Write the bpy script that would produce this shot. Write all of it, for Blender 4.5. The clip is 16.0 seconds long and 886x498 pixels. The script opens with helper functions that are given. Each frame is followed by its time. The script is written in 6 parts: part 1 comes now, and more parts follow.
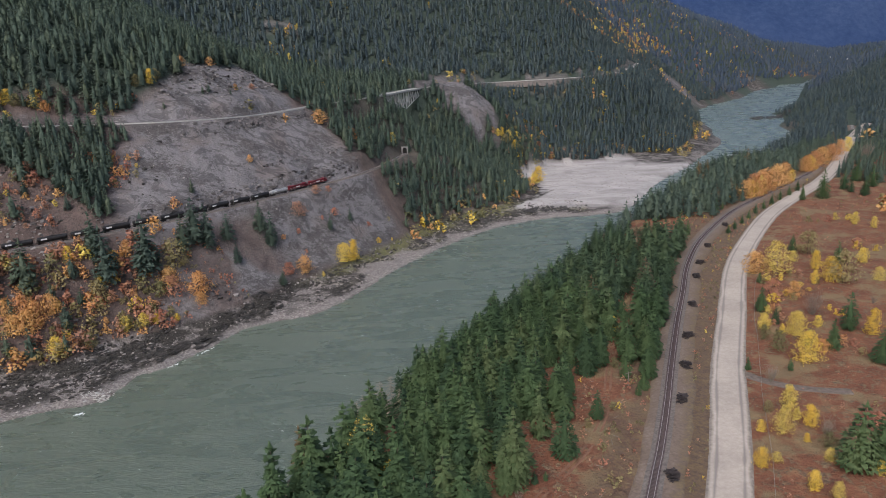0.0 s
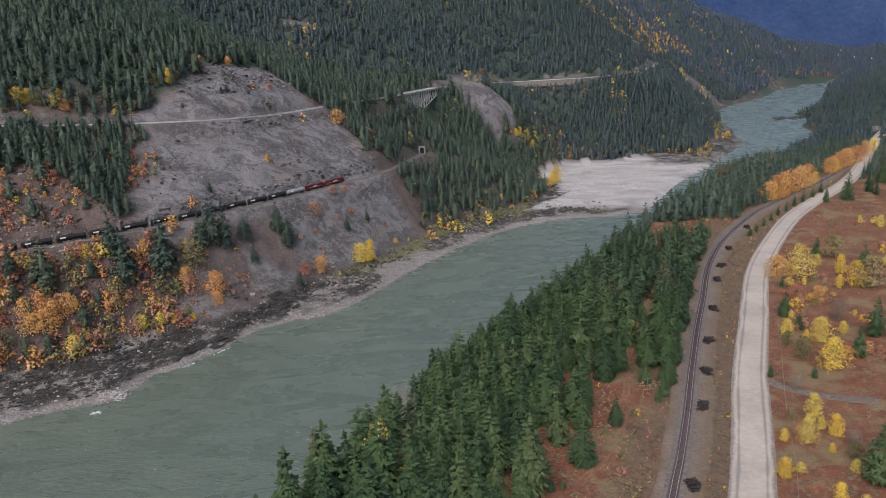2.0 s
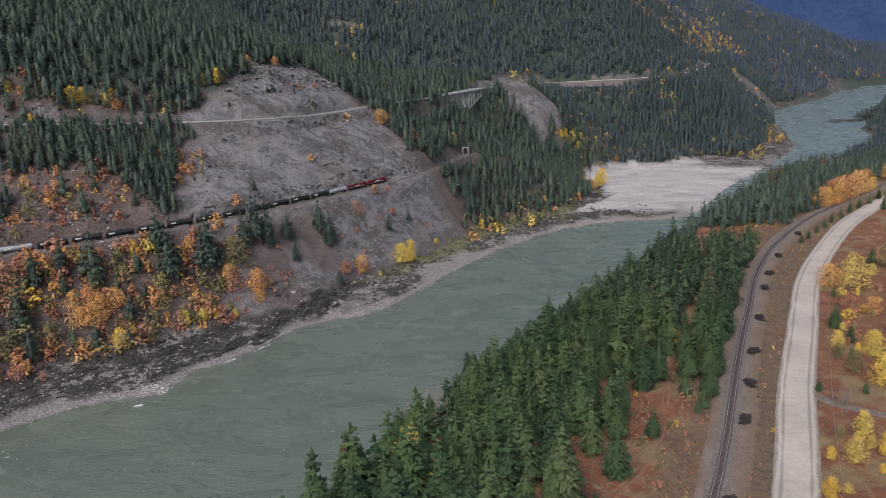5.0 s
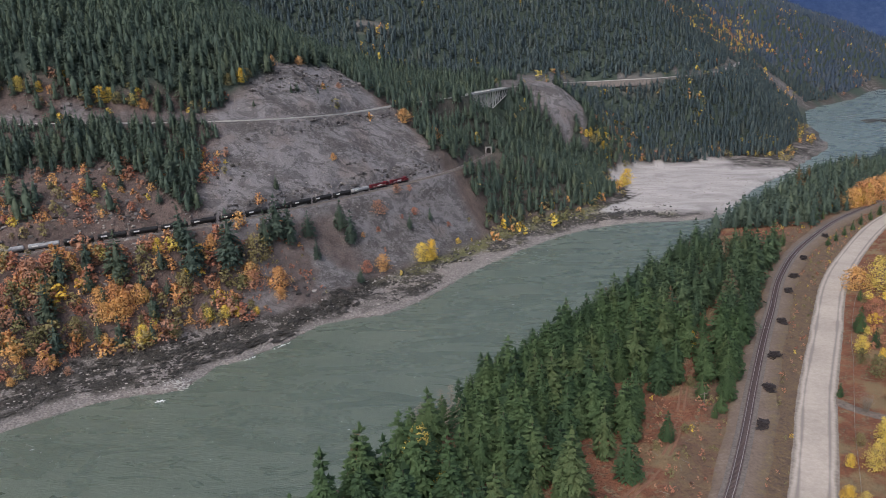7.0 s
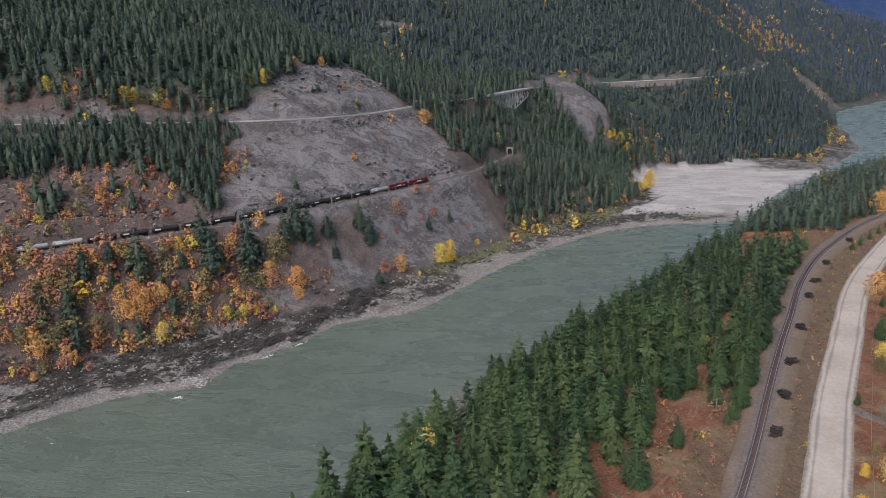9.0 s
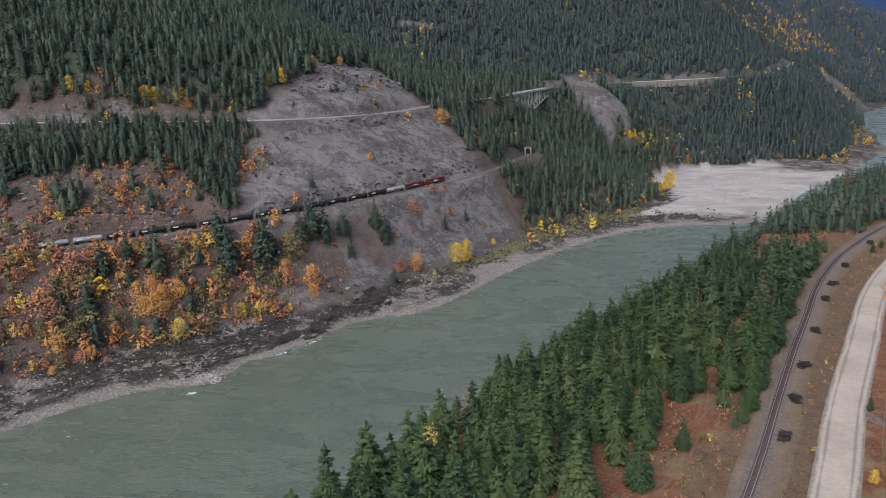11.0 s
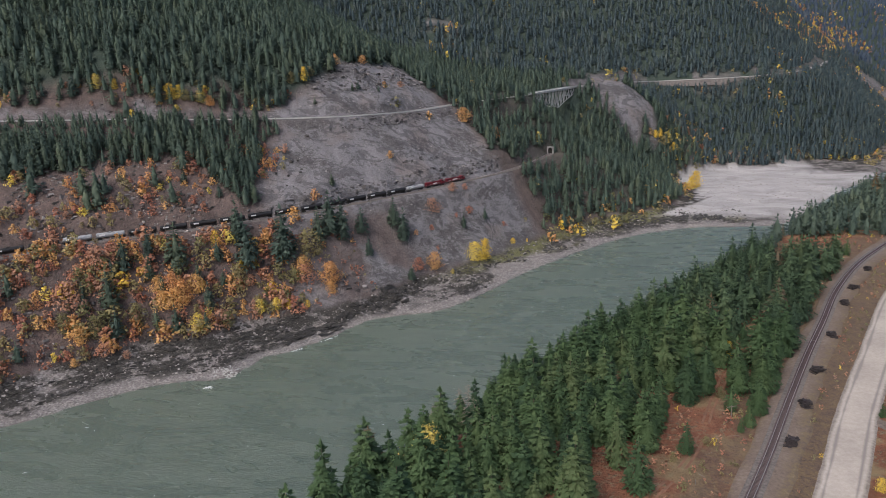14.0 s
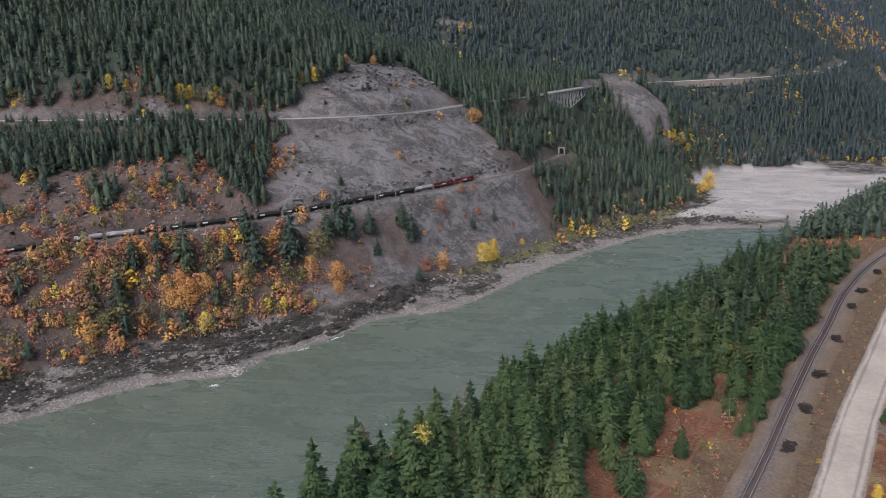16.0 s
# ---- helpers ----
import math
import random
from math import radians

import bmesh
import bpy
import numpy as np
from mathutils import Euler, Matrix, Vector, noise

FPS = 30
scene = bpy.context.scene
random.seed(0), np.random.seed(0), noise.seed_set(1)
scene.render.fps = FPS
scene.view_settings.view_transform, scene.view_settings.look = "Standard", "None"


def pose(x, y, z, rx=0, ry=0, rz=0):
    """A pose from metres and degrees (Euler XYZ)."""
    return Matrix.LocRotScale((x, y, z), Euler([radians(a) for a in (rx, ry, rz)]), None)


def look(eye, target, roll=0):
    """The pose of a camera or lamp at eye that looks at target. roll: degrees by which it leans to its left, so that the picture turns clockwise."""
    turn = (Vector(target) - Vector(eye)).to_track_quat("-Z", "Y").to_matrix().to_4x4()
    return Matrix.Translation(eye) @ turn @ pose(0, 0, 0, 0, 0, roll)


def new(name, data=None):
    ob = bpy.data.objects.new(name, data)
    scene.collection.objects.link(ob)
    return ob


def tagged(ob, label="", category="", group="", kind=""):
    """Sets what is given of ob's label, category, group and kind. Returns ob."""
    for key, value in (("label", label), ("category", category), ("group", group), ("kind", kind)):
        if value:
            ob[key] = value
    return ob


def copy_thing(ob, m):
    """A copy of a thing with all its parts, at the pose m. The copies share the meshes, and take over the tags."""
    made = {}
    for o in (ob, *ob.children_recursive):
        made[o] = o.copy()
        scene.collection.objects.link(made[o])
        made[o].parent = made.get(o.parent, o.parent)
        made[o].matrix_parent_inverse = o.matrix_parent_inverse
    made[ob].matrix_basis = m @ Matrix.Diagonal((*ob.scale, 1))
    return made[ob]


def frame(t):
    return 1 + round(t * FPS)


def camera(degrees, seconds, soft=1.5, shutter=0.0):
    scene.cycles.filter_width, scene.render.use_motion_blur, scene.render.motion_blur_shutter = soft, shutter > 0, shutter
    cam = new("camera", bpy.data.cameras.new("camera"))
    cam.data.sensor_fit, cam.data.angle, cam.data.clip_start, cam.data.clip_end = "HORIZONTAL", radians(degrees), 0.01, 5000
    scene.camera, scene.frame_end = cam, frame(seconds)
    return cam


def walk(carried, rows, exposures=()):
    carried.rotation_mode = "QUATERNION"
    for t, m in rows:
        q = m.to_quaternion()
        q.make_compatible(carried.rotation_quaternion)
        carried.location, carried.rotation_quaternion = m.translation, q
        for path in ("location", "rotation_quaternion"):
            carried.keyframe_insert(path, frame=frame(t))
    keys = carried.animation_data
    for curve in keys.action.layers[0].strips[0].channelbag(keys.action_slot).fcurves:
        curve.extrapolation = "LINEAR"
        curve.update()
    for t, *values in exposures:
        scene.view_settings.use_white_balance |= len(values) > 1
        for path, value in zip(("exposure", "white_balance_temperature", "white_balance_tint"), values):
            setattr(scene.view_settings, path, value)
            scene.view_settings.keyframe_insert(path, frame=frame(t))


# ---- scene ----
cam = camera(63.4, 16.0, soft=0.7)
PATH = [
    (0, (-5.789, -0.366, 158.046), (-5.769, 1.563, 157.521), -2.7),
    (0.5, (-5.77, 0.407, 158.056), (-5.76, 2.337, 157.53), -2.7),
    (1, (-5.778, 1.201, 158.099), (-5.781, 3.13, 157.572), -2.7),
    (1.5, (-5.74, 1.943, 158.167), (-5.755, 3.873, 157.642), -2.7),
    (2, (-5.67, 2.615, 158.225), (-5.697, 4.545, 157.7), -2.7),
    (2.5, (-5.524, 3.241, 158.293), (-5.562, 5.171, 157.77), -2.7),
    (3, (-5.348, 3.767, 158.334), (-5.402, 5.697, 157.812), -2.7),
    (3.5, (-5.006, 4.238, 158.381), (-5.09, 6.167, 157.859), -2.7),
    (4, (-4.45, 4.611, 158.393), (-4.559, 6.538, 157.872), -2.7),
    (6.5, (-0.091, 5.951, 158.171), (-0.297, 7.872, 157.654), -2.7),
    (7, (0.973, 6.152, 158.156), (0.749, 8.071, 157.639), -2.8),
    (7.5, (2.083, 6.349, 158.159), (1.84, 8.266, 157.643), -2.8),
    (8, (3.167, 6.522, 158.17), (2.907, 8.437, 157.655), -2.8),
    (8.5, (4.249, 6.696, 158.185), (3.973, 8.609, 157.671), -2.8),
    (9, (5.356, 6.861, 158.172), (5.064, 8.772, 157.659), -2.8),
    (11.5, (11.22, 7.568, 157.866), (10.854, 9.466, 157.355), -2.8),
    (12, (12.346, 7.71, 157.831), (11.967, 9.606, 157.32), -2.8),
    (12.5, (13.511, 7.847, 157.803), (13.12, 9.741, 157.292), -2.8),
    (13, (14.732, 8.081, 157.781), (14.328, 9.971, 157.27), -2.8),
    (13.5, (15.94, 8.34, 157.743), (15.523, 10.228, 157.232), -2.8),
    (14, (17.177, 8.599, 157.703), (16.748, 10.484, 157.192), -2.8),
    (14.5, (18.518, 8.854, 157.69), (18.077, 10.737, 157.179), -2.8),
    (15, (19.969, 9.121, 157.693), (19.518, 11.001, 157.183), -2.8),
    (15.5, (21.486, 9.405, 157.683), (21.023, 11.282, 157.174), -2.8),
    (16, (23.081, 9.697, 157.684), (22.607, 11.573, 157.175), -2.8),
]
walk(cam, [(t, look(eye, target, roll)) for t, eye, target, roll in PATH])

# ---- world, sun, exposure ----
world = bpy.data.worlds.new("overcast_sky")
scene.world = world
world.use_nodes = True
wn, wl = world.node_tree.nodes, world.node_tree.links
sky = wn.new("ShaderNodeTexSky")
sky.sky_type = "NISHITA"
sky.sun_disc = False
SUN_ELEV, SUN_ROT = 48.0, 205.0
sky.sun_elevation, sky.sun_rotation = radians(SUN_ELEV), radians(SUN_ROT)
sky.air_density, sky.dust_density = 1.0, 4.0
grey = wn.new("ShaderNodeHueSaturation")
grey.inputs["Saturation"].default_value = 0.95
wl.new(sky.outputs[0], grey.inputs["Color"])
wl.new(grey.outputs[0], wn["Background"].inputs["Color"])
wn["Background"].inputs["Strength"].default_value = 0.10
sun_data = bpy.data.lights.new("sun", "SUN")
sun_data.energy, sun_data.angle, sun_data.color = 0.75, radians(30), (0.97, 0.965, 1.04)
sun = new("sun", sun_data)
sun.matrix_world = look((0, -200, 400), (60, 100, 0))
scene.view_settings.exposure = 0.85


# ---- small numeric helpers ----
def smooth_line(pts, step):
    """Points every step metres along a Catmull-Rom curve through pts."""
    p = np.array(pts, float)
    p = np.vstack([2 * p[0] - p[1], p, 2 * p[-1] - p[-2]])
    out = []
    for i in range(1, len(p) - 2):
        n = max(1, int(np.linalg.norm(p[i + 1] - p[i]) / step))
        for t in np.arange(n) / n:
            out.append(0.5 * (2 * p[i] + (p[i + 1] - p[i - 1]) * t + (2 * p[i - 1] - 5 * p[i] + 4 * p[i + 1] - p[i + 2]) * t * t
                              + (3 * p[i] - p[i - 1] - 3 * p[i + 1] + p[i + 2]) * t ** 3))
    out.append(p[-2])
    return np.array(out)


def segment_distance(xy, line):
    best = np.full(len(xy), 1e9)
    side = np.ones(len(xy))
    height = np.zeros(len(xy))
    for a, b in zip(line[:-1], line[1:]):
        d = b[:2] - a[:2]
        t = np.clip(((xy - a[:2]) @ d) / (d @ d + 1e-9), 0, 1)
        v = xy - a[:2] - t[:, None] * d
        dist = np.hypot(v[:, 0], v[:, 1])
        m = dist < best
        best[m] = dist[m]
        side[m] = np.sign(v[m, 0] * d[1] - v[m, 1] * d[0])
        if len(a) > 2:
            height[m] = (a[2] + t * (b[2] - a[2]))[m]
    return best * np.where(side == 0, 1, side), height


def line_distance(xy, line):
    """Distance of each point from a polyline, signed: positive on the right hand of its direction. Also the height on it.
    Coarse far off, exact within some 100 m."""
    skip = 6
    coarse = np.vstack([line[:-1:skip], line[-1:]])
    dist, height = segment_distance(xy, coarse)
    reset = np.full(len(xy), 1e9)
    for i in range(0, len(line) - 1, 12):
        piece = line[i:i + 13]
        low, high = piece[:, :2].min(0) - 90, piece[:, :2].max(0) + 90
        m = np.nonzero(((xy > low) & (xy < high)).all(1))[0]
        if len(m):
            d, h = segment_distance(xy[m], piece)
            closer = np.abs(d) < reset[m]
            k = m[closer]
            reset[k] = np.abs(d[closer])
            dist[k], height[k] = d[closer], h[closer]
    return dist, height


def hash2(ix, iy, seed):
    h = (ix.astype(np.int64) * 374761393 + iy.astype(np.int64) * 668265263 + seed * 974711) & 0x7FFFFFFF
    h = ((h ^ (h >> 13)) * 1274126177) & 0x7FFFFFFF
    return ((h ^ (h >> 16)) & 0xFFFF) / 65535.0


def value_noise(x, y, seed=0):
    ix, iy = np.floor(x), np.floor(y)
    fx, fy = x - ix, y - iy
    fx, fy = fx * fx * (3 - 2 * fx), fy * fy * (3 - 2 * fy)
    a, b = hash2(ix, iy, seed), hash2(ix + 1, iy, seed)
    c, d = hash2(ix, iy + 1, seed), hash2(ix + 1, iy + 1, seed)
    return (a + (b - a) * fx) * (1 - fy) + (c + (d - c) * fx) * fy - 0.5


def fractal(x, y, size, octaves=4, seed=0):
    total, amp = 0, 1.0
    for k in range(octaves):
        total = total + amp * value_noise(x / size + 17.3 * k, y / size - 9.1 * k, seed + k)
        size, amp = size / 2, amp / 2
    return total


def step_between(v, a, b):
    t = np.clip((v - a) / (b - a), 0, 1)
    return t * t * (3 - 2 * t)


# ---- the plan: lines of the valley ----
SHORE_LEFT = [(-520, 20), (-420, 110), (-330, 190), (-253, 264), (-220, 302), (-199, 316), (-172, 325), (-168, 351), (-154, 363), (-136, 391),
              (-124, 416), (-105, 427), (-89, 431), (-72, 452), (-56, 482), (-37, 523), (-16, 558), (8, 595), (47, 641), (84, 664), (112, 675),
              (145, 676), (190, 700), (262, 830), (335, 935), (372, 995), (415, 1065), (455, 1135), (482, 1215), (507, 1302), (540, 1440),
              (600, 1620), (670, 1799), (843, 2013), (1112, 2430), (1282, 2580), (1600, 2900), (2200, 3300)]
SHORE_RIGHT = [(-480, -180), (-400, -110), (-230, 30), (-140, 130), (-80, 216), (-48, 266), (-18, 314), (16, 368), (58, 440), (108, 522), (160, 600),
               (222, 690), (300, 805), (385, 905), (445, 985), (520, 1085), (585, 1170), (630, 1265), (640, 1330), (715, 1450), (735, 1560), (860, 1700),
               (1200, 2330), (1400, 2570), (1700, 2860), (2250, 3240)]
RAIL_FAR = [(-520, 130, 60), (-420, 235, 60.5), (-345, 310, 61), (-309, 344, 61.5), (-288, 365, 62), (-252, 391, 62), (-222, 414, 62), (-180, 452, 62),
            (-152, 487, 62), (-127, 520, 62), (-100, 560, 62), (-69, 608, 62.3), (-48, 660, 62.6), (-32, 722, 63)]
HIGHWAY = [(-640, 330, 148), (-500, 385, 139), (-400, 425, 132), (-313, 467, 127), (-255, 493, 123), (-200, 528, 119.5), (-166, 568, 117.5), (-142, 618, 116),
           (-108, 690, 117), (-59, 770, 118), (-17, 905, 118), (12, 972, 117.5), (50, 1050, 115), (92, 1124, 112), (155, 1138, 112), (216, 1157, 112),
           (300, 1220, 114), (390, 1420, 117), (460, 1640, 118)]
RAIL_NEAR = [(-70, -120, 48), (-8, 30, 48), (45, 156, 48), (54, 177, 48), (64, 202, 48), (75, 231, 48), (91, 272, 48), (105, 306, 48), (122, 348, 48),
             (143, 390, 48), (166, 426, 48), (195, 466, 48), (229, 503, 48), (277, 553, 48), (330, 612, 48), (400, 700, 48), (480, 820, 48), (580, 1000, 48), (700, 1200, 50)]
GRAVEL_ROAD = [(-50, -120, 47), (10, 30, 47), (65, 156, 47), (79.5, 191, 47), (95, 230.5, 47), (116, 278, 47), (142.5, 338, 47), (170.5, 388, 47), (213, 453, 47),
               (256, 504, 47.3), (300, 552, 48), (345, 612, 49), (410, 710, 52), (500, 830, 58)]
DIRT_TRACK = [(-20, 110, 47.5), (5, 142, 47.5), (18, 159, 47.5), (34, 179, 47.5), (44, 200, 47.5), (50, 220, 47.5), (57, 242, 47.5), (72, 275, 47.5), (84, 310, 47.5)]


FAR_MEADOW = [(306, 1536, 0), (336, 1552, 0), (381, 1622, 0), (440, 1760, 0), (485, 1874, 0), (560, 2020, 0), (612, 2180, 0)]


def offset_line(line, metres, z):
    p = smooth_line(line, 40)[:, :2]
    d = np.gradient(p, axis=0)
    n = np.stack([d[:, 1], -d[:, 0]], 1) / np.hypot(d[:, 0], d[:, 1])[:, None]
    return np.column_stack([p + n * metres, np.full(len(p), z)])


def flat(line, z):
    return [(x, y, z) for x, y in line]


FAR_MEADOW = smooth_line(FAR_MEADOW, 20)
shore_l, shore_r = smooth_line(SHORE_LEFT, 12), smooth_line(SHORE_RIGHT, 12)
rail_far, highway = smooth_line(RAIL_FAR, 6), smooth_line(HIGHWAY, 8)
rail_near, gravel_road, dirt_track = smooth_line(RAIL_NEAR, 4), smooth_line(GRAVEL_ROAD, 4), smooth_line(DIRT_TRACK, 4)

BREAKLINES = [  # line, spacing
    (flat(SHORE_LEFT, 0), 25), (flat(SHORE_RIGHT, 0), 30),
    # rocky shelf and foot of the far slope
    ([(-520, 70, 9), (-400, 165, 9), (-300, 265, 9), (-268, 315, 8), (-238, 350, 8), (-212, 360, 8), (-192, 385, 8), (-167, 403, 8), (-150, 415, 8),
      (-130, 440, 8), (-110, 478, 8), (-79, 518, 8), (-39, 587, 8), (11, 668, 8), (58, 704, 8), (90, 745, 6)], 25),
    (RAIL_FAR, 20), ([(x - 3.5, y + 4.5, z) for x, y, z in RAIL_FAR[:-1]], 25),
    (HIGHWAY[:10], 25), ([(x - 6, y + 8, z) for x, y, z in HIGHWAY[:9]], 30), (HIGHWAY[10:], 60),
    # cut slope and the wooded hill above the highway
    ([(-520, 440, 185), (-420, 470, 165), (-330, 492, 158), (-270, 520, 150), (-220, 560, 146), (-185, 610, 142), (-160, 660, 138), (-138, 705, 128)], 40),
    ([(-620, 560, 290), (-470, 580, 232), (-380, 575, 200), (-300, 600, 185), (-240, 650, 180), (-205, 700, 170), (-180, 760, 150)], 60),
    ([(-900, 700, 480), (-650, 720, 370), (-480, 740, 290), (-360, 790, 235), (-280, 850, 190)], 90),
    # spur that carries the tunnel, gully under the bridge, bare knoll
    ([(-95, 715, 112), (-70, 712, 92), (-30, 735, 68), (5, 738, 52), (50, 735, 28), (90, 752, 8)], 25),
    ([(-190, 870, 128), (-110, 850, 100), (-38, 838, 66), (20, 835, 40), (70, 850, 15), (105, 880, 5)], 30),
    ([(5, 935, 121), (25, 955, 122), (45, 965, 119)], 15), ([(16, 905, 90), (60, 930, 84), (85, 955, 76)], 25), ([(60, 915, 50), (95, 950, 50), (125, 985, 46)], 25),
    ([(100, 905, 8), (126, 972, 5), (183, 1008, 4), (244, 1005, 4), (290, 1058, 4)], 30),
    # gravel fan at the creek's mouth
    ([(120, 740, 3), (140, 850, 3), (165, 940, 2.5), (230, 975, 2)], 40), ([(175, 760, 2), (225, 860, 1.5), (290, 950, 1)], 40),
    # wooded headland
    ([(150, 1060, 40), (230, 1060, 40), (300, 1110, 45), (380, 1180, 40), (440, 1230, 22), (470, 1262, 8)], 40),
    ([(270, 1150, 106), (350, 1220, 90), (420, 1290, 60), (470, 1380, 40)], 50),
    ([(530, 1640, 50), (590, 1790, 55), (700, 1980, 50), (850, 2180, 45)], 80),
    # hill beyond the bridge
    ([(-300, 1000, 180), (-206, 1060, 198), (-97, 1040, 140), (-32, 1110, 165), (80, 1180, 140), (200, 1260, 150), (330, 1450, 170), (450, 1880, 185)], 80),
    ([(-500, 1300, 400), (-200, 1350, 330), (0, 1400, 300), (200, 1500, 290), (330, 1800, 300), (480, 2300, 330), (700, 2900, 330)], 160),
    ([(-1800, 600, 900), (-1500, 1800, 900), (-500, 2200, 800), (100, 2700, 780), (500, 3500, 560), (800, 4600, 300)], 300),
    ([(560, 2300, 270), (746, 2487, 300), (1000, 2720, 240), (1300, 3100, 185), (1700, 3500, 110)], 200),
    # near bench and the right-hand side
    ([(-20, 160, 47), (10, 220, 47), (50, 300, 47), (110, 400, 47), (160, 480, 47)], 40),
    (RAIL_NEAR, 40), (GRAVEL_ROAD, 40),
    ([(70, -50, 48), (102, 151, 47.5), (160, 245, 47.5), (220, 350, 47.5), (318, 499, 49), (400, 600, 53)], 60),
    ([(300, 0, 60), (300, 250, 52), (420, 400, 58), (540, 600, 64), (640, 800, 74), (740, 1000, 88)], 100),
    ([(450, 720, 46), (540, 900, 42), (640, 1080, 36), (740, 1250, 34)], 80),
    ([(780, 1500, 26), (850, 1480, 44), (960, 1480, 62), (1150, 1500, 110)], 70), ([(900, 1640, 40), (1150, 2000, 60), (1400, 2400, 60)], 100),
    ([(700, -600, 300), (900, 200, 330), (1200, 800, 360), (1700, 1500, 420), (2400, 2400, 520), (3200, 3200, 560)], 300),
    # far ranges
    ([(1000, 4800, 150), (1700, 4600, 120), (2300, 4500, 120), (3200, 4300, 150), (4600, 3600, 300)], 400),
    ([(1900, 3900, 90), (2500, 3800, 120), (3300, 3600, 200)], 300),
    ([(-700, -700, 200), (0, -900, 150), (900, -1200, 350)], 300), ([(-1500, -300, 700), (-900, 100, 420), (-800, 400, 400)], 200),
    ([(-4600, -1500, 1000), (-4600, 4600, 1000)], 1500), ([(4600, -1500, 900), (4600, 2500, 900)], 1500),
]
control = [smooth_line(line, step) for line, step in BREAKLINES]
edge = offset_line(SHORE_RIGHT[:12], 46, 46.0)
control.append(edge[(edge[:, 1] > -60)])
edge = offset_line(SHORE_RIGHT[11:18], 45, 22.0)
control.append(edge)
point = [q for q in SHORE_LEFT if 990 < q[1] < 1310]
control.append(offset_line(point, -30, 4.5))
bed_l, bed_r = offset_line(SHORE_LEFT, 25, -5.0), offset_line(SHORE_RIGHT, -25, -5.0)
control += [bed_l[::2], bed_r[::2]]
control = np.vstack(control)
_, keep = np.unique(np.round(control[:, :2] / 6), axis=0, return_index=True)
control = control[keep]
SCALE = 100.0


def kernel(a, b):
    d2 = (a[:, None, 0] - b[None, :, 0]) ** 2 + (a[:, None, 1] - b[None, :, 1]) ** 2
    return np.sqrt(d2 + 16.0) / SCALE


gram = kernel(control, control)
gram -= np.eye(len(control)) * 0.01
big = np.block([[gram, np.ones((len(control), 1))], [np.ones((1, len(control))), np.zeros((1, 1))]])
weights = np.linalg.solve(big, np.append(control[:, 2], 0))


def smooth_height(xy):
    out = np.empty(len(xy))
    for i in range(0, len(xy), 4000):
        out[i:i + 4000] = kernel(xy[i:i + 4000], control) @ weights[:-1] + weights[-1]
    return out


def flatten(xy, z, line, half, blend, drop=0.0):
    """Lay a level bench of the given half width along a line."""
    d, h = line_distance(xy, line)
    w = 1 - step_between(np.abs(d), half, half + blend)
    return z * (1 - w) + (h - drop) * w


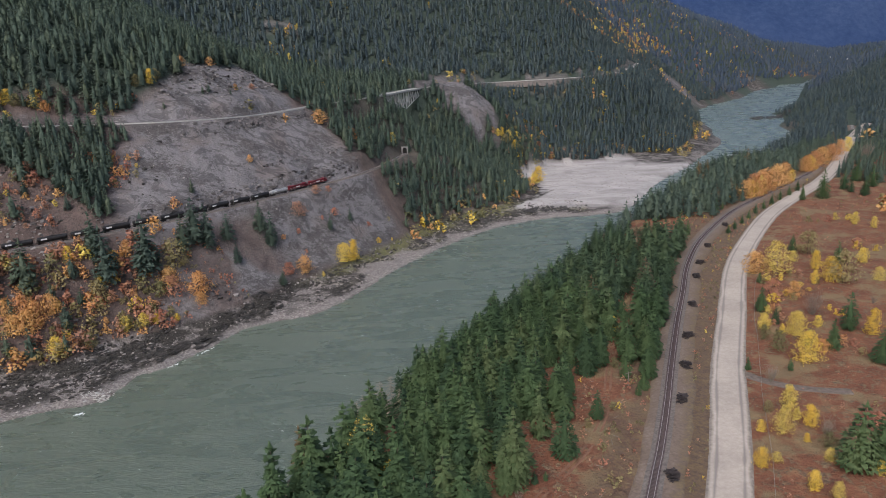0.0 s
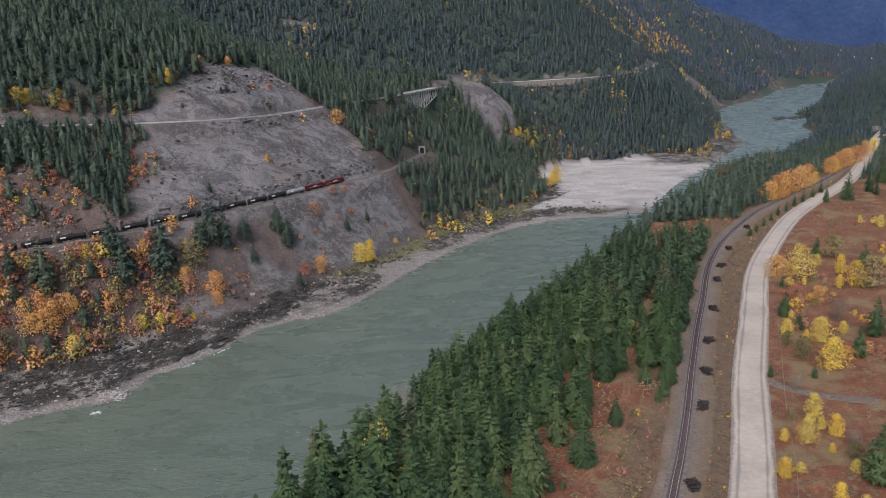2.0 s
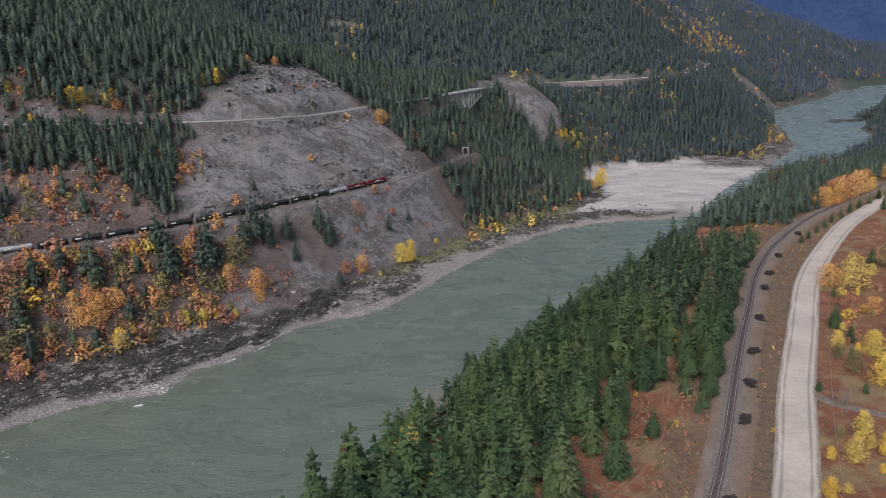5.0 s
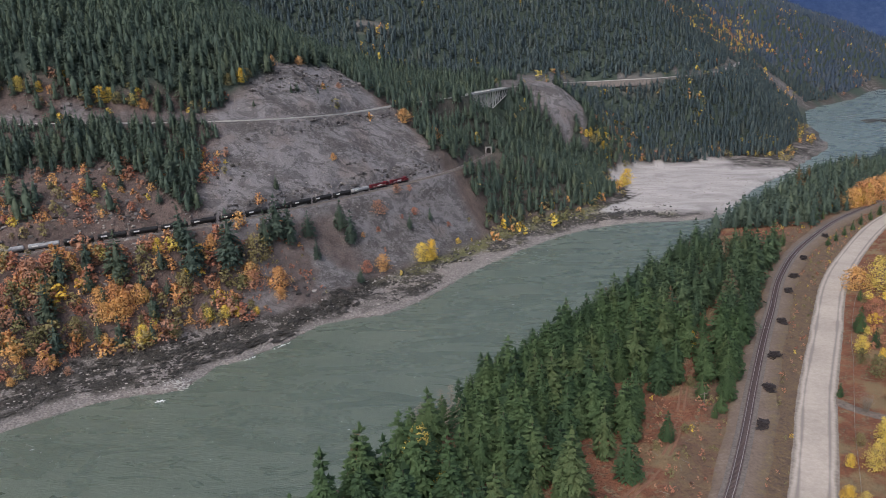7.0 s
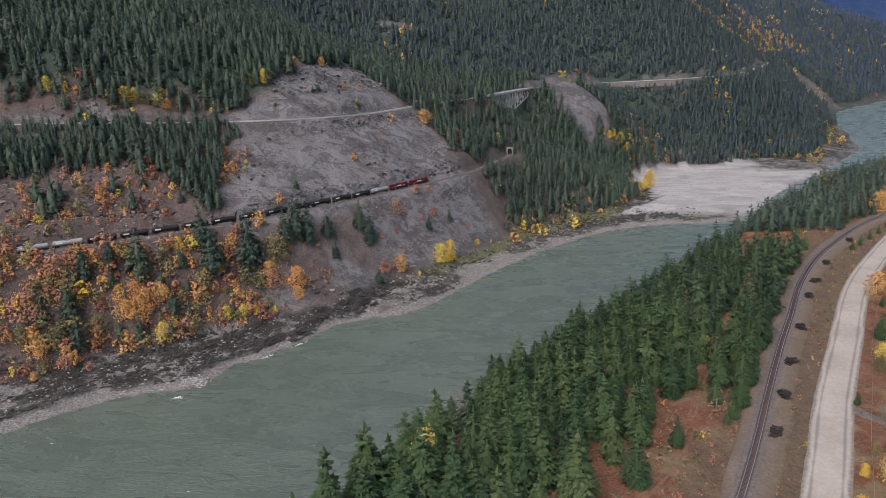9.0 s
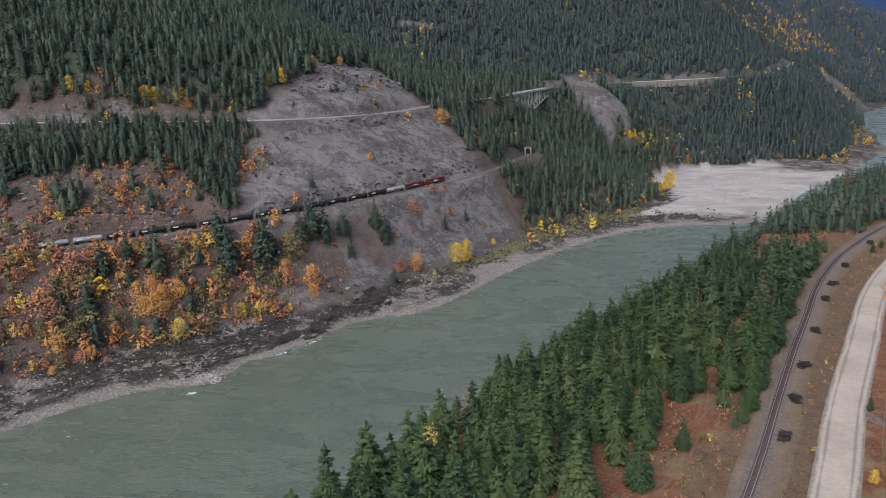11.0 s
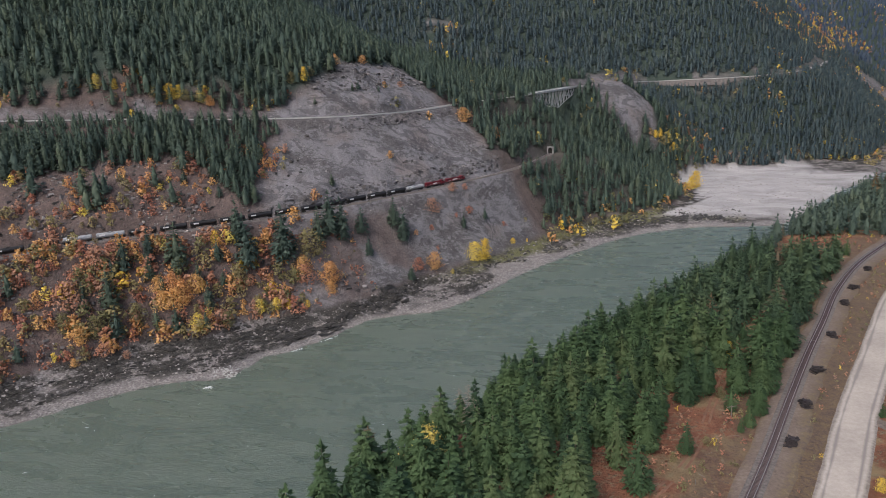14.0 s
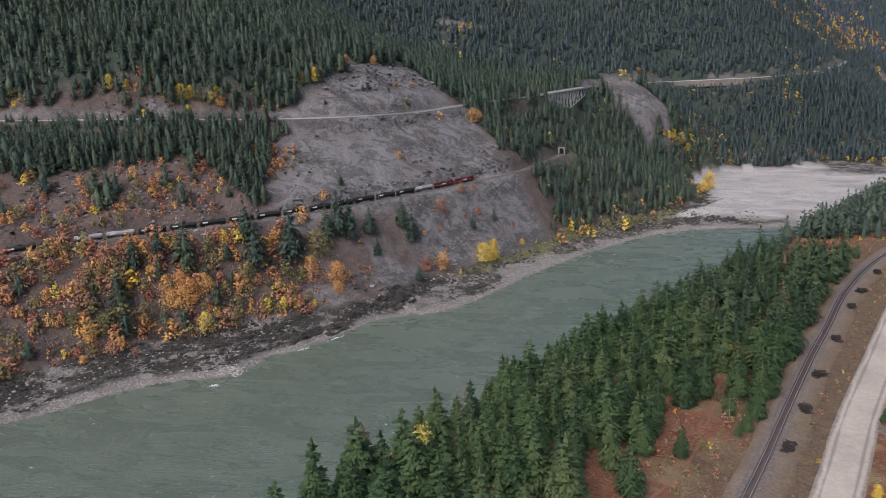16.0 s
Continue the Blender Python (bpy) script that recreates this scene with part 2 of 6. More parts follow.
def covers(xy, z):
    """How much of each kind of ground lies at each point."""
    x, y = xy[:, 0], xy[:, 1]
    n1, n2 = fractal(x, y, 60, 4, 3), fractal(x, y, 14, 3, 9)
    dl, _ = line_distance(xy, shore_l)
    dr, _ = line_distance(xy, shore_r)
    left, right = dl < 0, dr > 0
    dist_hw, z_hw = line_distance(xy, highway[::4])
    dist_rl, _ = line_distance(xy, rail_far[::3])
    # bare quarry slope between the river and the highway, and the cut above it
    along = x * 0.52 + y * 0.855
    scree = step_between(along + 30 * n1 - 1.25 * np.clip(z - 62, 0, 57) - 1.7 * np.clip(z - 120, 0, 40), 258, 282) * (1 - step_between(along - 0.12 * (z - 60) + 20 * n1, 490, 508)) * left * step_between(z + 8 * n1, 6, 12)
    scree *= 1 - step_between(z + 14 * n1, 152, 162)
    low = step_between(along, 265, 300) * (1 - step_between(along, 345, 372)) * (1 - step_between(z, 50, 60))
    scree *= 1 - 0.75 * low * (n2 + n1 > -0.2)
    knoll = (1 - step_between(np.hypot((x - 45) / 54, (y - 935) / 38) + 0.9 * n2 + 0.3 * n1, 0.8, 1.0)) * step_between(z, 42, 55)
    reach = np.where(y > 1000, 16, np.where((y > 640) & (y < 900), 0, np.where(x < -215, 12, 13)))
    cut = (1 - step_between(np.abs(dist_hw) + 4 * n2, reach, reach + np.where(x < -215, 4, 8))) * step_between(z - z_hw, -3, 2) * left * (reach > 0)
    meadow, _ = line_distance(xy, FAR_MEADOW)
    meadow = (1 - step_between(np.abs(meadow) + 60 * n1 - 0.05 * (y - 1560), 26, 44)) * (y > 1470) * (y < 2250)
    scarp = (1 - step_between(np.hypot((x - 615) / 62, (y - 1825) / 85) + 0.6 * n1, 0.75, 1.05)) * left * (z < 100)
    open_far = np.clip(0.55 * meadow * (n2 > 0.04) * left + scarp, 0, 1)
    crag = 1 - step_between(np.hypot((x + 207) / 34, (y - 1068) / 24) + 0.7 * n2, 0.7, 1.1)
    crag = crag + (1 - step_between(np.hypot((x - 2) / 42, (y - 1018) / 22) + 0.9 * n2, 0.7, 1.1))
    bare = np.clip(scree + 0.6 * crag + open_far + knoll + 0.8 * cut * (n1 + n2 > -0.35) * (y < 2300), 0, 1)
    # pebbles and rock close to the water
    shelf = np.clip(np.where(left, 1 - step_between(z + 3 * n2, 7.5, 10.5), 0) + np.where(right, 1 - step_between(z + 3 * n2, 3.5, 6), 0), 0, 1)
    fan = (step_between(y, 690, 720) * (1 - step_between(y, 1020, 1090)) * (1 - step_between(x + 20 * n2, 262, 296) * (y > 955)) * left * (z < 5.5)).astype(float)
    # dry autumn field and verge on the near bench
    bench = right * step_between(z, 43, 46) * (1 - step_between(z + 8 * n1, 62, 72)) * (y < 700)
    wood = (1 - np.clip(bare + shelf, 0, 1)) * np.where(left, step_between(z, 6, 14), step_between(y, 640, 760)) * step_between(np.hypot(x, y), 560, 900)
    wood = np.clip(wood + left * (z > 128) * (1 - bare), 0, 1) * np.where(y < 700, step_between(np.abs(dist_hw), 20, 36), 1)
    d_rail, _ = line_distance(xy, rail_near[::3])
    d_road, _ = line_distance(xy, gravel_road[::3])
    verge = np.clip((d_rail > 0) * (d_road < 0) + 0.8 * (1 - step_between(np.abs(d_rail + 8) + 8 * n2, 4, 9)), 0, 1) * bench
    top = np.where(y < 700, 1.3 + (1.0 + 3.0 * n1) * step_between(y, 425, 470) * (1 - step_between(y, 575, 635)), 1.6)
    beach = np.where(left, 1 - step_between(z + 1.6 * n2, top, top + 1.6), 0) * shelf
    moss = step_between(z + 2.5 * n2, 3.0, 4.6) * step_between(y, 470, 540) * (1 - step_between(y, 705, 740)) * left * shelf
    return dict(moss=moss, beach=beach, verge=verge, wood=wood, bare=bare, shelf=shelf, fan=fan * shelf, bench=bench, left=left.astype(float))


def ground_height(xy, rough=True):
    z = smooth_height(xy)
    x, y = xy[:, 0], xy[:, 1]
    far = np.clip((np.hypot(x, y) - 1500) / 2000, 0, 1)
    dl, _ = line_distance(xy, shore_l)
    dr, _ = line_distance(xy, shore_r)
    land = np.minimum(np.where(dl < 0, -dl, -1), 400) + np.minimum(np.where(dr > 0, dr, -1), 400) + 1
    slope_noise = fractal(x, y, 90, 5, 21) * 9 * step_between(land, 12, 70) * (dl < 0)
    slope_noise = slope_noise + fractal(x, y, 260, 4, 33) * 60 * far
    slope_noise = slope_noise * step_between(z, 3, 20)
    z = z + slope_noise
    if rough:
        shelf = (1 - step_between(land, 25, 40)) * step_between(land, 0, 6)
        z = z + np.abs(fractal(x, y, 14, 3, 5)) * 3.0 * shelf * (dl < 0) * ((y < 700) | (y > 1050))
        z = z + fractal(x, y, 18, 4, 6) * 0.8 * step_between(land, 20, 60)
        gully = 1 - 2 * np.abs(fractal(x * 0.85 - y * 0.52, (x * 0.52 + y * 0.85) * 2.2, 26, 4, 7))
        z = z + gully * 2.2 * step_between(land, 35, 70) * (dl < 0) * (y < 1000)
    # keep the water clear of land and the land out of the water
    z = np.where(land < 1.01, np.minimum(z, -0.8 - 0.05 * np.minimum(np.abs(dl), np.abs(dr))), np.maximum(z, 0.25 * np.minimum(land, 12) - 0.1))
    z = flatten(xy, z, rail_far, 4.0, 5.0, 0.6)
    for a, b in HIGHWAY_PARTS:
        z = flatten(xy, z, highway[a:b], 7.0, 7.0, 0.35)
    z = flatten(xy, z, rail_near, 7.0, 8.0, 0.55)
    z = flatten(xy, z, gravel_road, 5.5, 6.0, 0.25)
    return z


gap = [i for i, p in enumerate(highway) if p[1] > 772 and p[1] < 903]
HIGHWAY_PARTS = [(0, gap[0]), (gap[-1] + 1, len(highway))]


def graded(fine_from, fine_to, step, low, high, growth=1.10):
    mid = np.arange(fine_from, fine_to + 0.1, step)
    left, right = [], []
    p, s = fine_from, step
    while p > low:
        s *= growth
        p -= s
        left.append(p)
    p, s = mid[-1], step
    while p < high:
        s *= growth
        p += s
        right.append(p)
    return np.array(left[::-1] + list(mid) + right)


def link_mesh(name, verts, faces, materials=(), smooth=False):
    me = bpy.data.meshes.new(name)
    me.from_pydata([tuple(v) for v in verts] if not isinstance(verts, np.ndarray) else verts.tolist(), [], faces)
    for m in materials:
        me.materials.append(m)
    if smooth:
        me.polygons.foreach_set("use_smooth", [True] * len(me.polygons))
    me.update()
    return me


def fast_mesh(name, verts, tris, material, tint=None, smooth=False, normals=None):
    """A triangle mesh from arrays, with an optional tint and soft normal per vertex."""
    me = bpy.data.meshes.new(name)
    nv, nf = len(verts), len(tris)
    me.vertices.add(nv)
    me.vertices.foreach_set("co", np.ascontiguousarray(verts, np.float32).ravel())
    me.loops.add(nf * 3)
    me.loops.foreach_set("vertex_index", np.ascontiguousarray(tris, np.int32).ravel())
    me.polygons.add(nf)
    me.polygons.foreach_set("loop_start", np.arange(0, nf * 3, 3, dtype=np.int32))
    me.polygons.foreach_set("use_smooth", np.full(nf, smooth or normals is not None))
    if normals is not None:
        me.attributes.new("custom_normal", "FLOAT_VECTOR", "POINT").data.foreach_set("vector", np.ascontiguousarray(normals, np.float32).ravel())
    if tint is not None:
        me.attributes.new("tint", "FLOAT", "POINT").data.foreach_set("value", np.ascontiguousarray(tint, np.float32))
    me.materials.append(material)
    me.update(calc_edges=True)
    me.validate()
    return me


def part(name, bm, material, parent, label=""):
    """Link a bmesh as one mesh object under a thing or a part."""
    me = bpy.data.meshes.new(name)
    bm.to_mesh(me)
    bm.free()
    me.materials.append(material)
    ob = new(name, me)
    ob.parent = parent
    if label:
        ob["label"] = label
    return ob


def box(bm, centre, size, turn=None, bevel=0.0):
    m = Matrix.Translation(centre) @ (turn.to_4x4() if turn else Matrix.Identity(4)) @ Matrix.Diagonal((*size, 1))
    made = bmesh.ops.create_cube(bm, size=1.0, matrix=m)
    if bevel:
        edges = list({e for v in made["verts"] for e in v.link_edges})
        bmesh.ops.bevel(bm, geom=edges, offset=bevel, segments=1, affect="EDGES", profile=0.7)
    return bm


def rod(bm, a, b, r1, r2=None, sides=8):
    a, b = Vector(a), Vector(b)
    m = Matrix.Translation((a + b) / 2) @ (b - a).to_track_quat("Z", "Y").to_matrix().to_4x4()
    bmesh.ops.create_cone(bm, cap_ends=True, segments=sides, radius1=r1, radius2=r1 if r2 is None else r2, depth=(b - a).length, matrix=m)
    return bm


# ---- materials ----
class Nodes:
    """Short names for building a node material."""

    def __init__(self, name):
        self.mat = bpy.data.materials.new(name)
        self.mat.use_nodes = True
        self.tree = self.mat.node_tree
        self.bsdf = self.tree.nodes["Principled BSDF"]
        self.coord = self.tree.nodes.new("ShaderNodeTexCoord").outputs["Object"]

    def add(self, kind, **inputs):
        n = self.tree.nodes.new("ShaderNode" + kind)
        for key, value in inputs.items():
            self.put(n, key, value)
        return n

    def put(self, node, key, value):
        slot = node.inputs[int(key[1:]) if key[0] == "i" and key[1:].isdigit() else key.replace("_", " ")]
        if isinstance(value, bpy.types.NodeSocket):
            self.tree.links.new(value, slot)
        else:
            slot.default_value = value

    def noise(self, scale, detail=4.0, rough=0.55, vector=None, distortion=0.0):
        n = self.add("TexNoise", Scale=scale, Detail=detail, Roughness=rough, Distortion=distortion, Vector=vector or self.coord)
        return n.outputs["Fac"]

    def ramp(self, fac, stops):
        n = self.add("ValToRGB", Fac=fac)
        el = n.color_ramp.elements
        while len(el) < len(stops):
            el.new(0.5)
        for e, (pos, col) in zip(el, stops):
            e.position, e.color = pos, (*col, 1) if len(col) == 3 else col
        return n.outputs["Color"]

    def mask(self, fac, a, b):
        n = self.add("MapRange", Value=fac, From_Min=a, From_Max=b)
        return n.outputs["Result"]

    def mix(self, fac, a, b):
        n = self.add("Mix")
        n.data_type = "RGBA"
        for slot, value in ((n.inputs[0], fac), (n.inputs[6], a), (n.inputs[7], b)):
            if isinstance(value, bpy.types.NodeSocket):
                self.tree.links.new(value, slot)
            else:
                slot.default_value = value if isinstance(value, float) else (*value, 1)
        return n.outputs[2]

    def math(self, op, a, b=0.0):
        n = self.add("Math", i0=a, i1=b)
        n.operation = op
        return n.outputs[0]

    def attribute(self, name):
        n = self.add("Attribute")
        n.attribute_name = name
        return n.outputs["Fac"]

    def finish(self, color, rough=0.9, bump=None, strength=0.5, distance=0.1, metal=0.0, spec=0.3):
        self.put(self.bsdf, "Base Color", color if isinstance(color, bpy.types.NodeSocket) else (*color, 1))
        self.put(self.bsdf, "Roughness", rough)
        self.put(self.bsdf, "Metallic", metal)
        self.put(self.bsdf, "Specular IOR Level", spec)
        if bump is not None:
            b = self.add("Bump", Height=bump, Strength=strength, Distance=distance)
            self.tree.links.new(b.outputs[0], self.bsdf.inputs["Normal"])
        return self.mat


def plain(name, light, dark, scale=1.5, rough=0.8, metal=0.0, bump=0.3, spec=0.3, deep=0.05):
    n = Nodes(name)
    g = n.noise(scale, 5)
    return n.finish(n.ramp(g, [(0.3, dark), (0.7, light)]), rough, n.noise(scale * 6, 3), bump, deep, metal, spec)


def leafy(name, tones, rough=0.7, thin=0.22):
    """Foliage: one tone per plant, varied from bough to bough."""
    n = Nodes(name)
    if thin:  # part of the light goes through the leaf
        tones = [tuple(min(0.85, x * 1.26) for x in t) for t in tones]
    info = n.add("ObjectInfo").outputs["Random"]
    tint = n.attribute("tint")
    island = n.add("NewGeometry").outputs["Random Per Island"]
    whole = n.math("FRACT", n.math("ADD", info, tint))
    v = n.math("ADD", n.math("MULTIPLY", whole, 0.74), n.math("MULTIPLY", island, 0.26))
    col = n.ramp(v, [(i / (len(tones) - 1) * 0.9 + 0.05, c) for i, c in enumerate(tones)])
    mat = n.finish(col, rough, spec=0.15)
    if thin:
        glow = n.add("BsdfTranslucent", Color=col)
        both = n.add("MixShader", Fac=thin)
        n.tree.links.new(n.bsdf.outputs[0], both.inputs[1])
        n.tree.links.new(glow.outputs[0], both.inputs[2])
        n.tree.links.new(both.outputs[0], n.tree.nodes["Material Output"].inputs["Surface"])
    return mat


NEEDLES = leafy("needles", [(0.034, 0.062, 0.034), (0.048, 0.084, 0.040), (0.064, 0.106, 0.046), (0.078, 0.120, 0.052), (0.096, 0.126, 0.056)])
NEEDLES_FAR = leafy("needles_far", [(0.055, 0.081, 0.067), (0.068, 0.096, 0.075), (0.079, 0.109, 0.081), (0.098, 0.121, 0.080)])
NEEDLES_BANK = leafy("needles_bank", [(0.038, 0.065, 0.040), (0.052, 0.084, 0.047), (0.066, 0.101, 0.053), (0.088, 0.120, 0.060)])
# Hill and far needles carry the blue of distance haze in their colour.
NEEDLES_HILL_HAZE = leafy("needles_hill_haze", [(0.043, 0.063, 0.071), (0.053, 0.075, 0.080), (0.063, 0.086, 0.087), (0.083, 0.101, 0.088)])
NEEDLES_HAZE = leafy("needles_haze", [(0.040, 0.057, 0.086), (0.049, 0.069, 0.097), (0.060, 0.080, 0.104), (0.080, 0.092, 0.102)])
NEEDLES_DRY = leafy("needles_dry", [(0.12, 0.10, 0.07), (0.16, 0.12, 0.07), (0.13, 0.085, 0.04)])
LEAF_YELLOW = leafy("yellow_leaves", [(0.54, 0.36, 0.07), (0.66, 0.46, 0.08), (0.70, 0.52, 0.11), (0.50, 0.40, 0.13)])
LEAF_ORANGE = leafy("orange_leaves", [(0.45, 0.21, 0.10), (0.53, 0.28, 0.115), (0.58, 0.36, 0.14), (0.42, 0.185, 0.105)])
LEAF_RUST = leafy("rust_leaves", [(0.31, 0.135, 0.095), (0.39, 0.175, 0.115), (0.42, 0.225, 0.14), (0.29, 0.175, 0.13)])
LEAF_OLIVE = leafy("olive_leaves", [(0.12, 0.125, 0.06), (0.18, 0.165, 0.08), (0.25, 0.21, 0.10), (0.31, 0.25, 0.12)])
TWIGS = leafy("bare_twigs", [(0.20, 0.17, 0.14), (0.28, 0.23, 0.19), (0.24, 0.20, 0.15)])
BARK = plain("bark", (0.15, 0.11, 0.085), (0.07, 0.05, 0.04), 3)
PALE_BARK = plain("pale_bark", (0.30, 0.26, 0.22), (0.15, 0.13, 0.11), 4)


def ground_material():
    n = Nodes("ground")
    big, mid, fine = n.noise(0.018, 5), n.noise(0.11, 6, 0.62), n.noise(1.1, 5, 0.65)
    # forest floor
    soil = n.ramp(n.math("ADD", n.math("MULTIPLY", mid, 0.6), n.math("MULTIPLY", fine, 0.4)),
                  [(0.32, (0.070, 0.054, 0.049)), (0.48, (0.128, 0.096, 0.086)), (0.60, (0.178, 0.130, 0.114)), (0.72, (0.172, 0.140, 0.105))])
    litter = n.mask(n.noise(0.30, 7, 0.78, None, 1.2), 0.50, 0.60)
    soil = n.mix(n.math("MULTIPLY", litter, 0.7), soil, n.ramp(fine, [(0.35, (0.045, 0.038, 0.034)), (0.65, (0.15, 0.13, 0.115))]))
    # grey broken shale, streaked down the slope
    stretch = n.add("Mapping", Vector=n.coord, Scale=(1.0, 1.0, 0.22)).outputs[0]
    layered = n.add("Mapping", Vector=n.coord, Rotation=(0, 0, -1.02), Scale=(0.45, 1.0, 1.6)).outputs[0]
    streak = n.noise(0.09, 6, 0.65, stretch, 0.6)
    shale = n.ramp(n.math("ADD", n.math("MULTIPLY", streak, 0.36), n.math("MULTIPLY", fine, 0.64)),
                   [(0.36, (0.110, 0.103, 0.104)), (0.45, (0.185, 0.174, 0.176)), (0.55, (0.235, 0.222, 0.226)), (0.66, (0.315, 0.298, 0.302))])
    warm = n.mask(n.noise(0.03, 4), 0.52, 0.64)
    ledges = n.mask(n.noise(0.06, 8, 0.7, layered, 2.0), 0.52, 0.545)
    debris = n.mask(n.math("ADD", n.math("MULTIPLY", n.noise(0.035, 3, 0.5, layered), 0.45), n.math("MULTIPLY", n.noise(0.22, 7, 0.78, layered, 1.2), 0.55)), 0.495, 0.55)
    shale = n.mix(n.math("MULTIPLY", warm, 0.45), shale, (0.20, 0.155, 0.135))
    shale = n.mix(n.math("MULTIPLY", debris, 0.8), shale, n.ramp(fine, [(0.35, (0.05, 0.045, 0.042)), (0.6, (0.12, 0.11, 0.105))]))
    shale = n.mix(n.math("MULTIPLY", ledges, 0.55), shale, (0.075, 0.070, 0.070))
    # shore rock: dark wet ledges and pale pebbles
    peb = n.add("TexVoronoi", Scale=0.9, Vector=n.coord).outputs["Distance"]
    ledge = n.mask(n.noise(0.06, 7, 0.72), 0.41, 0.51)
    ledge = n.math("MULTIPLY", ledge, n.math("SUBTRACT", 1.0, n.attribute("beach")))
    pebbles = n.ramp(n.math("ADD", n.math("MULTIPLY", peb, 0.5), n.math("MULTIPLY", fine, 0.5)),
                     [(0.25, (0.12, 0.108, 0.10)), (0.5, (0.225, 0.203, 0.19)), (0.75, (0.36, 0.33, 0.31))])
    dark = n.ramp(fine, [(0.35, (0.022, 0.020, 0.018)), (0.6, (0.07, 0.065, 0.058)), (0.75, (0.2, 0.185, 0.17))])
    shore = n.mix(ledge, pebbles, dark)
    # pale gravel of the fan
    band = n.noise(0.02, 5, 0.6, n.add("Mapping", Vector=n.coord, Rotation=(0, 0, 0.6), Scale=(1.0, 1.9, 1.0)).outputs[0], 1.0)
    fan = n.ramp(n.math("ADD", n.math("MULTIPLY", band, 0.65), n.math("MULTIPLY", fine, 0.35)),
                 [(0.32, (0.22, 0.205, 0.195)), (0.43, (0.34, 0.32, 0.305)), (0.53, (0.43, 0.405, 0.388)), (0.68, (0.54, 0.512, 0.495))])
    # dry bracken and grass on the bench
    dry = n.ramp(n.math("ADD", n.math("MULTIPLY", mid, 0.65), n.math("MULTIPLY", fine, 0.35)),
                 [(0.30, (0.098, 0.046, 0.033)), (0.44, (0.182, 0.078, 0.048)), (0.55, (0.232, 0.104, 0.062)), (0.64, (0.275, 0.155, 0.086)), (0.74, (0.200, 0.148, 0.082))])
    canopy = n.ramp(n.math("ADD", n.math("MULTIPLY", mid, 0.5), n.math("MULTIPLY", fine, 0.5)),
                    [(0.35, (0.040, 0.055, 0.046)), (0.55, (0.060, 0.080, 0.062)), (0.72, (0.092, 0.094, 0.066))])
    patch = n.noise(0.34, 6, 0.72, None, 0.8)
    dry = n.mix(n.mask(patch, 0.50, 0.62), dry, n.ramp(fine, [(0.35, (0.10, 0.072, 0.052)), (0.65, (0.27, 0.205, 0.125))]))
    dry = n.mix(n.math("MULTIPLY", n.mask(n.noise(0.055, 5, 0.6), 0.54, 0.62), 0.7), dry, (0.235, 0.185, 0.105))
    grassy = n.ramp(n.math("ADD", n.math("MULTIPLY", patch, 0.6), n.math("MULTIPLY", fine, 0.4)),
                    [(0.34, (0.080, 0.060, 0.048)), (0.47, (0.148, 0.104, 0.076)), (0.56, (0.178, 0.125, 0.072)), (0.68, (0.255, 0.19, 0.140))])
    dry = n.mix(n.attribute("verge"), dry, grassy)
    col = n.mix(n.attribute("bench"), soil, dry)
    col = n.mix(n.attribute("wood"), col, canopy)
    col = n.mix(n.attribute("bare"), col, shale)
    shore = n.mix(n.math("MULTIPLY", n.attribute("moss"), n.mask(n.noise(0.14, 6, 0.7), 0.32, 0.48)), shore, n.ramp(fine, [(0.35, (0.095, 0.096, 0.046)), (0.65, (0.215, 0.202, 0.102))]))
    col = n.mix(n.attribute("shelf"), col, shore)
    col = n.mix(n.attribute("fan"), col, fan)
    relief = n.math("ADD", n.math("MULTIPLY", mid, 1.0), n.math("MULTIPLY", fine, 0.35))
    return n.finish(col, 0.95, relief, 1.0, 2.4, spec=0.15)


def water_material():
    n = Nodes("river_water")
    flow = n.add("Mapping", Vector=n.coord, Rotation=(0, 0, -1.03), Scale=(1.0, 3.2, 1.0)).outputs[0]
    swirl = n.noise(0.02, 5, 0.6, flow, 1.2)
    col = n.ramp(swirl, [(0.3, (0.092, 0.119, 0.088)), (0.5, (0.110, 0.138, 0.103)), (0.7, (0.132, 0.159, 0.122))])
    foam = n.mask(n.noise(0.16, 8, 0.72, flow, 0.5), 0.80, 0.84)
    col = n.mix(foam, col, (0.6, 0.63, 0.62))
    ripple = n.math("ADD", n.math("MULTIPLY", n.noise(0.16, 6, 0.62, flow, 0.5), 0.7), n.math("MULTIPLY", n.noise(0.45, 5, 0.65, flow), 0.7))
    return n.finish(col, n.ramp(swirl, [(0.3, (0.20,) * 3), (0.7, (0.36,) * 3)]), ripple, 0.85, 0.55, spec=1.0)


GROUND, WATER = ground_material(), water_material()
BALLAST = plain("ballast", (0.20, 0.175, 0.155), (0.10, 0.085, 0.078), 1.2, 0.95, bump=0.8)
VERGE = plain("verge_gravel", (0.195, 0.158, 0.132), (0.105, 0.084, 0.070), 0.7, 0.95, bump=0.6)
EMBANKMENT = plain("embankment_gravel", (0.20, 0.178, 0.165), (0.115, 0.10, 0.092), 0.4, 0.95, bump=0.8)
STEEL = plain("rail_steel", (0.52, 0.49, 0.48), (0.38, 0.35, 0.34), 2, 0.4, 0.6)
TIE_WOOD = plain("creosoted_wood", (0.108, 0.078, 0.078), (0.058, 0.041, 0.042), 2.5, 0.85)
ASPHALT = plain("asphalt", (0.33, 0.31, 0.30), (0.24, 0.225, 0.215), 0.3, 0.9)
CONCRETE = plain("concrete", (0.50, 0.49, 0.46), (0.34, 0.33, 0.31), 0.5, 0.85)
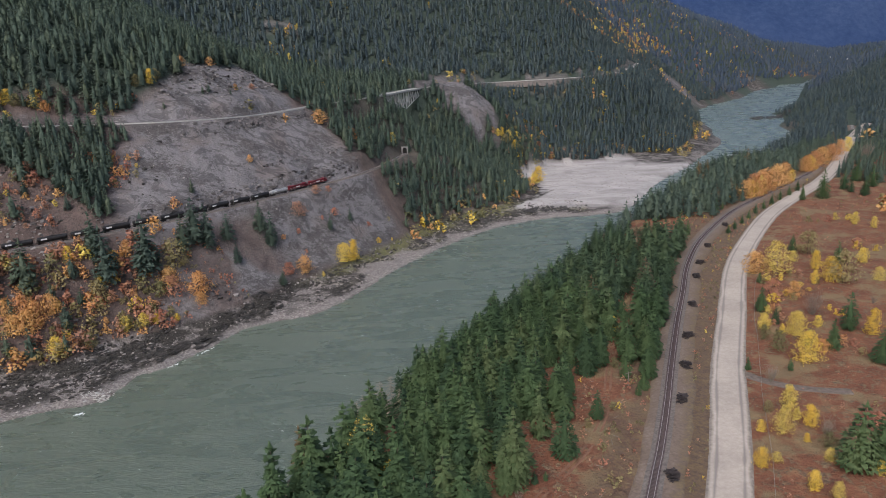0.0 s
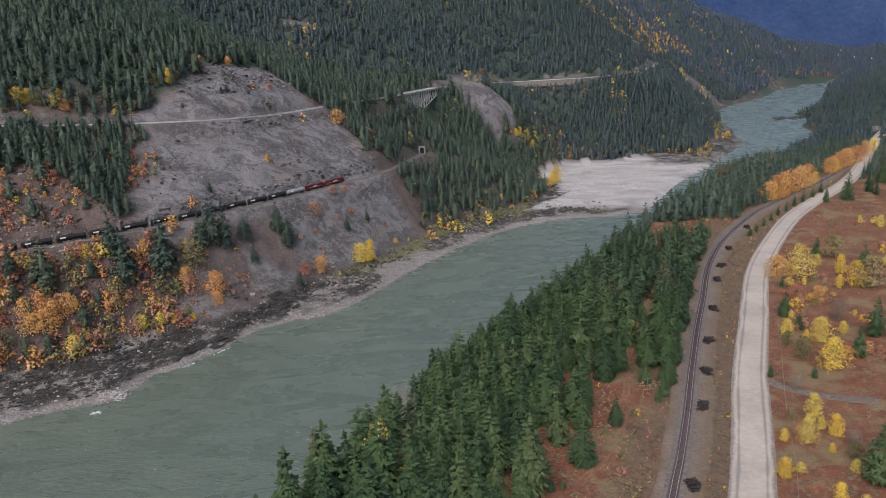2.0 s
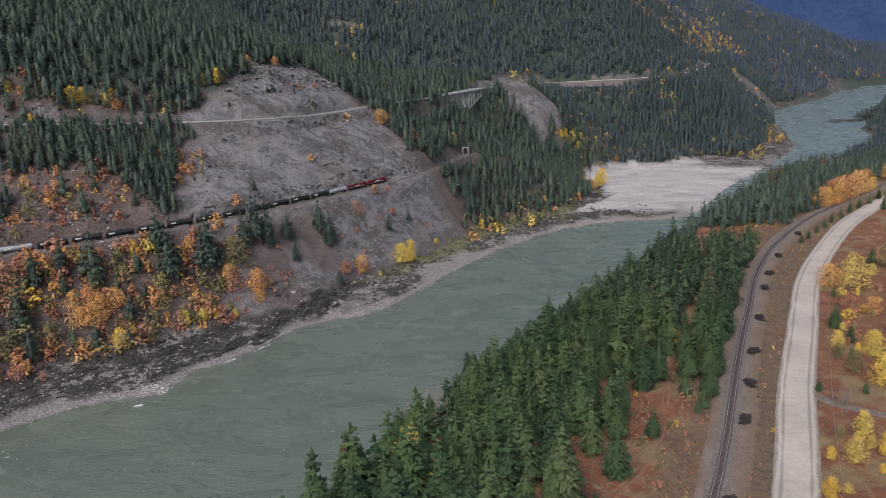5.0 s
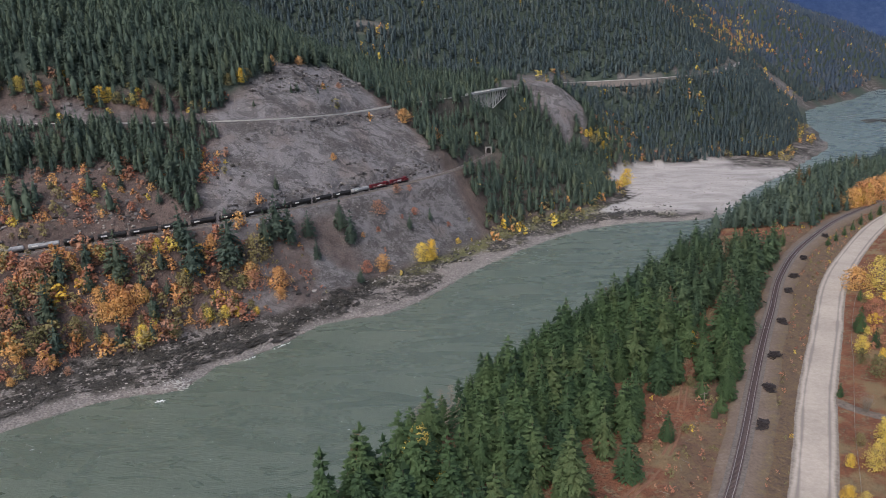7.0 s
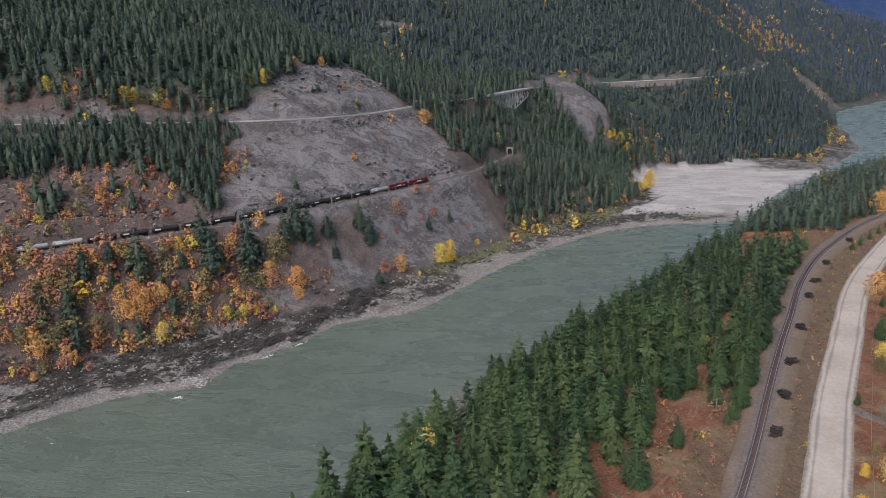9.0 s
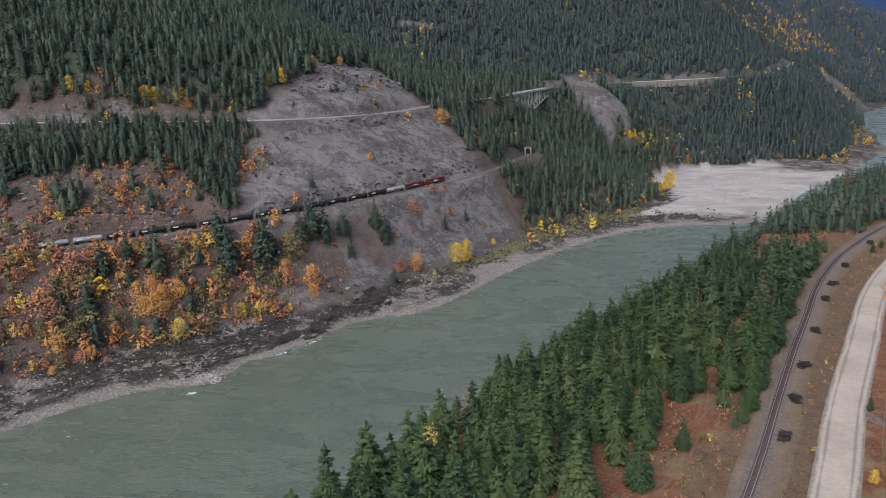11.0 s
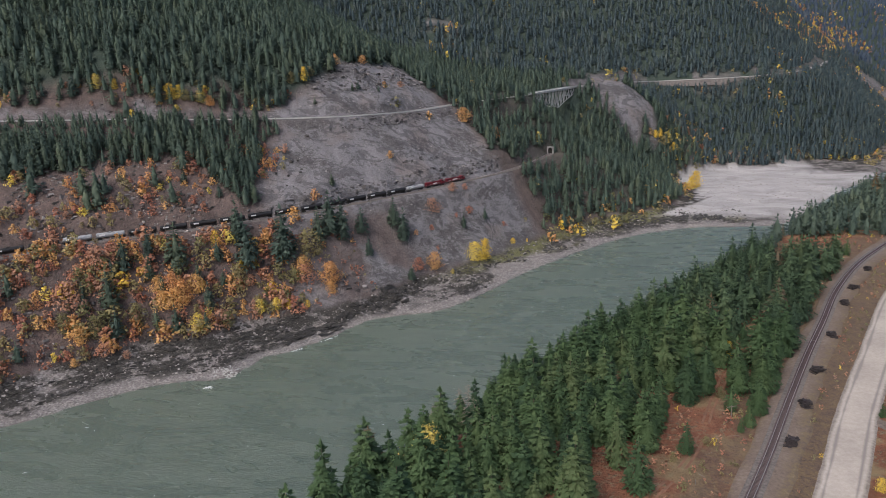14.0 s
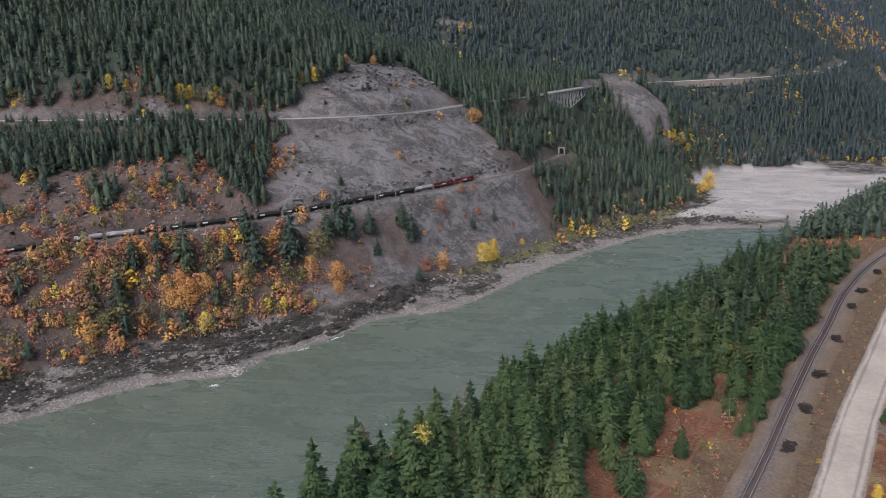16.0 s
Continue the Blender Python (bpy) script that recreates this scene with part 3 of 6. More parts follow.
GIRDER = plain("grey_painted_steel", (0.56, 0.56, 0.54), (0.42, 0.42, 0.41), 0.6, 0.6)
DARK_ROCK = plain("dark_wet_rock", (0.085, 0.078, 0.070), (0.022, 0.020, 0.018), 0.35, 0.6, bump=1.0, deep=0.9)
SHALE_ROCK = leafy("broken_shale", [(0.045, 0.041, 0.040), (0.085, 0.077, 0.075), (0.15, 0.138, 0.135), (0.30, 0.275, 0.26)], 0.9, 0.0)
PALE_ROCK = plain("pale_boulders", (0.40, 0.37, 0.345), (0.2, 0.18, 0.165), 0.7, 0.9, bump=0.8)
BLACK_PAINT = plain("black_tank_paint", (0.030, 0.029, 0.030), (0.014, 0.014, 0.015), 0.8, 0.5)
GREY_PAINT = plain("weathered_grey_paint", (0.36, 0.37, 0.38), (0.22, 0.22, 0.23), 0.8, 0.5)
RED_PAINT = plain("red_engine_paint", (0.17, 0.018, 0.028), (0.10, 0.011, 0.018), 0.8, 0.45)
WHITE_PAINT = plain("white_paint", (0.78, 0.77, 0.75), (0.62, 0.61, 0.6), 0.8, 0.5)
IRON = plain("black_iron", (0.04, 0.038, 0.036), (0.018, 0.017, 0.016), 1.5, 0.7, 0.3)


def road_material():
    n = Nodes("packed_gravel")
    fine, mid = n.noise(0.9, 6, 0.65), n.noise(0.06, 5, 0.6)
    across = n.attribute("across")
    rut = n.math("ABSOLUTE", n.math("SUBTRACT", n.math("ABSOLUTE", across), 0.60))
    rutted = n.mask(n.math("ADD", rut, n.math("MULTIPLY", n.math("SUBTRACT", mid, 0.5), 0.22)), 0.015, 0.11)
    edge_fac = n.mask(n.math("ADD", n.math("ABSOLUTE", across), n.math("MULTIPLY", n.math("SUBTRACT", mid, 0.5), 0.35)), 0.78, 0.90)
    pale = n.ramp(n.math("ADD", n.math("MULTIPLY", mid, 0.5), n.math("MULTIPLY", fine, 0.5)), [(0.35, (0.335, 0.290, 0.248)), (0.65, (0.47, 0.412, 0.355))])
    col = n.mix(rutted, (0.25, 0.222, 0.20), pale)
    col = n.mix(edge_fac, col, n.ramp(fine, [(0.3, (0.17, 0.145, 0.12)), (0.7, (0.31, 0.27, 0.235))]))
    return n.finish(col, 0.95, fine, 0.5, 0.08, spec=0.15)


ROAD = road_material()


def shoulder_material():
    """Worn gravel that gives way to dry grass towards its edges."""
    n = Nodes("track_shoulder_gravel")
    fine, mid, patch = n.noise(0.9, 6, 0.65), n.noise(0.10, 5, 0.6), n.noise(0.34, 6, 0.72)
    gravel = n.ramp(n.math("ADD", n.math("MULTIPLY", mid, 0.4), n.math("MULTIPLY", fine, 0.6)), [(0.33, (0.114, 0.086, 0.070)), (0.52, (0.180, 0.138, 0.110)), (0.68, (0.25, 0.198, 0.164))])
    grass = n.ramp(n.math("ADD", n.math("MULTIPLY", patch, 0.6), n.math("MULTIPLY", fine, 0.4)),
                   [(0.34, (0.080, 0.060, 0.048)), (0.47, (0.140, 0.105, 0.080)), (0.56, (0.165, 0.125, 0.075)), (0.68, (0.24, 0.19, 0.145))])
    edge_fac = n.mask(n.math("ADD", n.math("ABSOLUTE", n.attribute("across")), n.math("MULTIPLY", n.math("SUBTRACT", patch, 0.5), 0.9)), 0.45, 0.80)
    return n.finish(n.mix(edge_fac, gravel, grass), 0.95, fine, 0.7, 0.1, spec=0.15)


SHOULDER = shoulder_material()

# ---- ground and water ----
gx, gy = graded(-430, 330, 4.0, -4700, 4700), graded(90, 760, 4.0, -1600, 4850)
GX, GY = np.meshgrid(gx, gy)
flat_xy = np.column_stack([GX.ravel(), GY.ravel()])
gz = ground_height(flat_xy)
cols, rows_n = len(gx), len(gy)
quad = (np.arange(rows_n - 1)[:, None] * cols + np.arange(cols - 1)[None, :]).ravel()
tris = np.vstack([np.column_stack([quad, quad + 1, quad + cols + 1]), np.column_stack([quad, quad + cols + 1, quad + cols])])
ground_me = fast_mesh("ground", np.column_stack([flat_xy, gz]), tris, GROUND, smooth=True)
cover = covers(flat_xy, gz)
for key in ("bare", "shelf", "fan", "bench", "wood", "verge", "beach", "moss"):
    ground_me.attributes.new(key, "FLOAT", "POINT").data.foreach_set("value", cover[key].astype(np.float32))
ground = tagged(new("ground", ground_me), "valley ground of grey shale, forest floor, pebble shore and rusty dry field", "ground", kind="structure")

# bilinear lookup of the built ground
gz2 = gz.reshape(rows_n, cols)
grids = {key: cover[key].reshape(rows_n, cols) for key in cover}


def lookup(grid, x, y):
    i, j = np.clip(np.searchsorted(gx, x) - 1, 0, cols - 2), np.clip(np.searchsorted(gy, y) - 1, 0, rows_n - 2)
    u, v = (x - gx[i]) / (gx[i + 1] - gx[i]), (y - gy[j]) / (gy[j + 1] - gy[j])
    return (grid[j, i] * (1 - u) + grid[j, i + 1] * u) * (1 - v) + (grid[j + 1, i] * (1 - u) + grid[j + 1, i + 1] * u) * v


def height_at(x, y):
    return float(lookup(gz2, np.array([x]), np.array([y]))[0])


wx, wy = graded(-430, 330, 14.0, -1500, 2600, 1.2), graded(60, 760, 14.0, -700, 3600, 1.2)
WX, WY = np.meshgrid(wx, wy)
wc = len(wx)
wq = (np.arange(len(wy) - 1)[:, None] * wc + np.arange(wc - 1)[None, :]).ravel()
water_tris = np.vstack([np.column_stack([wq, wq + 1, wq + wc + 1]), np.column_stack([wq, wq + wc + 1, wq + wc])])
water = new("river_water", fast_mesh("river_water", np.column_stack([WX.ravel(), WY.ravel(), np.zeros(WX.size)]), water_tris, WATER, smooth=True))
tagged(water, "green-grey glacial river water with small ripples", "river", kind="structure")


# ---- strips along lines ----
def strip(line, profile, material, name, attribute=False, wobble=0.0):
    """Sweep a cross profile of (offset to the right, height) along a line, with uneven edges."""
    p = np.array(line)
    s_along = np.concatenate([[0], np.cumsum(np.hypot(*np.diff(p[:, :2], axis=0).T))])
    d = np.gradient(p[:, :2], axis=0)
    right = np.stack([d[:, 1], -d[:, 0]], 1) / np.hypot(d[:, 0], d[:, 1])[:, None]
    k = len(profile)
    verts = np.concatenate([np.column_stack([p[:, :2] + right * (o + wobble * abs(o) * fractal(s_along, s_along * 0 + 40 * (o > 0), 16, 4, 66))[:, None], p[:, 2] + h])[:, None, :] for o, h in profile], axis=1).reshape(-1, 3)
    q = (np.arange(len(p) - 1)[:, None] * k + np.arange(k - 1)[None, :]).ravel()
    tr = np.vstack([np.column_stack([q, q + 1, q + k + 1]), np.column_stack([q, q + k + 1, q + k])])
    me = fast_mesh(name, verts, tr, material)
    if attribute:
        half = max(o for o, h in profile)
        me.attributes.new("across", "FLOAT", "POINT").data.foreach_set("value", np.tile([o / half for o, h in profile], len(p)).astype(np.float32))
    return me


def below(p):
    return p[(p[:, 1] < 900)]


road_line = gravel_road[gravel_road[:, 1] > 20]
road = new("gravel_road", strip(road_line, [(-6.0, -0.30), (-5.4, 0.0), (-4.2, 0.06), (-2.2, 0.12), (0, 0.16), (2.2, 0.12), (4.2, 0.06), (5.4, 0.0), (6.0, -0.30)], ROAD, "gravel_road", True, 0.035))
tagged(road, "pale packed gravel road with darker wheel ruts", "road", kind="structure")


def railway(name, line, label, sleepers):
    top = tagged(new(name), label, "railway", kind="structure")
    bed = new("ballast", strip(line, [(-3.6, -0.5), (-2.3, 0.0), (-1.4, 0.06), (1.4, 0.06), (2.3, 0.0), (3.6, -0.5)], BALLAST, "ballast"))
    bed.parent = top
    for o in (-0.75, 0.75):
        rail = new("rail", strip(line + np.array([0, 0, 0.2]), [(o - 0.08, -0.15), (o - 0.06, 0.16), (o + 0.06, 0.16), (o + 0.08, -0.15)], STEEL, "rail"))
        rail.parent = top
        rail["label"] = "worn shiny steel rail"
    return top


near_track = railway("railway_near", below(rail_near[rail_near[:, 1] > 20]), "single railway track on brown ballast beside a gravel road", True)
far_track = railway("railway_far", rail_far, "single railway track on a bench across the river", False)
hw = [highway[a:b] for a, b in HIGHWAY_PARTS]
for k, line in enumerate(hw):
    tagged(new("highway", strip(line, [(-5.5, -0.35), (-5.2, 0.05), (0, 0.15), (5.2, 0.05), (5.5, -0.35), (6.2, -1.0)], ASPHALT, "highway")),
           "grey asphalt highway cut into the mountain side", "road", kind="structure")
    tagged(new("embankment", strip(line[line[:, 1] < 1300], [(5.2, -0.2), (6.1, -0.6), (8.2, -5.0), (9.4, -9.0)], EMBANKMENT, "embankment")),
           "grey-brown gravel embankment below the highway", "embankment", kind="structure")


# ---- trees ----
def conifer_parts(seed, height, radius, boughs, tufts, leaf, sides=7, bare=0.07, ragged=0.0, inner=0.52):
    """Trunk and crown of a fir: a lumpy inner mass of needles and boughs round the trunk that carry small tufts, fuller in the lower
    third and pointed above. Arrays of vertices, triangles and soft crown normals. ragged: how much the boughs differ and gaps show."""
    rng = random.Random(seed)
    tv, tf, cv, cf, cn = [], [], [], [], []
    bend = rng.uniform(-0.025, 0.025) * height
    tsides, levels = (5, (0, 0.5, 0.97)) if tufts > 3 else (3, (0, 0.6))
    for h in levels:
        for k in range(tsides):
            a = 2 * math.pi * k / tsides
            r = height * 0.014 * (1 - h) + 0.02
            tv.append((r * math.cos(a) + bend * h * h, r * math.sin(a), h * height))
    for l in range(len(levels) - 1):
        for k in range(tsides):
            a, b = l * tsides + k, l * tsides + (k + 1) % tsides
            tf += [(a, b, b + tsides), (a, b + tsides, a + tsides)]

    def reach(f):
        return radius * (1 - f) ** (0.80 if inner < 0.6 else 0.86) * min(1.0, 0.62 + 1.7 * f)

    def put(p, normal):
        cv.append(tuple(p))
        cn.append(tuple(normal.normalized()))
        return len(cv) - 1

    rings = (0.0, 0.45) if inner < 0.6 else (0.0, 0.3, 0.62)
    for l, f in enumerate(rings):
        for k in range(sides):
            a = 2 * math.pi * (k + 0.5 * l) / sides
            r = (inner - 0.3 * f * (inner < 0.6)) * reach(f) * rng.uniform(0.75, 1.22)
            put(Vector((r * math.cos(a) + bend * f * f, r * math.sin(a), (bare + 0.03 + (0.97 - bare) * f + rng.uniform(-0.03, 0.03)) * height)), Vector((math.cos(a), math.sin(a), 0.5)))
    tip = put(Vector((bend * 0.8, 0, (0.84 if inner < 0.6 else 0.97) * height)), Vector((0, 0, 1)))
    for l in range(len(rings) - 1):
        for k in range(sides):
            i, j = l * sides + k, l * sides + (k + 1) % sides
            cf += [(i, j, j + sides), (i, j + sides, i + sides)]
    last = (len(rings) - 1) * sides
    cf += [(last + k, last + (k + 1) % sides, tip) for k in range(sides)]
    lobes = [rng.uniform(0.84 - 0.4 * ragged, 1.16 + 0.2 * ragged) for k in range(8)]
    for i in range(boughs):
        f = 1 - max(0.0, 1 - (i + rng.random()) / boughs) ** 0.60
        if rng.random() < ragged * 0.4:
            continue
        a = i * 2.39996 + rng.uniform(-0.5, 0.5)
        r = reach(f) * rng.uniform(0.78, 1.12) * lobes[int(f * 7.99)] + 0.15
        z0 = (bare + (0.985 - bare) * f) * height
        fall = rng.uniform(0.05, 0.45) * (1 - 1.1 * f)
        for k in range(tufts):
            deep = rng.random() ** 1.2
            at = r * (1.04 - (0.5 if inner < 0.6 else 0.38) * deep)
            yaw = a + rng.gauss(0, 0.30)
            long = leaf * (0.55 + 0.45 * r / radius) * rng.uniform(0.65, 1.35)
            wide = long * rng.uniform(0.26, 0.42)
            radial = Vector((math.cos(yaw), math.sin(yaw), 0))
            ahead = (radial * 0.8 + Vector((rng.gauss(0, 0.32), rng.gauss(0, 0.32), rng.gauss(-0.34, 0.26) + 0.7 * f * f))).normalized()
            flank = ahead.cross(Vector((0, 0, 1)) + radial * 0.4 + Vector((rng.gauss(0, 0.3), rng.gauss(0, 0.3), 0))).normalized()
            c = radial * at + Vector((bend * f * f, 0, z0 + 0.35 * deep * r * (1 - f) - at * fall + rng.gauss(0, 0.018) * height * (1 - f)))
            n = radial + Vector((rng.gauss(0, 0.22), rng.gauss(0, 0.22), 0.75 + 0.4 * f + rng.gauss(0, 0.22)))
            p0, p1, p2 = put(c - ahead * long * 0.5 + flank * wide, n), put(c - ahead * long * 0.5 - flank * wide, n), put(c + ahead * long * 0.6, n + Vector((0, 0, 0.25)))
            cf.append((p0, p1, p2) if flank.cross(ahead).dot(n) < 0 else (p1, p0, p2))
    top = Vector((bend, 0, height * 1.01))
    for k in range(3):
        d = Vector((math.cos(2.1 * k), math.sin(2.1 * k), 0))
        side = Vector((-d.y, d.x, 0)) * 0.028 * height
        foot = top - Vector((0, 0, 0.11 * height)) + d * 0.015 * height
        cf.append((put(foot - side, d), put(foot + side, d), put(top, d + Vector((0, 0, 0.5)))))
    return np.array(tv), np.array(tf), np.array(cv), np.array(cf), np.array(cn)


def snag_parts(seed, height, radius, boughs):
    """A dead fir: a bare grey trunk with thin drooping branches and forked twigs."""
    rng = random.Random(seed)
    tv, tf, cv, cf = [], [], [], []

    def spike(vs, fs, a, b, r):
        base = len(vs)
        d = (b - a).normalized()
        u = d.orthogonal().normalized() * r
        w = d.cross(u)
        vs.extend([tuple(a + u), tuple(a - u * 0.5 + w * 0.87), tuple(a - u * 0.5 - w * 0.87), tuple(b)])
        fs.extend([(base, base + 1, base + 3), (base + 1, base + 2, base + 3), (base + 2, base, base + 3)])

    spike(tv, tf, Vector((0, 0, -0.3)), Vector((rng.uniform(-0.3, 0.3), 0, height)), height * 0.013)
    for i in range(boughs):
        f = 0.12 + 0.86 * (i + rng.random()) / boughs
        a = i * 2.4 + rng.uniform(-0.5, 0.5)
        r = radius * (1 - f) ** 0.7 * rng.uniform(0.5, 1.1) + 0.3
        root = Vector((0, 0, f * height))
        out = Vector((math.cos(a) * r, math.sin(a) * r, f * height - r * rng.uniform(0.1, 0.5)))
        spike(cv, cf, root, out, 0.07)
        for k in range(5):
            p = root.lerp(out, rng.uniform(0.4, 0.95))
            spike(cv, cf, p, p + Vector((math.cos(a) + rng.uniform(-1.2, 1.2), math.sin(a) + rng.uniform(-1.2, 1.2), rng.uniform(-0.9, 0.1))) * r * 0.26, 0.045)
    return np.array(tv), np.array(tf), np.array(cv), np.array(cf)


def leaf_tree_parts(seed, height, radius, leaves, size, stems=3, low=0.18):
    """A small broadleaf tree: forked stems, limbs, and many leaf tufts grouped in clumps with gaps."""
    rng = random.Random(seed)
    tv, tf, cv, cf, cn = [], [], [], [], []

    def limb(a, b, r):
        base = len(tv)
        d = (b - a).normalized()
        u = d.orthogonal().normalized()
        w = d.cross(u)
        for p, rr in ((a, r), (b, r * 0.45)):
            for s in range(4):
                q = p + (u * math.cos(1.571 * s) + w * math.sin(1.571 * s)) * rr
                tv.append(tuple(q))
        for s in range(4):
            i, j = base + s, base + (s + 1) % 4
            tf.extend([(i, j, j + 4), (i, j + 4, i + 4)])

    for st in range(stems):
        a = 2 * math.pi * st / stems + rng.uniform(-0.5, 0.5)
        foot = Vector((0.05 * height * math.cos(a), 0.05 * height * math.sin(a), -0.2)) * (stems > 1)
        fork = Vector((math.cos(a) * radius * rng.uniform(0.1, 0.3), math.sin(a) * radius * rng.uniform(0.1, 0.3), height * rng.uniform(0.38, 0.55)))
        limb(foot, fork, 0.011 * height)
        for k in range(3):
            b = a + rng.uniform(-1.4, 1.4)
            tip = Vector((math.cos(b) * radius * rng.uniform(0.1, 0.7), math.sin(b) * radius * rng.uniform(0.1, 0.7), height * rng.uniform(0.6, 0.95)))
            limb(fork, tip, 0.006 * height)
    clumps = []
    for k in range(max(9, leaves // 10)):
        t = low + (0.97 - low) * ((k + rng.random()) / max(9, leaves // 10)) ** 0.9
        env = radius * min(1.0, (t - low) / 0.2 + 0.4) * (1 - max(0.0, t - 0.42) / 0.64) ** 0.6
        a = k * 2.4 + rng.uniform(-0.8, 0.8)
        rr = env * rng.uniform(0.2, 1.28)
        clumps.append((Vector((rr * math.cos(a), rr * math.sin(a), t * height)), (0.30 + 0.7 * env / radius) * rng.uniform(0.6, 1.2)))
    for i in range(leaves):
        centre, spread = clumps[int(rng.random() ** 1.15 * len(clumps)) % len(clumps)]
        d = Vector((rng.gauss(0, 0.135), rng.gauss(0, 0.135), rng.gauss(0, 0.11))) * radius * 2.0 * spread
        p = centre + d
        if p.z < 0.02 * height:
            p.z = rng.uniform(0.02, 0.2) * height
        d = d + Vector((centre.x, centre.y, 0.2 * radius)) * 0.3
        n = (d.normalized() * 0.7 + Vector((rng.uniform(-1, 1), rng.uniform(-1, 1), rng.uniform(-0.3, 1)))).normalized()
        soft = d.normalized() * 0.7 + Vector((0, 0, 0.6))
        u = n.orthogonal().normalized()
        u.rotate(Matrix.Rotation(rng.uniform(0, 6.28), 3, n))
        w = n.cross(u)
        s = size * rng.uniform(0.6, 1.35)
        base = len(cv)
        for x, y in ((-0.5, -0.35), (0.45, -0.5), (0.62, 0.3), (-0.1, 0.62)):
            q = p + (u * x + w * y) * s + n * (0.16 * s if x > 0.5 else 0)
            cv.append(tuple(q))
            cn.append(tuple((soft + n * 0.2).normalized()))
        cf.extend([(base, base + 1, base + 2), (base, base + 2, base + 3)])
    return np.array(tv), np.array(tf), np.array(cv), np.array(cf), np.array(cn)


def plant(name, arrays, bark, leaves, label, category, group=""):
    """One tree as a thing: an empty at its foot with a trunk and a crown."""
    tv, tf, cv, cf = arrays[:4]
    top = tagged(new(name), label, category, group)
    for part_name, v, f, m, soft in (("trunk", tv, tf, bark, None), ("crown", cv, cf, leaves, arrays[4] if len(arrays) > 4 else None)):
        ob = new(part_name, fast_mesh(part_name, v, f, m, normals=soft))
        ob.parent = top
    return top


def joined(name, spots, variants, material, label, category, seed):
    """Many plants as one mesh. spots: rows of x, y, z, scale, width factor."""
    rng = np.random.default_rng(seed)
    if not len(spots):
        return None
    which = rng.integers(0, len(variants), len(spots))
    turn = rng.uniform(0, 6.283, len(spots))
    tint = rng.uniform(0, 1, len(spots))
    all_v, all_f, all_t, all_n, offset = [], [], [], [], 0
    for k, arrays in enumerate(variants):
        tv, tf, cv, cf = arrays[:4]
        v = np.vstack([cv, tv])
        f = np.vstack([cf, tf + len(cv)])
        m = np.nonzero(which == k)[0]
        if not len(m):
            continue
        c, s = np.cos(turn[m])[:, None], np.sin(turn[m])[:, None]
        sc, wd = spots[m, 3][:, None], (spots[m, 3] * spots[m, 4])[:, None]
        x, y, z = v[:, 0][None], v[:, 1][None], v[:, 2][None]
        P = np.stack([(x * c - y * s) * wd + spots[m, 0][:, None], (x * s + y * c) * wd + spots[m, 1][:, None], z * sc + spots[m, 2][:, None]], -1)
        all_v.append(P.reshape(-1, 3))
        all_f.append((f[None] + (np.arange(len(m)) * len(v))[:, None, None]).reshape(-1, 3) + offset)
        all_t.append(np.repeat(tint[m], len(v)))
        if len(arrays) > 4:
            out = tv * np.array([1.0, 1.0, 0.0])
            nv = np.vstack([arrays[4], out / (np.linalg.norm(out, axis=1, keepdims=True) + 1e-6)])
            all_n.append(np.stack([nv[:, 0] * c - nv[:, 1] * s, nv[:, 0] * s + nv[:, 1] * c, np.broadcast_to(nv[:, 2], (len(m), len(nv)))], -1).reshape(-1, 3))
        offset += len(m) * len(v)
    me = fast_mesh(name, np.vstack(all_v), np.vstack(all_f), material, np.concatenate(all_t), normals=np.vstack(all_n) if all_n else None)
    return tagged(new(name, me), label, category, kind="stuff")


def scatter(x0, x1, y0, y1, spacing, seed):
    """Jittered grid of spots."""
    rng = np.random.default_rng(seed)
    X, Y = np.meshgrid(np.arange(x0, x1, spacing), np.arange(y0, y1, spacing))
    p = np.column_stack([X.ravel(), Y.ravel()]) + rng.uniform(-0.48, 0.48, (X.size, 2)) * spacing
    return p, rng


def context(p):
    """Ground height and distances that decide what grows at each spot."""
    x, y = p[:, 0], p[:, 1]
    c = dict(x=x, y=y, z=lookup(gz2, x, y))
    for key in grids:
        c[key] = lookup(grids[key], x, y)
    c["dl"] = line_distance(p, shore_l[::2])[0]
    c["dr"] = line_distance(p, shore_r[::2])[0]
    c["rail_n"], _ = line_distance(p, rail_near[::4])
    c["road"], _ = line_distance(p, gravel_road[::4])
    c["track"], _ = line_distance(p, dirt_track[::3])
    c["rail_f"], _ = line_distance(p, rail_far[::3])
    c["hw"], c["hz"] = line_distance(p, highway[::4])
    c["n1"], c["n2"] = fractal(x, y, 50, 3, 41), fractal(x, y, 16, 3, 57)
    return c


def in_valley(c):
    """The part of the slopes that the valley opens on."""
    far = np.hypot(c["x"], c["y"])
    return (c["z"] < 174 + 0.115 * far) & (c["x"] < 0.66 * c["y"] + 40) & (c["x"] > -5 - 1.06 * c["y"]) & ~((c["y"] > 850) & (c["x"] < -330) & (c["y"] < 985))


def spots_of(c, keep, rng, low, high, wlow=0.85, whigh=1.2, unit=20.0):
    n = int(keep.sum())
    s = rng.uniform(low, high, n) * (0.92 + 0.25 * c["n2"][keep]) / unit
    return np.column_stack([c["x"][keep], c["y"][keep], c["z"][keep] - 0.3, s, rng.uniform(wlow, whigh, n)])


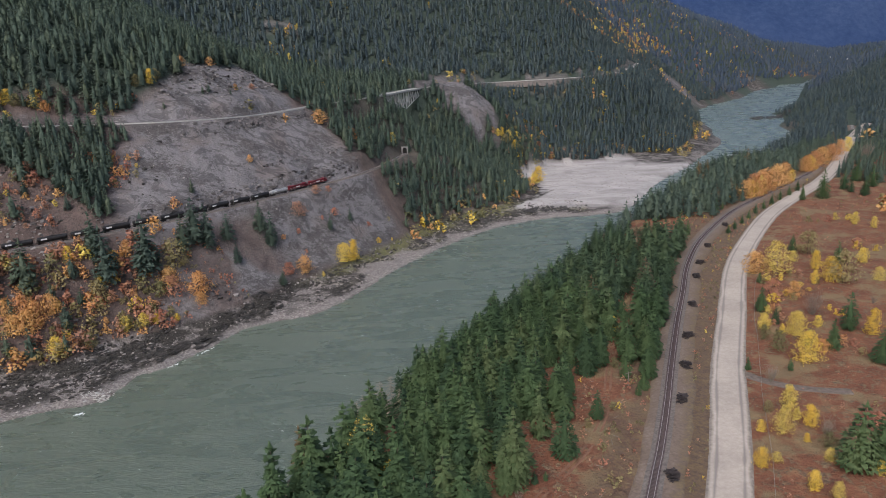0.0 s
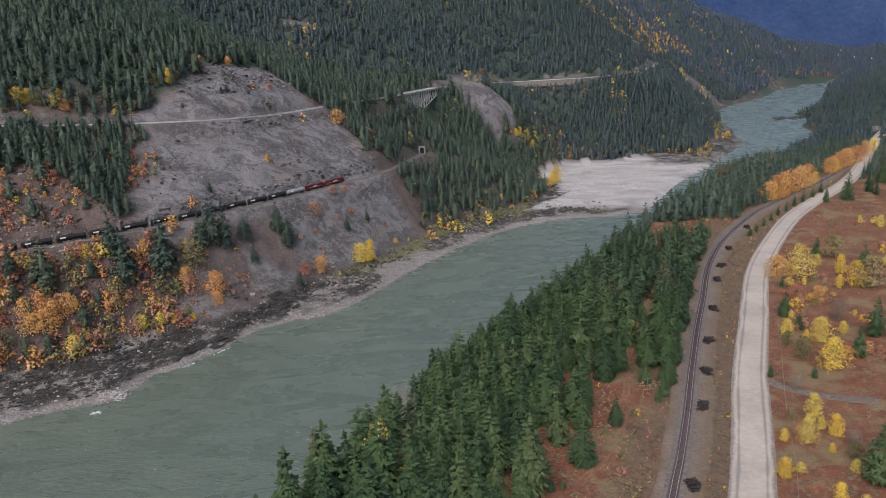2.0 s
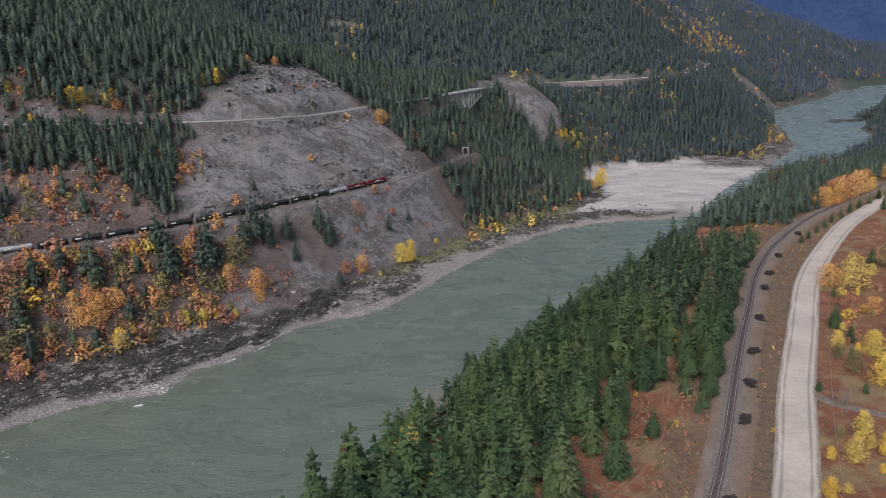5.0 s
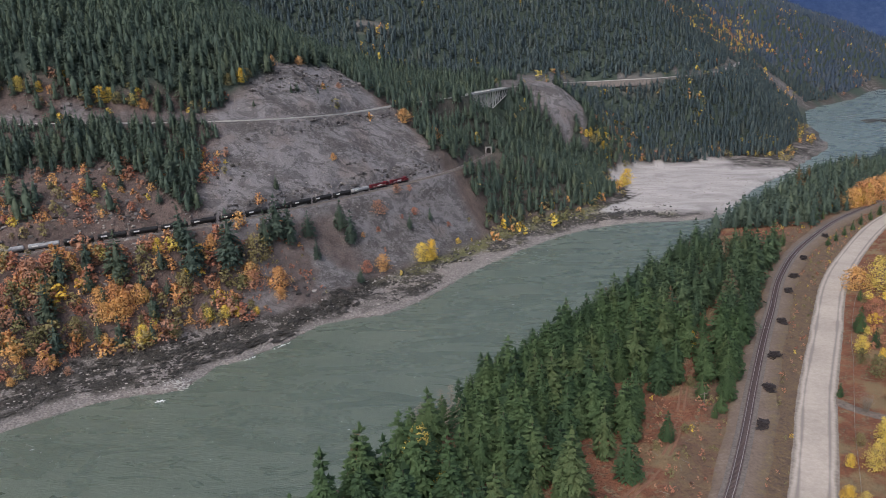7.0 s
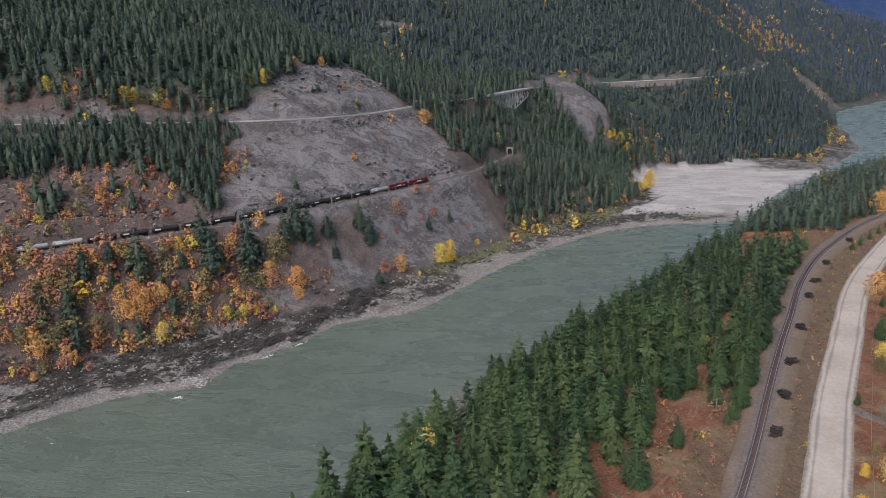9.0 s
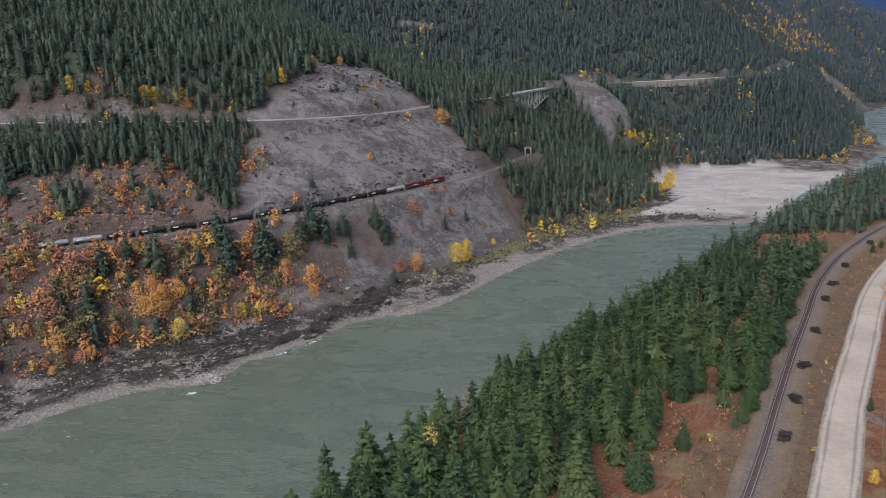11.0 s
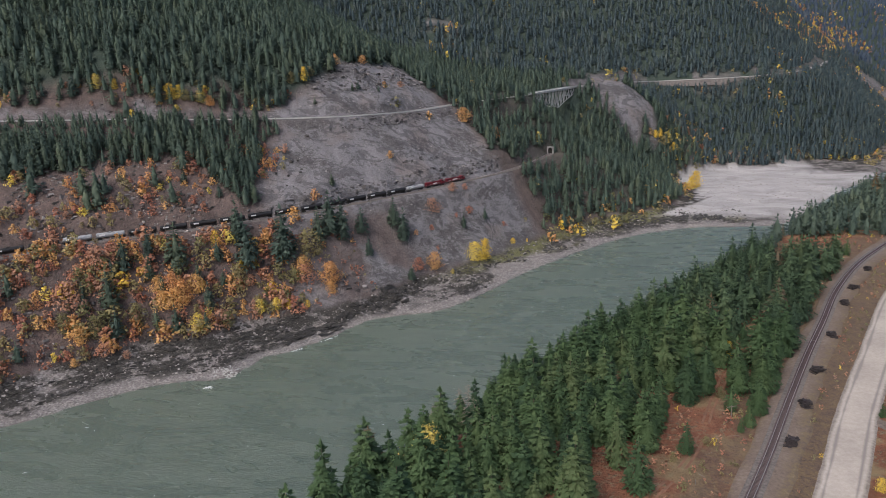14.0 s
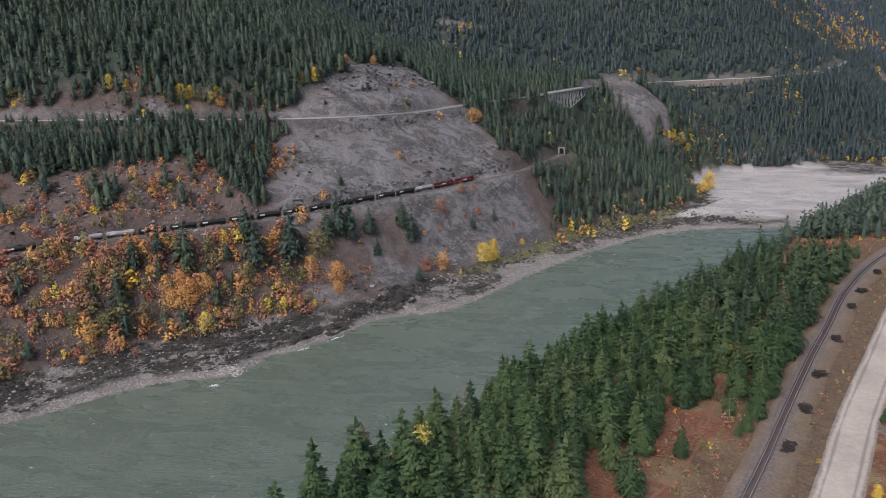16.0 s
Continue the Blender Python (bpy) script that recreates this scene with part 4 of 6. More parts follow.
CON_NEAR = [conifer_parts(100 + k, 20, (5.3, 4.7, 5.7, 5.0, 4.3)[k], 100, 18, 1.15, 7, 0.04, (0.1, 0.45, 0.0, 0.25, 0.6)[k]) for k in range(5)]
CON_MID = [conifer_parts(200 + k, 20, 4.6 + 0.35 * k, 62, 11, 1.4, 6, 0.05, 0.10 * k, 0.56) for k in range(4)]
CON_SLOPE = [conifer_parts(350 + k, 20, 5.2 + 0.4 * k, 32, 5, 2.0, 6, 0.04, 0.04 * k, 0.57) for k in range(5)]
CON_FAR = [conifer_parts(300 + k, 20, 5.4 + 0.5 * k, 14, 4, 2.7, 5, 0.04, 0.0, 0.58) for k in range(5)]
CON_TINY = [conifer_parts(400 + k, 20, 4.8 + 0.4 * k, 3, 2, 4.0, 4, 0.03, 0.0, 0.82) for k in range(3)]

# near bank, between the river and the railway
p, rng = scatter(-260, 420, 60, 760, 6.7, 11)
c = context(p)
clearing = (np.abs(c["track"]) < np.where(c["y"] < 225, 6.5, 2.6) + np.where(c["y"] < 225, 5, 1) * c["n2"]) | ((c["track"] > 0) & (c["y"] < 222) & (c["rail_n"] > -40)) | ((c["x"] > 15 + 2 * c["n2"]) & (c["y"] < 195 + 3 * c["n1"]) & (c["y"] > 150)) | ((c["y"] > 395) & (c["y"] < 450) & (c["rail_n"] > -46) & (c["n1"] > -0.6))
wood = (c["dr"] > 28 + 12 * step_between(c["y"], 290, 400) + 0.28 * np.clip(285 - c["y"], 0, 88) + 0.25 * np.clip(192 - c["y"], 0, 60)) & (c["rail_n"] < np.where(c["y"] > 222, -7 - 3 * c["n2"], -11 - 8 * c["n2"])) & ~clearing & (c["dl"] > 0) & (c["z"] > 1.5)
wood &= rng.random(len(p)) < 0.93
for gx0, gy0, r0 in ((-27, 203, 5), (-47, 184, 3.5), (-29, 180, 3.5), (-20, 166, 3)):
    wood &= np.hypot(c["x"] - gx0, c["y"] - gy0) > r0
sp = spots_of(c, wood, rng, 12, 19, 0.95, 1.3)
sp[:, 3] += rng.random(len(sp)) ** 2.2 * 0.5
sp[:, 3] *= 1 - 0.16 * step_between(sp[:, 1], 310, 420) - 0.14 * step_between(sp[:, 1], 540, 640)
sp[:, 3] *= 0.66 + 0.34 * step_between(c["dr"][wood], 26, 66)
order = np.argsort(np.hypot(sp[:, 0] - 15, sp[:, 1] - 120))
near_sp, rest_sp = sp[order[:290]], sp[order[290:]]
firsts = [plant("conifer_tree", a, BARK, NEEDLES, "tall dark green fir with drooping boughs on the near bank", "tree", "firs on the near bank") for a in CON_NEAR]
for i, (x, y, z, s, w) in enumerate(near_sp):
    m = Matrix.Translation((x, y, z)) @ Matrix.Rotation(i * 2.399, 4, "Z") @ Matrix.Diagonal((s * w, s * w, s, 1))
    if i < len(firsts):
        firsts[i].matrix_basis = m
    else:
        t = copy_thing(firsts[i % len(firsts)], Matrix.Identity(4))
        t.matrix_basis = m
close = np.hypot(rest_sp[:, 0], rest_sp[:, 1]) < 420
dry = np.arange(len(rest_sp)) % 41 == 7
joined("dead_conifers", rest_sp[dry], CON_MID, NEEDLES_DRY, "scattered dying firs with brown-grey needles on the near bank", "forest", 8)
rest_sp, close = rest_sp[~dry], close[~dry]
joined("conifer_forest", rest_sp[close], CON_MID, NEEDLES_BANK, "dense stand of dark green firs on the near bank", "forest", 1)
joined("conifer_forest", rest_sp[~close], CON_SLOPE, NEEDLES_FAR, "dense stand of dark green firs further along the near bank", "forest", 2)

# right-hand bank further away
p, rng = scatter(150, 1300, 700, 2300, 13.0, 12)
c = context(p)
ok = (c["dr"] > 6) & (c["z"] > 2) & (np.abs(c["rail_n"]) > 5) & in_valley(c) & ~((c["x"] < 420) & (c["y"] < 760))
joined("conifer_forest", spots_of(c, ok, rng, 11, 19, 1.0, 1.4), CON_FAR, NEEDLES_HILL_HAZE, "wooded bank of dark firs along the river bend", "forest", 3)
p, rng = scatter(200, 800, 380, 760, 8.0, 13)
c = context(p)
ok = (c["dr"] > 6) & (c["road"] > 9) & (c["x"] * 0.78 - c["y"] * 0.63 + 60 * c["n1"] < -20) & (c["y"] + 0.5 * c["x"] > 690)
ok |= (c["rail_n"] < -9) & (c["dr"] > 6) & (c["x"] > 420)
ok |= (c["x"] > 330) & (c["y"] > 585) & (c["dr"] > 6) & (np.abs(c["road"]) > 8) & (np.abs(c["rail_n"]) > 8)
joined("conifer_forest", spots_of(c, ok, rng, 9, 16, 0.95, 1.3), CON_SLOPE, NEEDLES_FAR, "dark firs beyond the dry field", "forest", 4)

# left-hand side: hill above the highway, band below it, spur with the tunnel
p, rng = scatter(-760, 140, 180, 990, 7.3, 14)
c = context(p)
free = in_valley(c) & (c["dl"] < -24) & (c["z"] > 9) & (np.abs(c["hw"]) > np.where(c["hw"] > 0, 5.5, np.where(c["y"] > 640, 6.5, 8))) & (np.abs(c["rail_f"]) > 8) & (c["bare"] < 0.45) & ~((np.abs(c["x"] + 26) < 8) & (c["y"] > 694) & (c["y"] < 724))
along = c["x"] * 0.52 + c["y"] * 0.855
below_hw = (c["hw"] > 0) & (c["y"] < 620)
foot_z = 100 - 26 * step_between(c["x"], -262, -205) + 14 * c["n1"]
band = below_hw & (c["z"] > foot_z) & (along < 352)
low = below_hw & ~band
ok = free & (~below_hw | band | (low & (rng.random(len(p)) < np.where(c["rail_f"] > 0, 0.05, 0.10))))
ok &= ~((along > 300) & (along < 470) & (c["z"] < 115) & below_hw & (rng.random(len(p)) < 0.97))
left_sp = spots_of(c, ok, rng, 13, 23, 0.95, 1.3)
under = (c["hw"][ok] > 0) & (c["hw"][ok] < 45) & (c["y"][ok] < 640)
above = np.where(c["x"][ok] < -297, rng.uniform(-3, 3, len(under)), rng.uniform(2, 14, len(under)))
room = np.maximum(c["hz"][ok] - c["z"][ok] + above, 8.0) / 20
left_sp[:, 4] = np.where(under & (room < left_sp[:, 3]), left_sp[:, 4] * 1.15, left_sp[:, 4])
left_sp[:, 3] = np.where(under, np.minimum(left_sp[:, 3], room), left_sp[:, 3])
joined("conifer_forest", left_sp, CON_SLOPE, NEEDLES_FAR, "dense fir forest on the mountain side across the river", "forest", 5)
p, rng = scatter(-480, -195, 380, 530, 5.4, 17)
c = context(p)
along = c["x"] * 0.52 + c["y"] * 0.855
foot_z = 98 - 24 * step_between(c["x"], -262, -205) + 10 * c["n1"]
ok = in_valley(c) & (c["hw"] > 9) & (c["z"] > foot_z) & (c["rail_f"] < -10) & (c["bare"] < 0.45) & (along < 345)
band_sp = spots_of(c, ok, rng, 11, 19, 0.95, 1.3)
above = np.where(c["x"][ok] < -297, rng.uniform(-3, 3, len(band_sp)), rng.uniform(0, 11, len(band_sp)))
band_sp[:, 3] = np.minimum(band_sp[:, 3], np.maximum(c["hz"][ok] - c["z"][ok] + above, 8.0) / 20)
joined("conifer_forest", band_sp, CON_SLOPE, NEEDLES_FAR, "band of dark firs between the highway and the broken slope", "forest", 9)

# hill beyond the bridge, headland
p, rng = scatter(-460, 1020, 985, 2000, 10.3, 15)
c = context(p)
ok = (c["dl"] < np.where(c["y"] < 1320, -42, -16)) & (c["z"] > 5) & (np.abs(c["hw"]) > 9) & (c["bare"] < 0.42) & in_valley(c)
# thinner wood where the creek comes down beside the knoll
ok &= ~((c["x"] < 175) & (c["y"] < 1115) & (c["hw"] > 0) & (rng.random(len(p)) < 0.25))
hill_sp = spots_of(c, ok, rng, 14, 24, 0.9, 1.25)
seen_road = (c["hw"][ok] > 0) & (c["x"][ok] > 55) & (c["x"][ok] < 232)
hill_sp[:, 3] = np.where(seen_road, np.minimum(hill_sp[:, 3], np.maximum(c["hz"][ok] - c["z"][ok] - 1.0, 11.0) / 20), hill_sp[:, 3])
joined("conifer_forest", hill_sp, CON_FAR, NEEDLES_HILL_HAZE, "fir forest on the hill and headland beyond the bridge", "forest", 6)
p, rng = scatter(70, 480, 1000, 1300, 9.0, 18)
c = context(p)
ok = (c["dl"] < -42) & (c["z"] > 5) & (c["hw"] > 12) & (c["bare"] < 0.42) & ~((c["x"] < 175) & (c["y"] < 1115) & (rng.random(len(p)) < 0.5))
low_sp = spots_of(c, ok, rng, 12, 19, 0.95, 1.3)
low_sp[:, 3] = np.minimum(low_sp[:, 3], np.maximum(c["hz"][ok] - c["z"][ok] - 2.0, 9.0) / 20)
joined("conifer_forest", low_sp, CON_FAR, NEEDLES_HILL_HAZE, "closed fir wood on the headland below the highway", "forest", 10)
p, rng = scatter(-500, 2600, 2000, 3900, 18.5, 16)
c = context(p)
ok = ((c["dl"] < -20) | (c["dr"] > 20)) & (c["z"] > 4) & (np.abs(c["hw"]) > 12) & in_valley(c) & (c["bare"] < 0.4)
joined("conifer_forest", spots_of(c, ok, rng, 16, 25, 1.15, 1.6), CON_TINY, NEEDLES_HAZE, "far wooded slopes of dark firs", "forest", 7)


# ---- single trees and shrubs ----
def twig_shrub_parts(seed, height, radius, shoots):
    """A leafless shrub: a sheaf of thin forked shoots."""
    rng = random.Random(seed)
    tv, tf, cv, cf = [], [], [], []

    def blade(store_v, store_f, a, b, r):
        base = len(store_v)
        d = (b - a).normalized()
        u = d.orthogonal().normalized() * r
        w = d.cross(u.normalized()) * r
        for q in (a + u, a - u * 0.5 + w, a - u * 0.5 - w, b):
            store_v.append(tuple(q))
        store_f.extend([(base, base + 1, base + 3), (base + 1, base + 2, base + 3), (base + 2, base, base + 3)])

    for k in range(shoots):
        a = rng.uniform(0, 6.28)
        tip = Vector((math.cos(a) * radius * rng.uniform(0.1, 1), math.sin(a) * radius * rng.uniform(0.1, 1), height * rng.uniform(0.55, 1)))
        foot = Vector((tip.x * 0.15, tip.y * 0.15, -0.1))
        blade(tv, tf, foot, tip, 0.05)
        for j in range(5):
            s = foot.lerp(tip, rng.uniform(0.35, 0.9))
            blade(cv, cf, s, s + Vector((rng.uniform(-1, 1), rng.uniform(-1, 1), rng.uniform(0.4, 1.3))) * height * 0.13, 0.04)
    return np.array(tv), np.array(tf), np.array(cv), np.array(cf)


KINDS = {  # arrays, bark, leaves, label, category
    "fir": ([conifer_parts(500 + k, 10, (2.6, 2.2, 2.9)[k], 84, 14, 0.62, 7, 0.03, 0.15) for k in range(3)], BARK, NEEDLES, "dark green young fir with full boughs", "tree"),
    "dark_fir": ([conifer_parts(510 + k, 10, (2.5, 2.1, 2.8)[k], 66, 10, 0.80, 7, 0.03, 0.15) for k in range(3)], BARK, NEEDLES_FAR, "dark blue-green fir with full boughs", "tree"),
    "yellow": ([leaf_tree_parts(520 + k, 10, (3.0, 3.6, 2.4)[k], 1500, 0.31, 3, 0.06) for k in range(3)], PALE_BARK, LEAF_YELLOW, "bright yellow autumn aspen, pale stems", "tree"),
    "orange": ([leaf_tree_parts(540 + k, 10, (3.8, 4.4)[k], 1300, 0.40, 4, 0.08) for k in range(2)], BARK, LEAF_ORANGE, "orange autumn maple bush", "shrub"),
    "rust": ([leaf_tree_parts(560 + k, 10, (4.6, 5.2)[k], 800, 0.50, 4, 0.03) for k in range(2)], BARK, LEAF_RUST, "rust-brown half-bare shrub", "shrub"),
    "olive": ([leaf_tree_parts(580 + k, 10, (3.2, 4.0)[k], 1000, 0.40, 3, 0.08) for k in range(2)], BARK, LEAF_OLIVE, "olive-green shrub turning yellow", "shrub"),
    "twigs": ([twig_shrub_parts(600 + k, 10, 4.6, 46) for k in range(2)], PALE_BARK, TWIGS, "leafless grey-brown shrub", "shrub"),
}
FIRST = {}


def grow(kind, x, y, height, where, seed):
    """Set one plant of a kind on the ground."""
    arrays, bark, leaves, label, category = KINDS[kind]
    k = seed % len(arrays)
    key = (kind, k)
    s = height / 10
    w = s * (0.88 + 0.3 * ((seed * 7919) % 97) / 97)
    m = Matrix.Translation((x, y, height_at(x, y) - 0.15)) @ Matrix.Rotation(seed * 2.4, 4, "Z") @ Matrix.Diagonal((w, w, s, 1))
    if key not in FIRST:
        FIRST[key] = plant("fir_tree" if "fir" in kind else kind + "_shrub" if category == "shrub" else kind + "_tree", arrays[k], bark, leaves, label, category)
        ob = FIRST[key]
    else:
        ob = copy_thing(FIRST[key], Matrix.Identity(4))
    ob.matrix_basis = m
    tagged(ob, label + where, category, category + "s" + where)
    return ob


FIELD = {
    "orange": [(150, 334, 11), (151, 296, 8), (133, 239, 5)],
    "yellow": [(160, 333, 16), (181, 335, 10), (177, 349, 6), (178, 316, 12), (169, 313, 7), (208, 341, 8), (198, 311, 7), (158, 250, 11), (122, 262, 7), (131, 254, 10), (127, 257, 4), (143, 261, 5), (124, 232, 12), (101, 199, 8), (87, 187, 4), (93, 186, 8), (102, 188, 7), (100, 192, 4), (98, 170, 4), (97, 180, 3), (79, 169, 6), (84, 171, 3), (87, 157, 6), (91, 153, 5), (107, 162, 4), (247, 415, 8), (252, 404, 7)],
    "fir": [(186, 368, 10), (198, 345, 11), (146, 319, 6), (130, 282, 11), (153, 257, 16), (129, 267, 8), (138, 241, 12), (130, 243, 8), (148, 228, 13), (101, 228, 5), (115, 226, 5), (103, 165, 20), (109, 165, 18), (158, 264, 8)],
    "olive": [(191, 361, 13), (182, 312, 16), (118, 253, 6), (119, 243, 8), (94, 198, 4), (101, 176, 5)],
    "rust": [(145, 303, 7), (122, 187, 4)],
    "twigs": [(148, 275, 12), (179, 284, 4), (104, 217, 8), (104, 183, 6)],
}
ROADSIDE = {
    "fir": [(270, 494, 21), (254, 491, 12), (297, 515, 15), (296, 504, 10), (299, 492, 14), (320, 518, 17), (322, 542, 18), (168, 409, 6), (176, 419, 6), (186, 432, 6), (196, 445, 6), (206, 458, 7), (217, 470, 7), (228, 482, 8), (240, 495, 8), (253, 508, 8), (266, 522, 9), (144, 410, 10), (141, 412, 8), (182, 464, 10), (190, 473, 6)],
    "orange": [(220, 502, 14), (228, 508, 17), (236, 515, 18), (247, 526, 17), (258, 537, 18), (269, 549, 17), (310, 595, 14), (323, 606, 16), (340, 626, 16), (354, 637, 15), (374, 659, 15)],
    "yellow": [(224, 506, 13), (232, 510, 15), (316, 600, 13), (278, 556, 10), (392, 677, 14), (203, 493, 4)],
    "twigs": [(374, 618, 21)],
}
CLEARING = {
    "fir": [(27, 176, 16), (22, 187, 18), (57, 224, 9), (67, 241, 9), (64, 246, 10), (66, 226, 6), (41, 197, 10), (17, 164, 4), (20, 165, 3), (58, 212, 5), (61, 216, 8), (70, 278, 10)],
    "twigs": [(12, 157, 4)],
    "olive": [(47, 202, 3), (37, 192, 3)],
}
QUARRY = {
    "rust": [(-97, 552, 7), (-89, 564, 5), (-107, 526, 11), (-84, 552, 6), (-106, 515, 4), (-60, 574, 4), (-110, 485, 9), (-159, 643, 5)],
    "fir": [(-86, 538, 12), (-73, 562, 10), (-128, 492, 22), (-121, 491, 25), (-199, 406, 36), (-181, 421, 38), (-208, 413, 27), (-166, 444, 24), (-161, 453, 30), (-154, 456, 30), (-145, 470, 19), (-138, 462, 14), (-170, 486, 11), (-112, 473, 11), (-204, 551, 6), (-185, 588, 8), (-182, 594, 8), (-168, 606, 6)],
    "orange": [(-142, 540, 6), (-170, 423, 12), (-193, 423, 8), (-100, 494, 13), (-154, 428, 15), (-152, 423, 8), (-16, 633, 8), (-103, 644, 13), (-77, 655, 12)],
    "olive": [(-169, 432, 19), (-200, 374, 10)],
    "yellow": [(-202, 402, 7), (-75, 524, 15), (-69, 531, 17), (-88, 499, 4), (-52, 568, 5), (-42, 582, 3), (-187, 392, 9), (-179, 398, 8), (-173, 402, 7), (-163, 408, 5), (-213, 363, 11), (-43, 718, 12), (121, 846, 19), (113, 827, 12), (116, 836, 14)],
}
LOWER_SLOPE = {
    "orange": [(-233, 363, 12), (-227, 366, 14), (-238, 367, 11), (-231, 371, 13), (-225, 370, 15), (-263, 326, 10), (-260, 316, 5), (-220, 378, 12)],
    "fir": [(-257, 348, 22), (-223, 358, 18), (-220, 382, 17), (-244, 369, 15), (-256, 364, 22), (-246, 375, 22), (-233, 382, 28), (-249, 340, 20), (-212, 377, 17), (-209, 391, 10), (-269, 342, 11), (-250, 428, 11), (-228, 432, 10)],
    "yellow": [(-218, 403, 9)],
    "olive": [(-258, 335, 10), (-244, 352, 13), (-201, 395, 17), (-271, 326, 11)],
    "rust": [(-267, 356, 15), (-262, 365, 9), (-273, 335, 15), (-168, 420, 12), (-233, 390, 8), (-250, 329, 7), (-240, 333, 5)],
}
WOOD_EDGE = {"yellow": [(-29, 180, 13), (-20, 166, 9), (62, 262, 7), (66, 300, 8)], "olive": [(70, 330, 6), (84, 350, 5), (95, 372, 5), (55, 232, 4)]}
CREEK = {"yellow": [(88, 940, 13), (97, 949, 15), (106, 955, 12), (82, 933, 10)], "olive": [(92, 938, 12), (101, 944, 10), (112, 960, 12), (76, 930, 9)]}
HIGHWAY_EDGE = {"yellow": [(-342, 478, 11), (-294, 495, 13), (-290, 500, 9), (-274, 503, 11), (-216, 563, 12), (-330, 482, 8)], "orange": [(-207, 611, 9), (-268, 504, 8), (-192, 640, 8)],
                "olive": [(-305, 491, 8), (-284, 499, 9), (-224, 556, 10), (-215, 570, 9)]}
SNAGS = [(-30, 196, 15), (-22, 206, 17), (-26, 211, 16), (-33, 205, 13), (-19, 199, 14), (-36, 214, 12)]
snag = None
for i, (x, y, h) in enumerate(SNAGS):
    m = Matrix.Translation((x, y, height_at(x, y) - 0.1)) @ Matrix.Rotation(i * 1.9, 4, "Z") @ Matrix.Diagonal((h / 10, h / 10, h / 10, 1))
    if snag is None:
        snag = plant("dead_tree", snag_parts(650, 10, 2.1, 64), PALE_BARK, TWIGS, "dead grey fir with bare drooping branches at the wood's edge", "tree", "dead trees at the wood's edge")
        snag.matrix_basis = m
    else:
        copy_thing(snag, Matrix.Identity(4)).matrix_basis = m
brown = plant("dying_fir_tree", conifer_parts(660, 10, 2.4, 70, 9, 0.85, 7, 0.04, 0.4), BARK, NEEDLES_DRY, "dying fir with rust-brown needles at the wood's edge", "tree")
brown.matrix_basis = Matrix.Translation((-47, 184, height_at(-47, 184))) @ Matrix.Diagonal((1.5, 1.5, 1.5, 1))
seed = 0
for table, where in ((FIELD, " in the dry field"), (ROADSIDE, " beside the road and railway"), (CLEARING, " in the clearing"), (WOOD_EDGE, " at the wood's edge"), (CREEK, " along the creek"), (HIGHWAY_EDGE, " above the highway"),
                     (QUARRY, " on the shale slope"), (LOWER_SLOPE, " below the far railway")):
    for kind, spots in table.items():
        for x, y, h in spots:
            seed += 1
            grow("dark_fir" if kind == "fir" and table in (QUARRY, LOWER_SLOPE) else kind, x, y, h, where, seed)

# thickets of autumn shrubs, too many to count
SHRUBS = {k: [leaf_tree_parts(700 + 10 * i + j, 10, 4.2, 170, 0.95, 2, 0.05) for j in range(3)] for i, k in enumerate(("orange", "yellow", "rust", "olive"))}
SPARSE = {k: [leaf_tree_parts(800 + 10 * i + j, 10, 4.4, 34, 1.9, 1, 0.05) for j in range(3)] for i, k in enumerate(("orange", "yellow", "rust", "olive"))}
LEAVES = {"orange": LEAF_ORANGE, "yellow": LEAF_YELLOW, "rust": LEAF_RUST, "olive": LEAF_OLIVE}


def thicket(p, ok, rng, shares, low, high, where, seed, shapes=None):
    shapes = shapes or SHRUBS
    c_pick = rng.random(len(p))
    start = 0.0
    for i, (kind, share) in enumerate(shares.items()):
        m = ok & (c_pick >= start) & (c_pick < start + share)
        start += share
        n = int(m.sum())
        if n:
            z = lookup(gz2, p[m, 0], p[m, 1])
            sp = np.column_stack([p[m, 0], p[m, 1], z - 0.2, rng.uniform(low, high, n) / 10, rng.uniform(0.8, 1.3, n)])
            joined(kind + "_thicket", sp, shapes[kind], LEAVES[kind], "scattered " + kind + " autumn shrubs " + where, "shrubs", seed + i)


# slope below the far railway and above it to the wooded band
p, rng = scatter(-460, 60, 150, 700, 4.4, 31)
c = context(p)
along = c["x"] * 0.52 + c["y"] * 0.855
slope = in_valley(c) & (c["dl"] < -27) & (c["z"] > 8) & (np.abs(c["rail_f"]) > 7) & (c["hw"] > 8)
lower = slope & (c["rail_f"] > 0) & (c["y"] < 560) & (along < 298 + 40 * c["n1"]) & (c["n1"] + c["n2"] > -0.3)
thicket(p, lower, rng, {"orange": 0.15, "yellow": 0.05, "rust": 0.24, "olive": 0.24}, 4, 11, "below the far railway", 40)
brush = slope & (c["rail_f"] > 0) & (c["y"] < 560) & (along < 330 + 60 * c["n1"])
thicket(p + 1.9, brush, rng, {"rust": 0.62, "olive": 0.14, "orange": 0.10}, 1.6, 4.2, "close to the ground below the far railway", 44, SPARSE)
upper = slope & (c["rail_f"] < 0) & (along < 318) & (c["z"] < 100) & (c["n1"] + c["n2"] > 0.0)
thicket(p, upper, rng, {"orange": 0.14, "yellow": 0.03, "rust": 0.24, "olive": 0.08}, 3, 8, "on the broken slope above the railway", 50)
foot = slope & (c["rail_f"] > 0) & (along > 300) & (c["bare"] > 0.4) & (c["z"] < 55)
thicket(p, foot, rng, {"orange": 0.004, "rust": 0.014, "olive": 0.004}, 2, 4.5, "on the scree", 60)
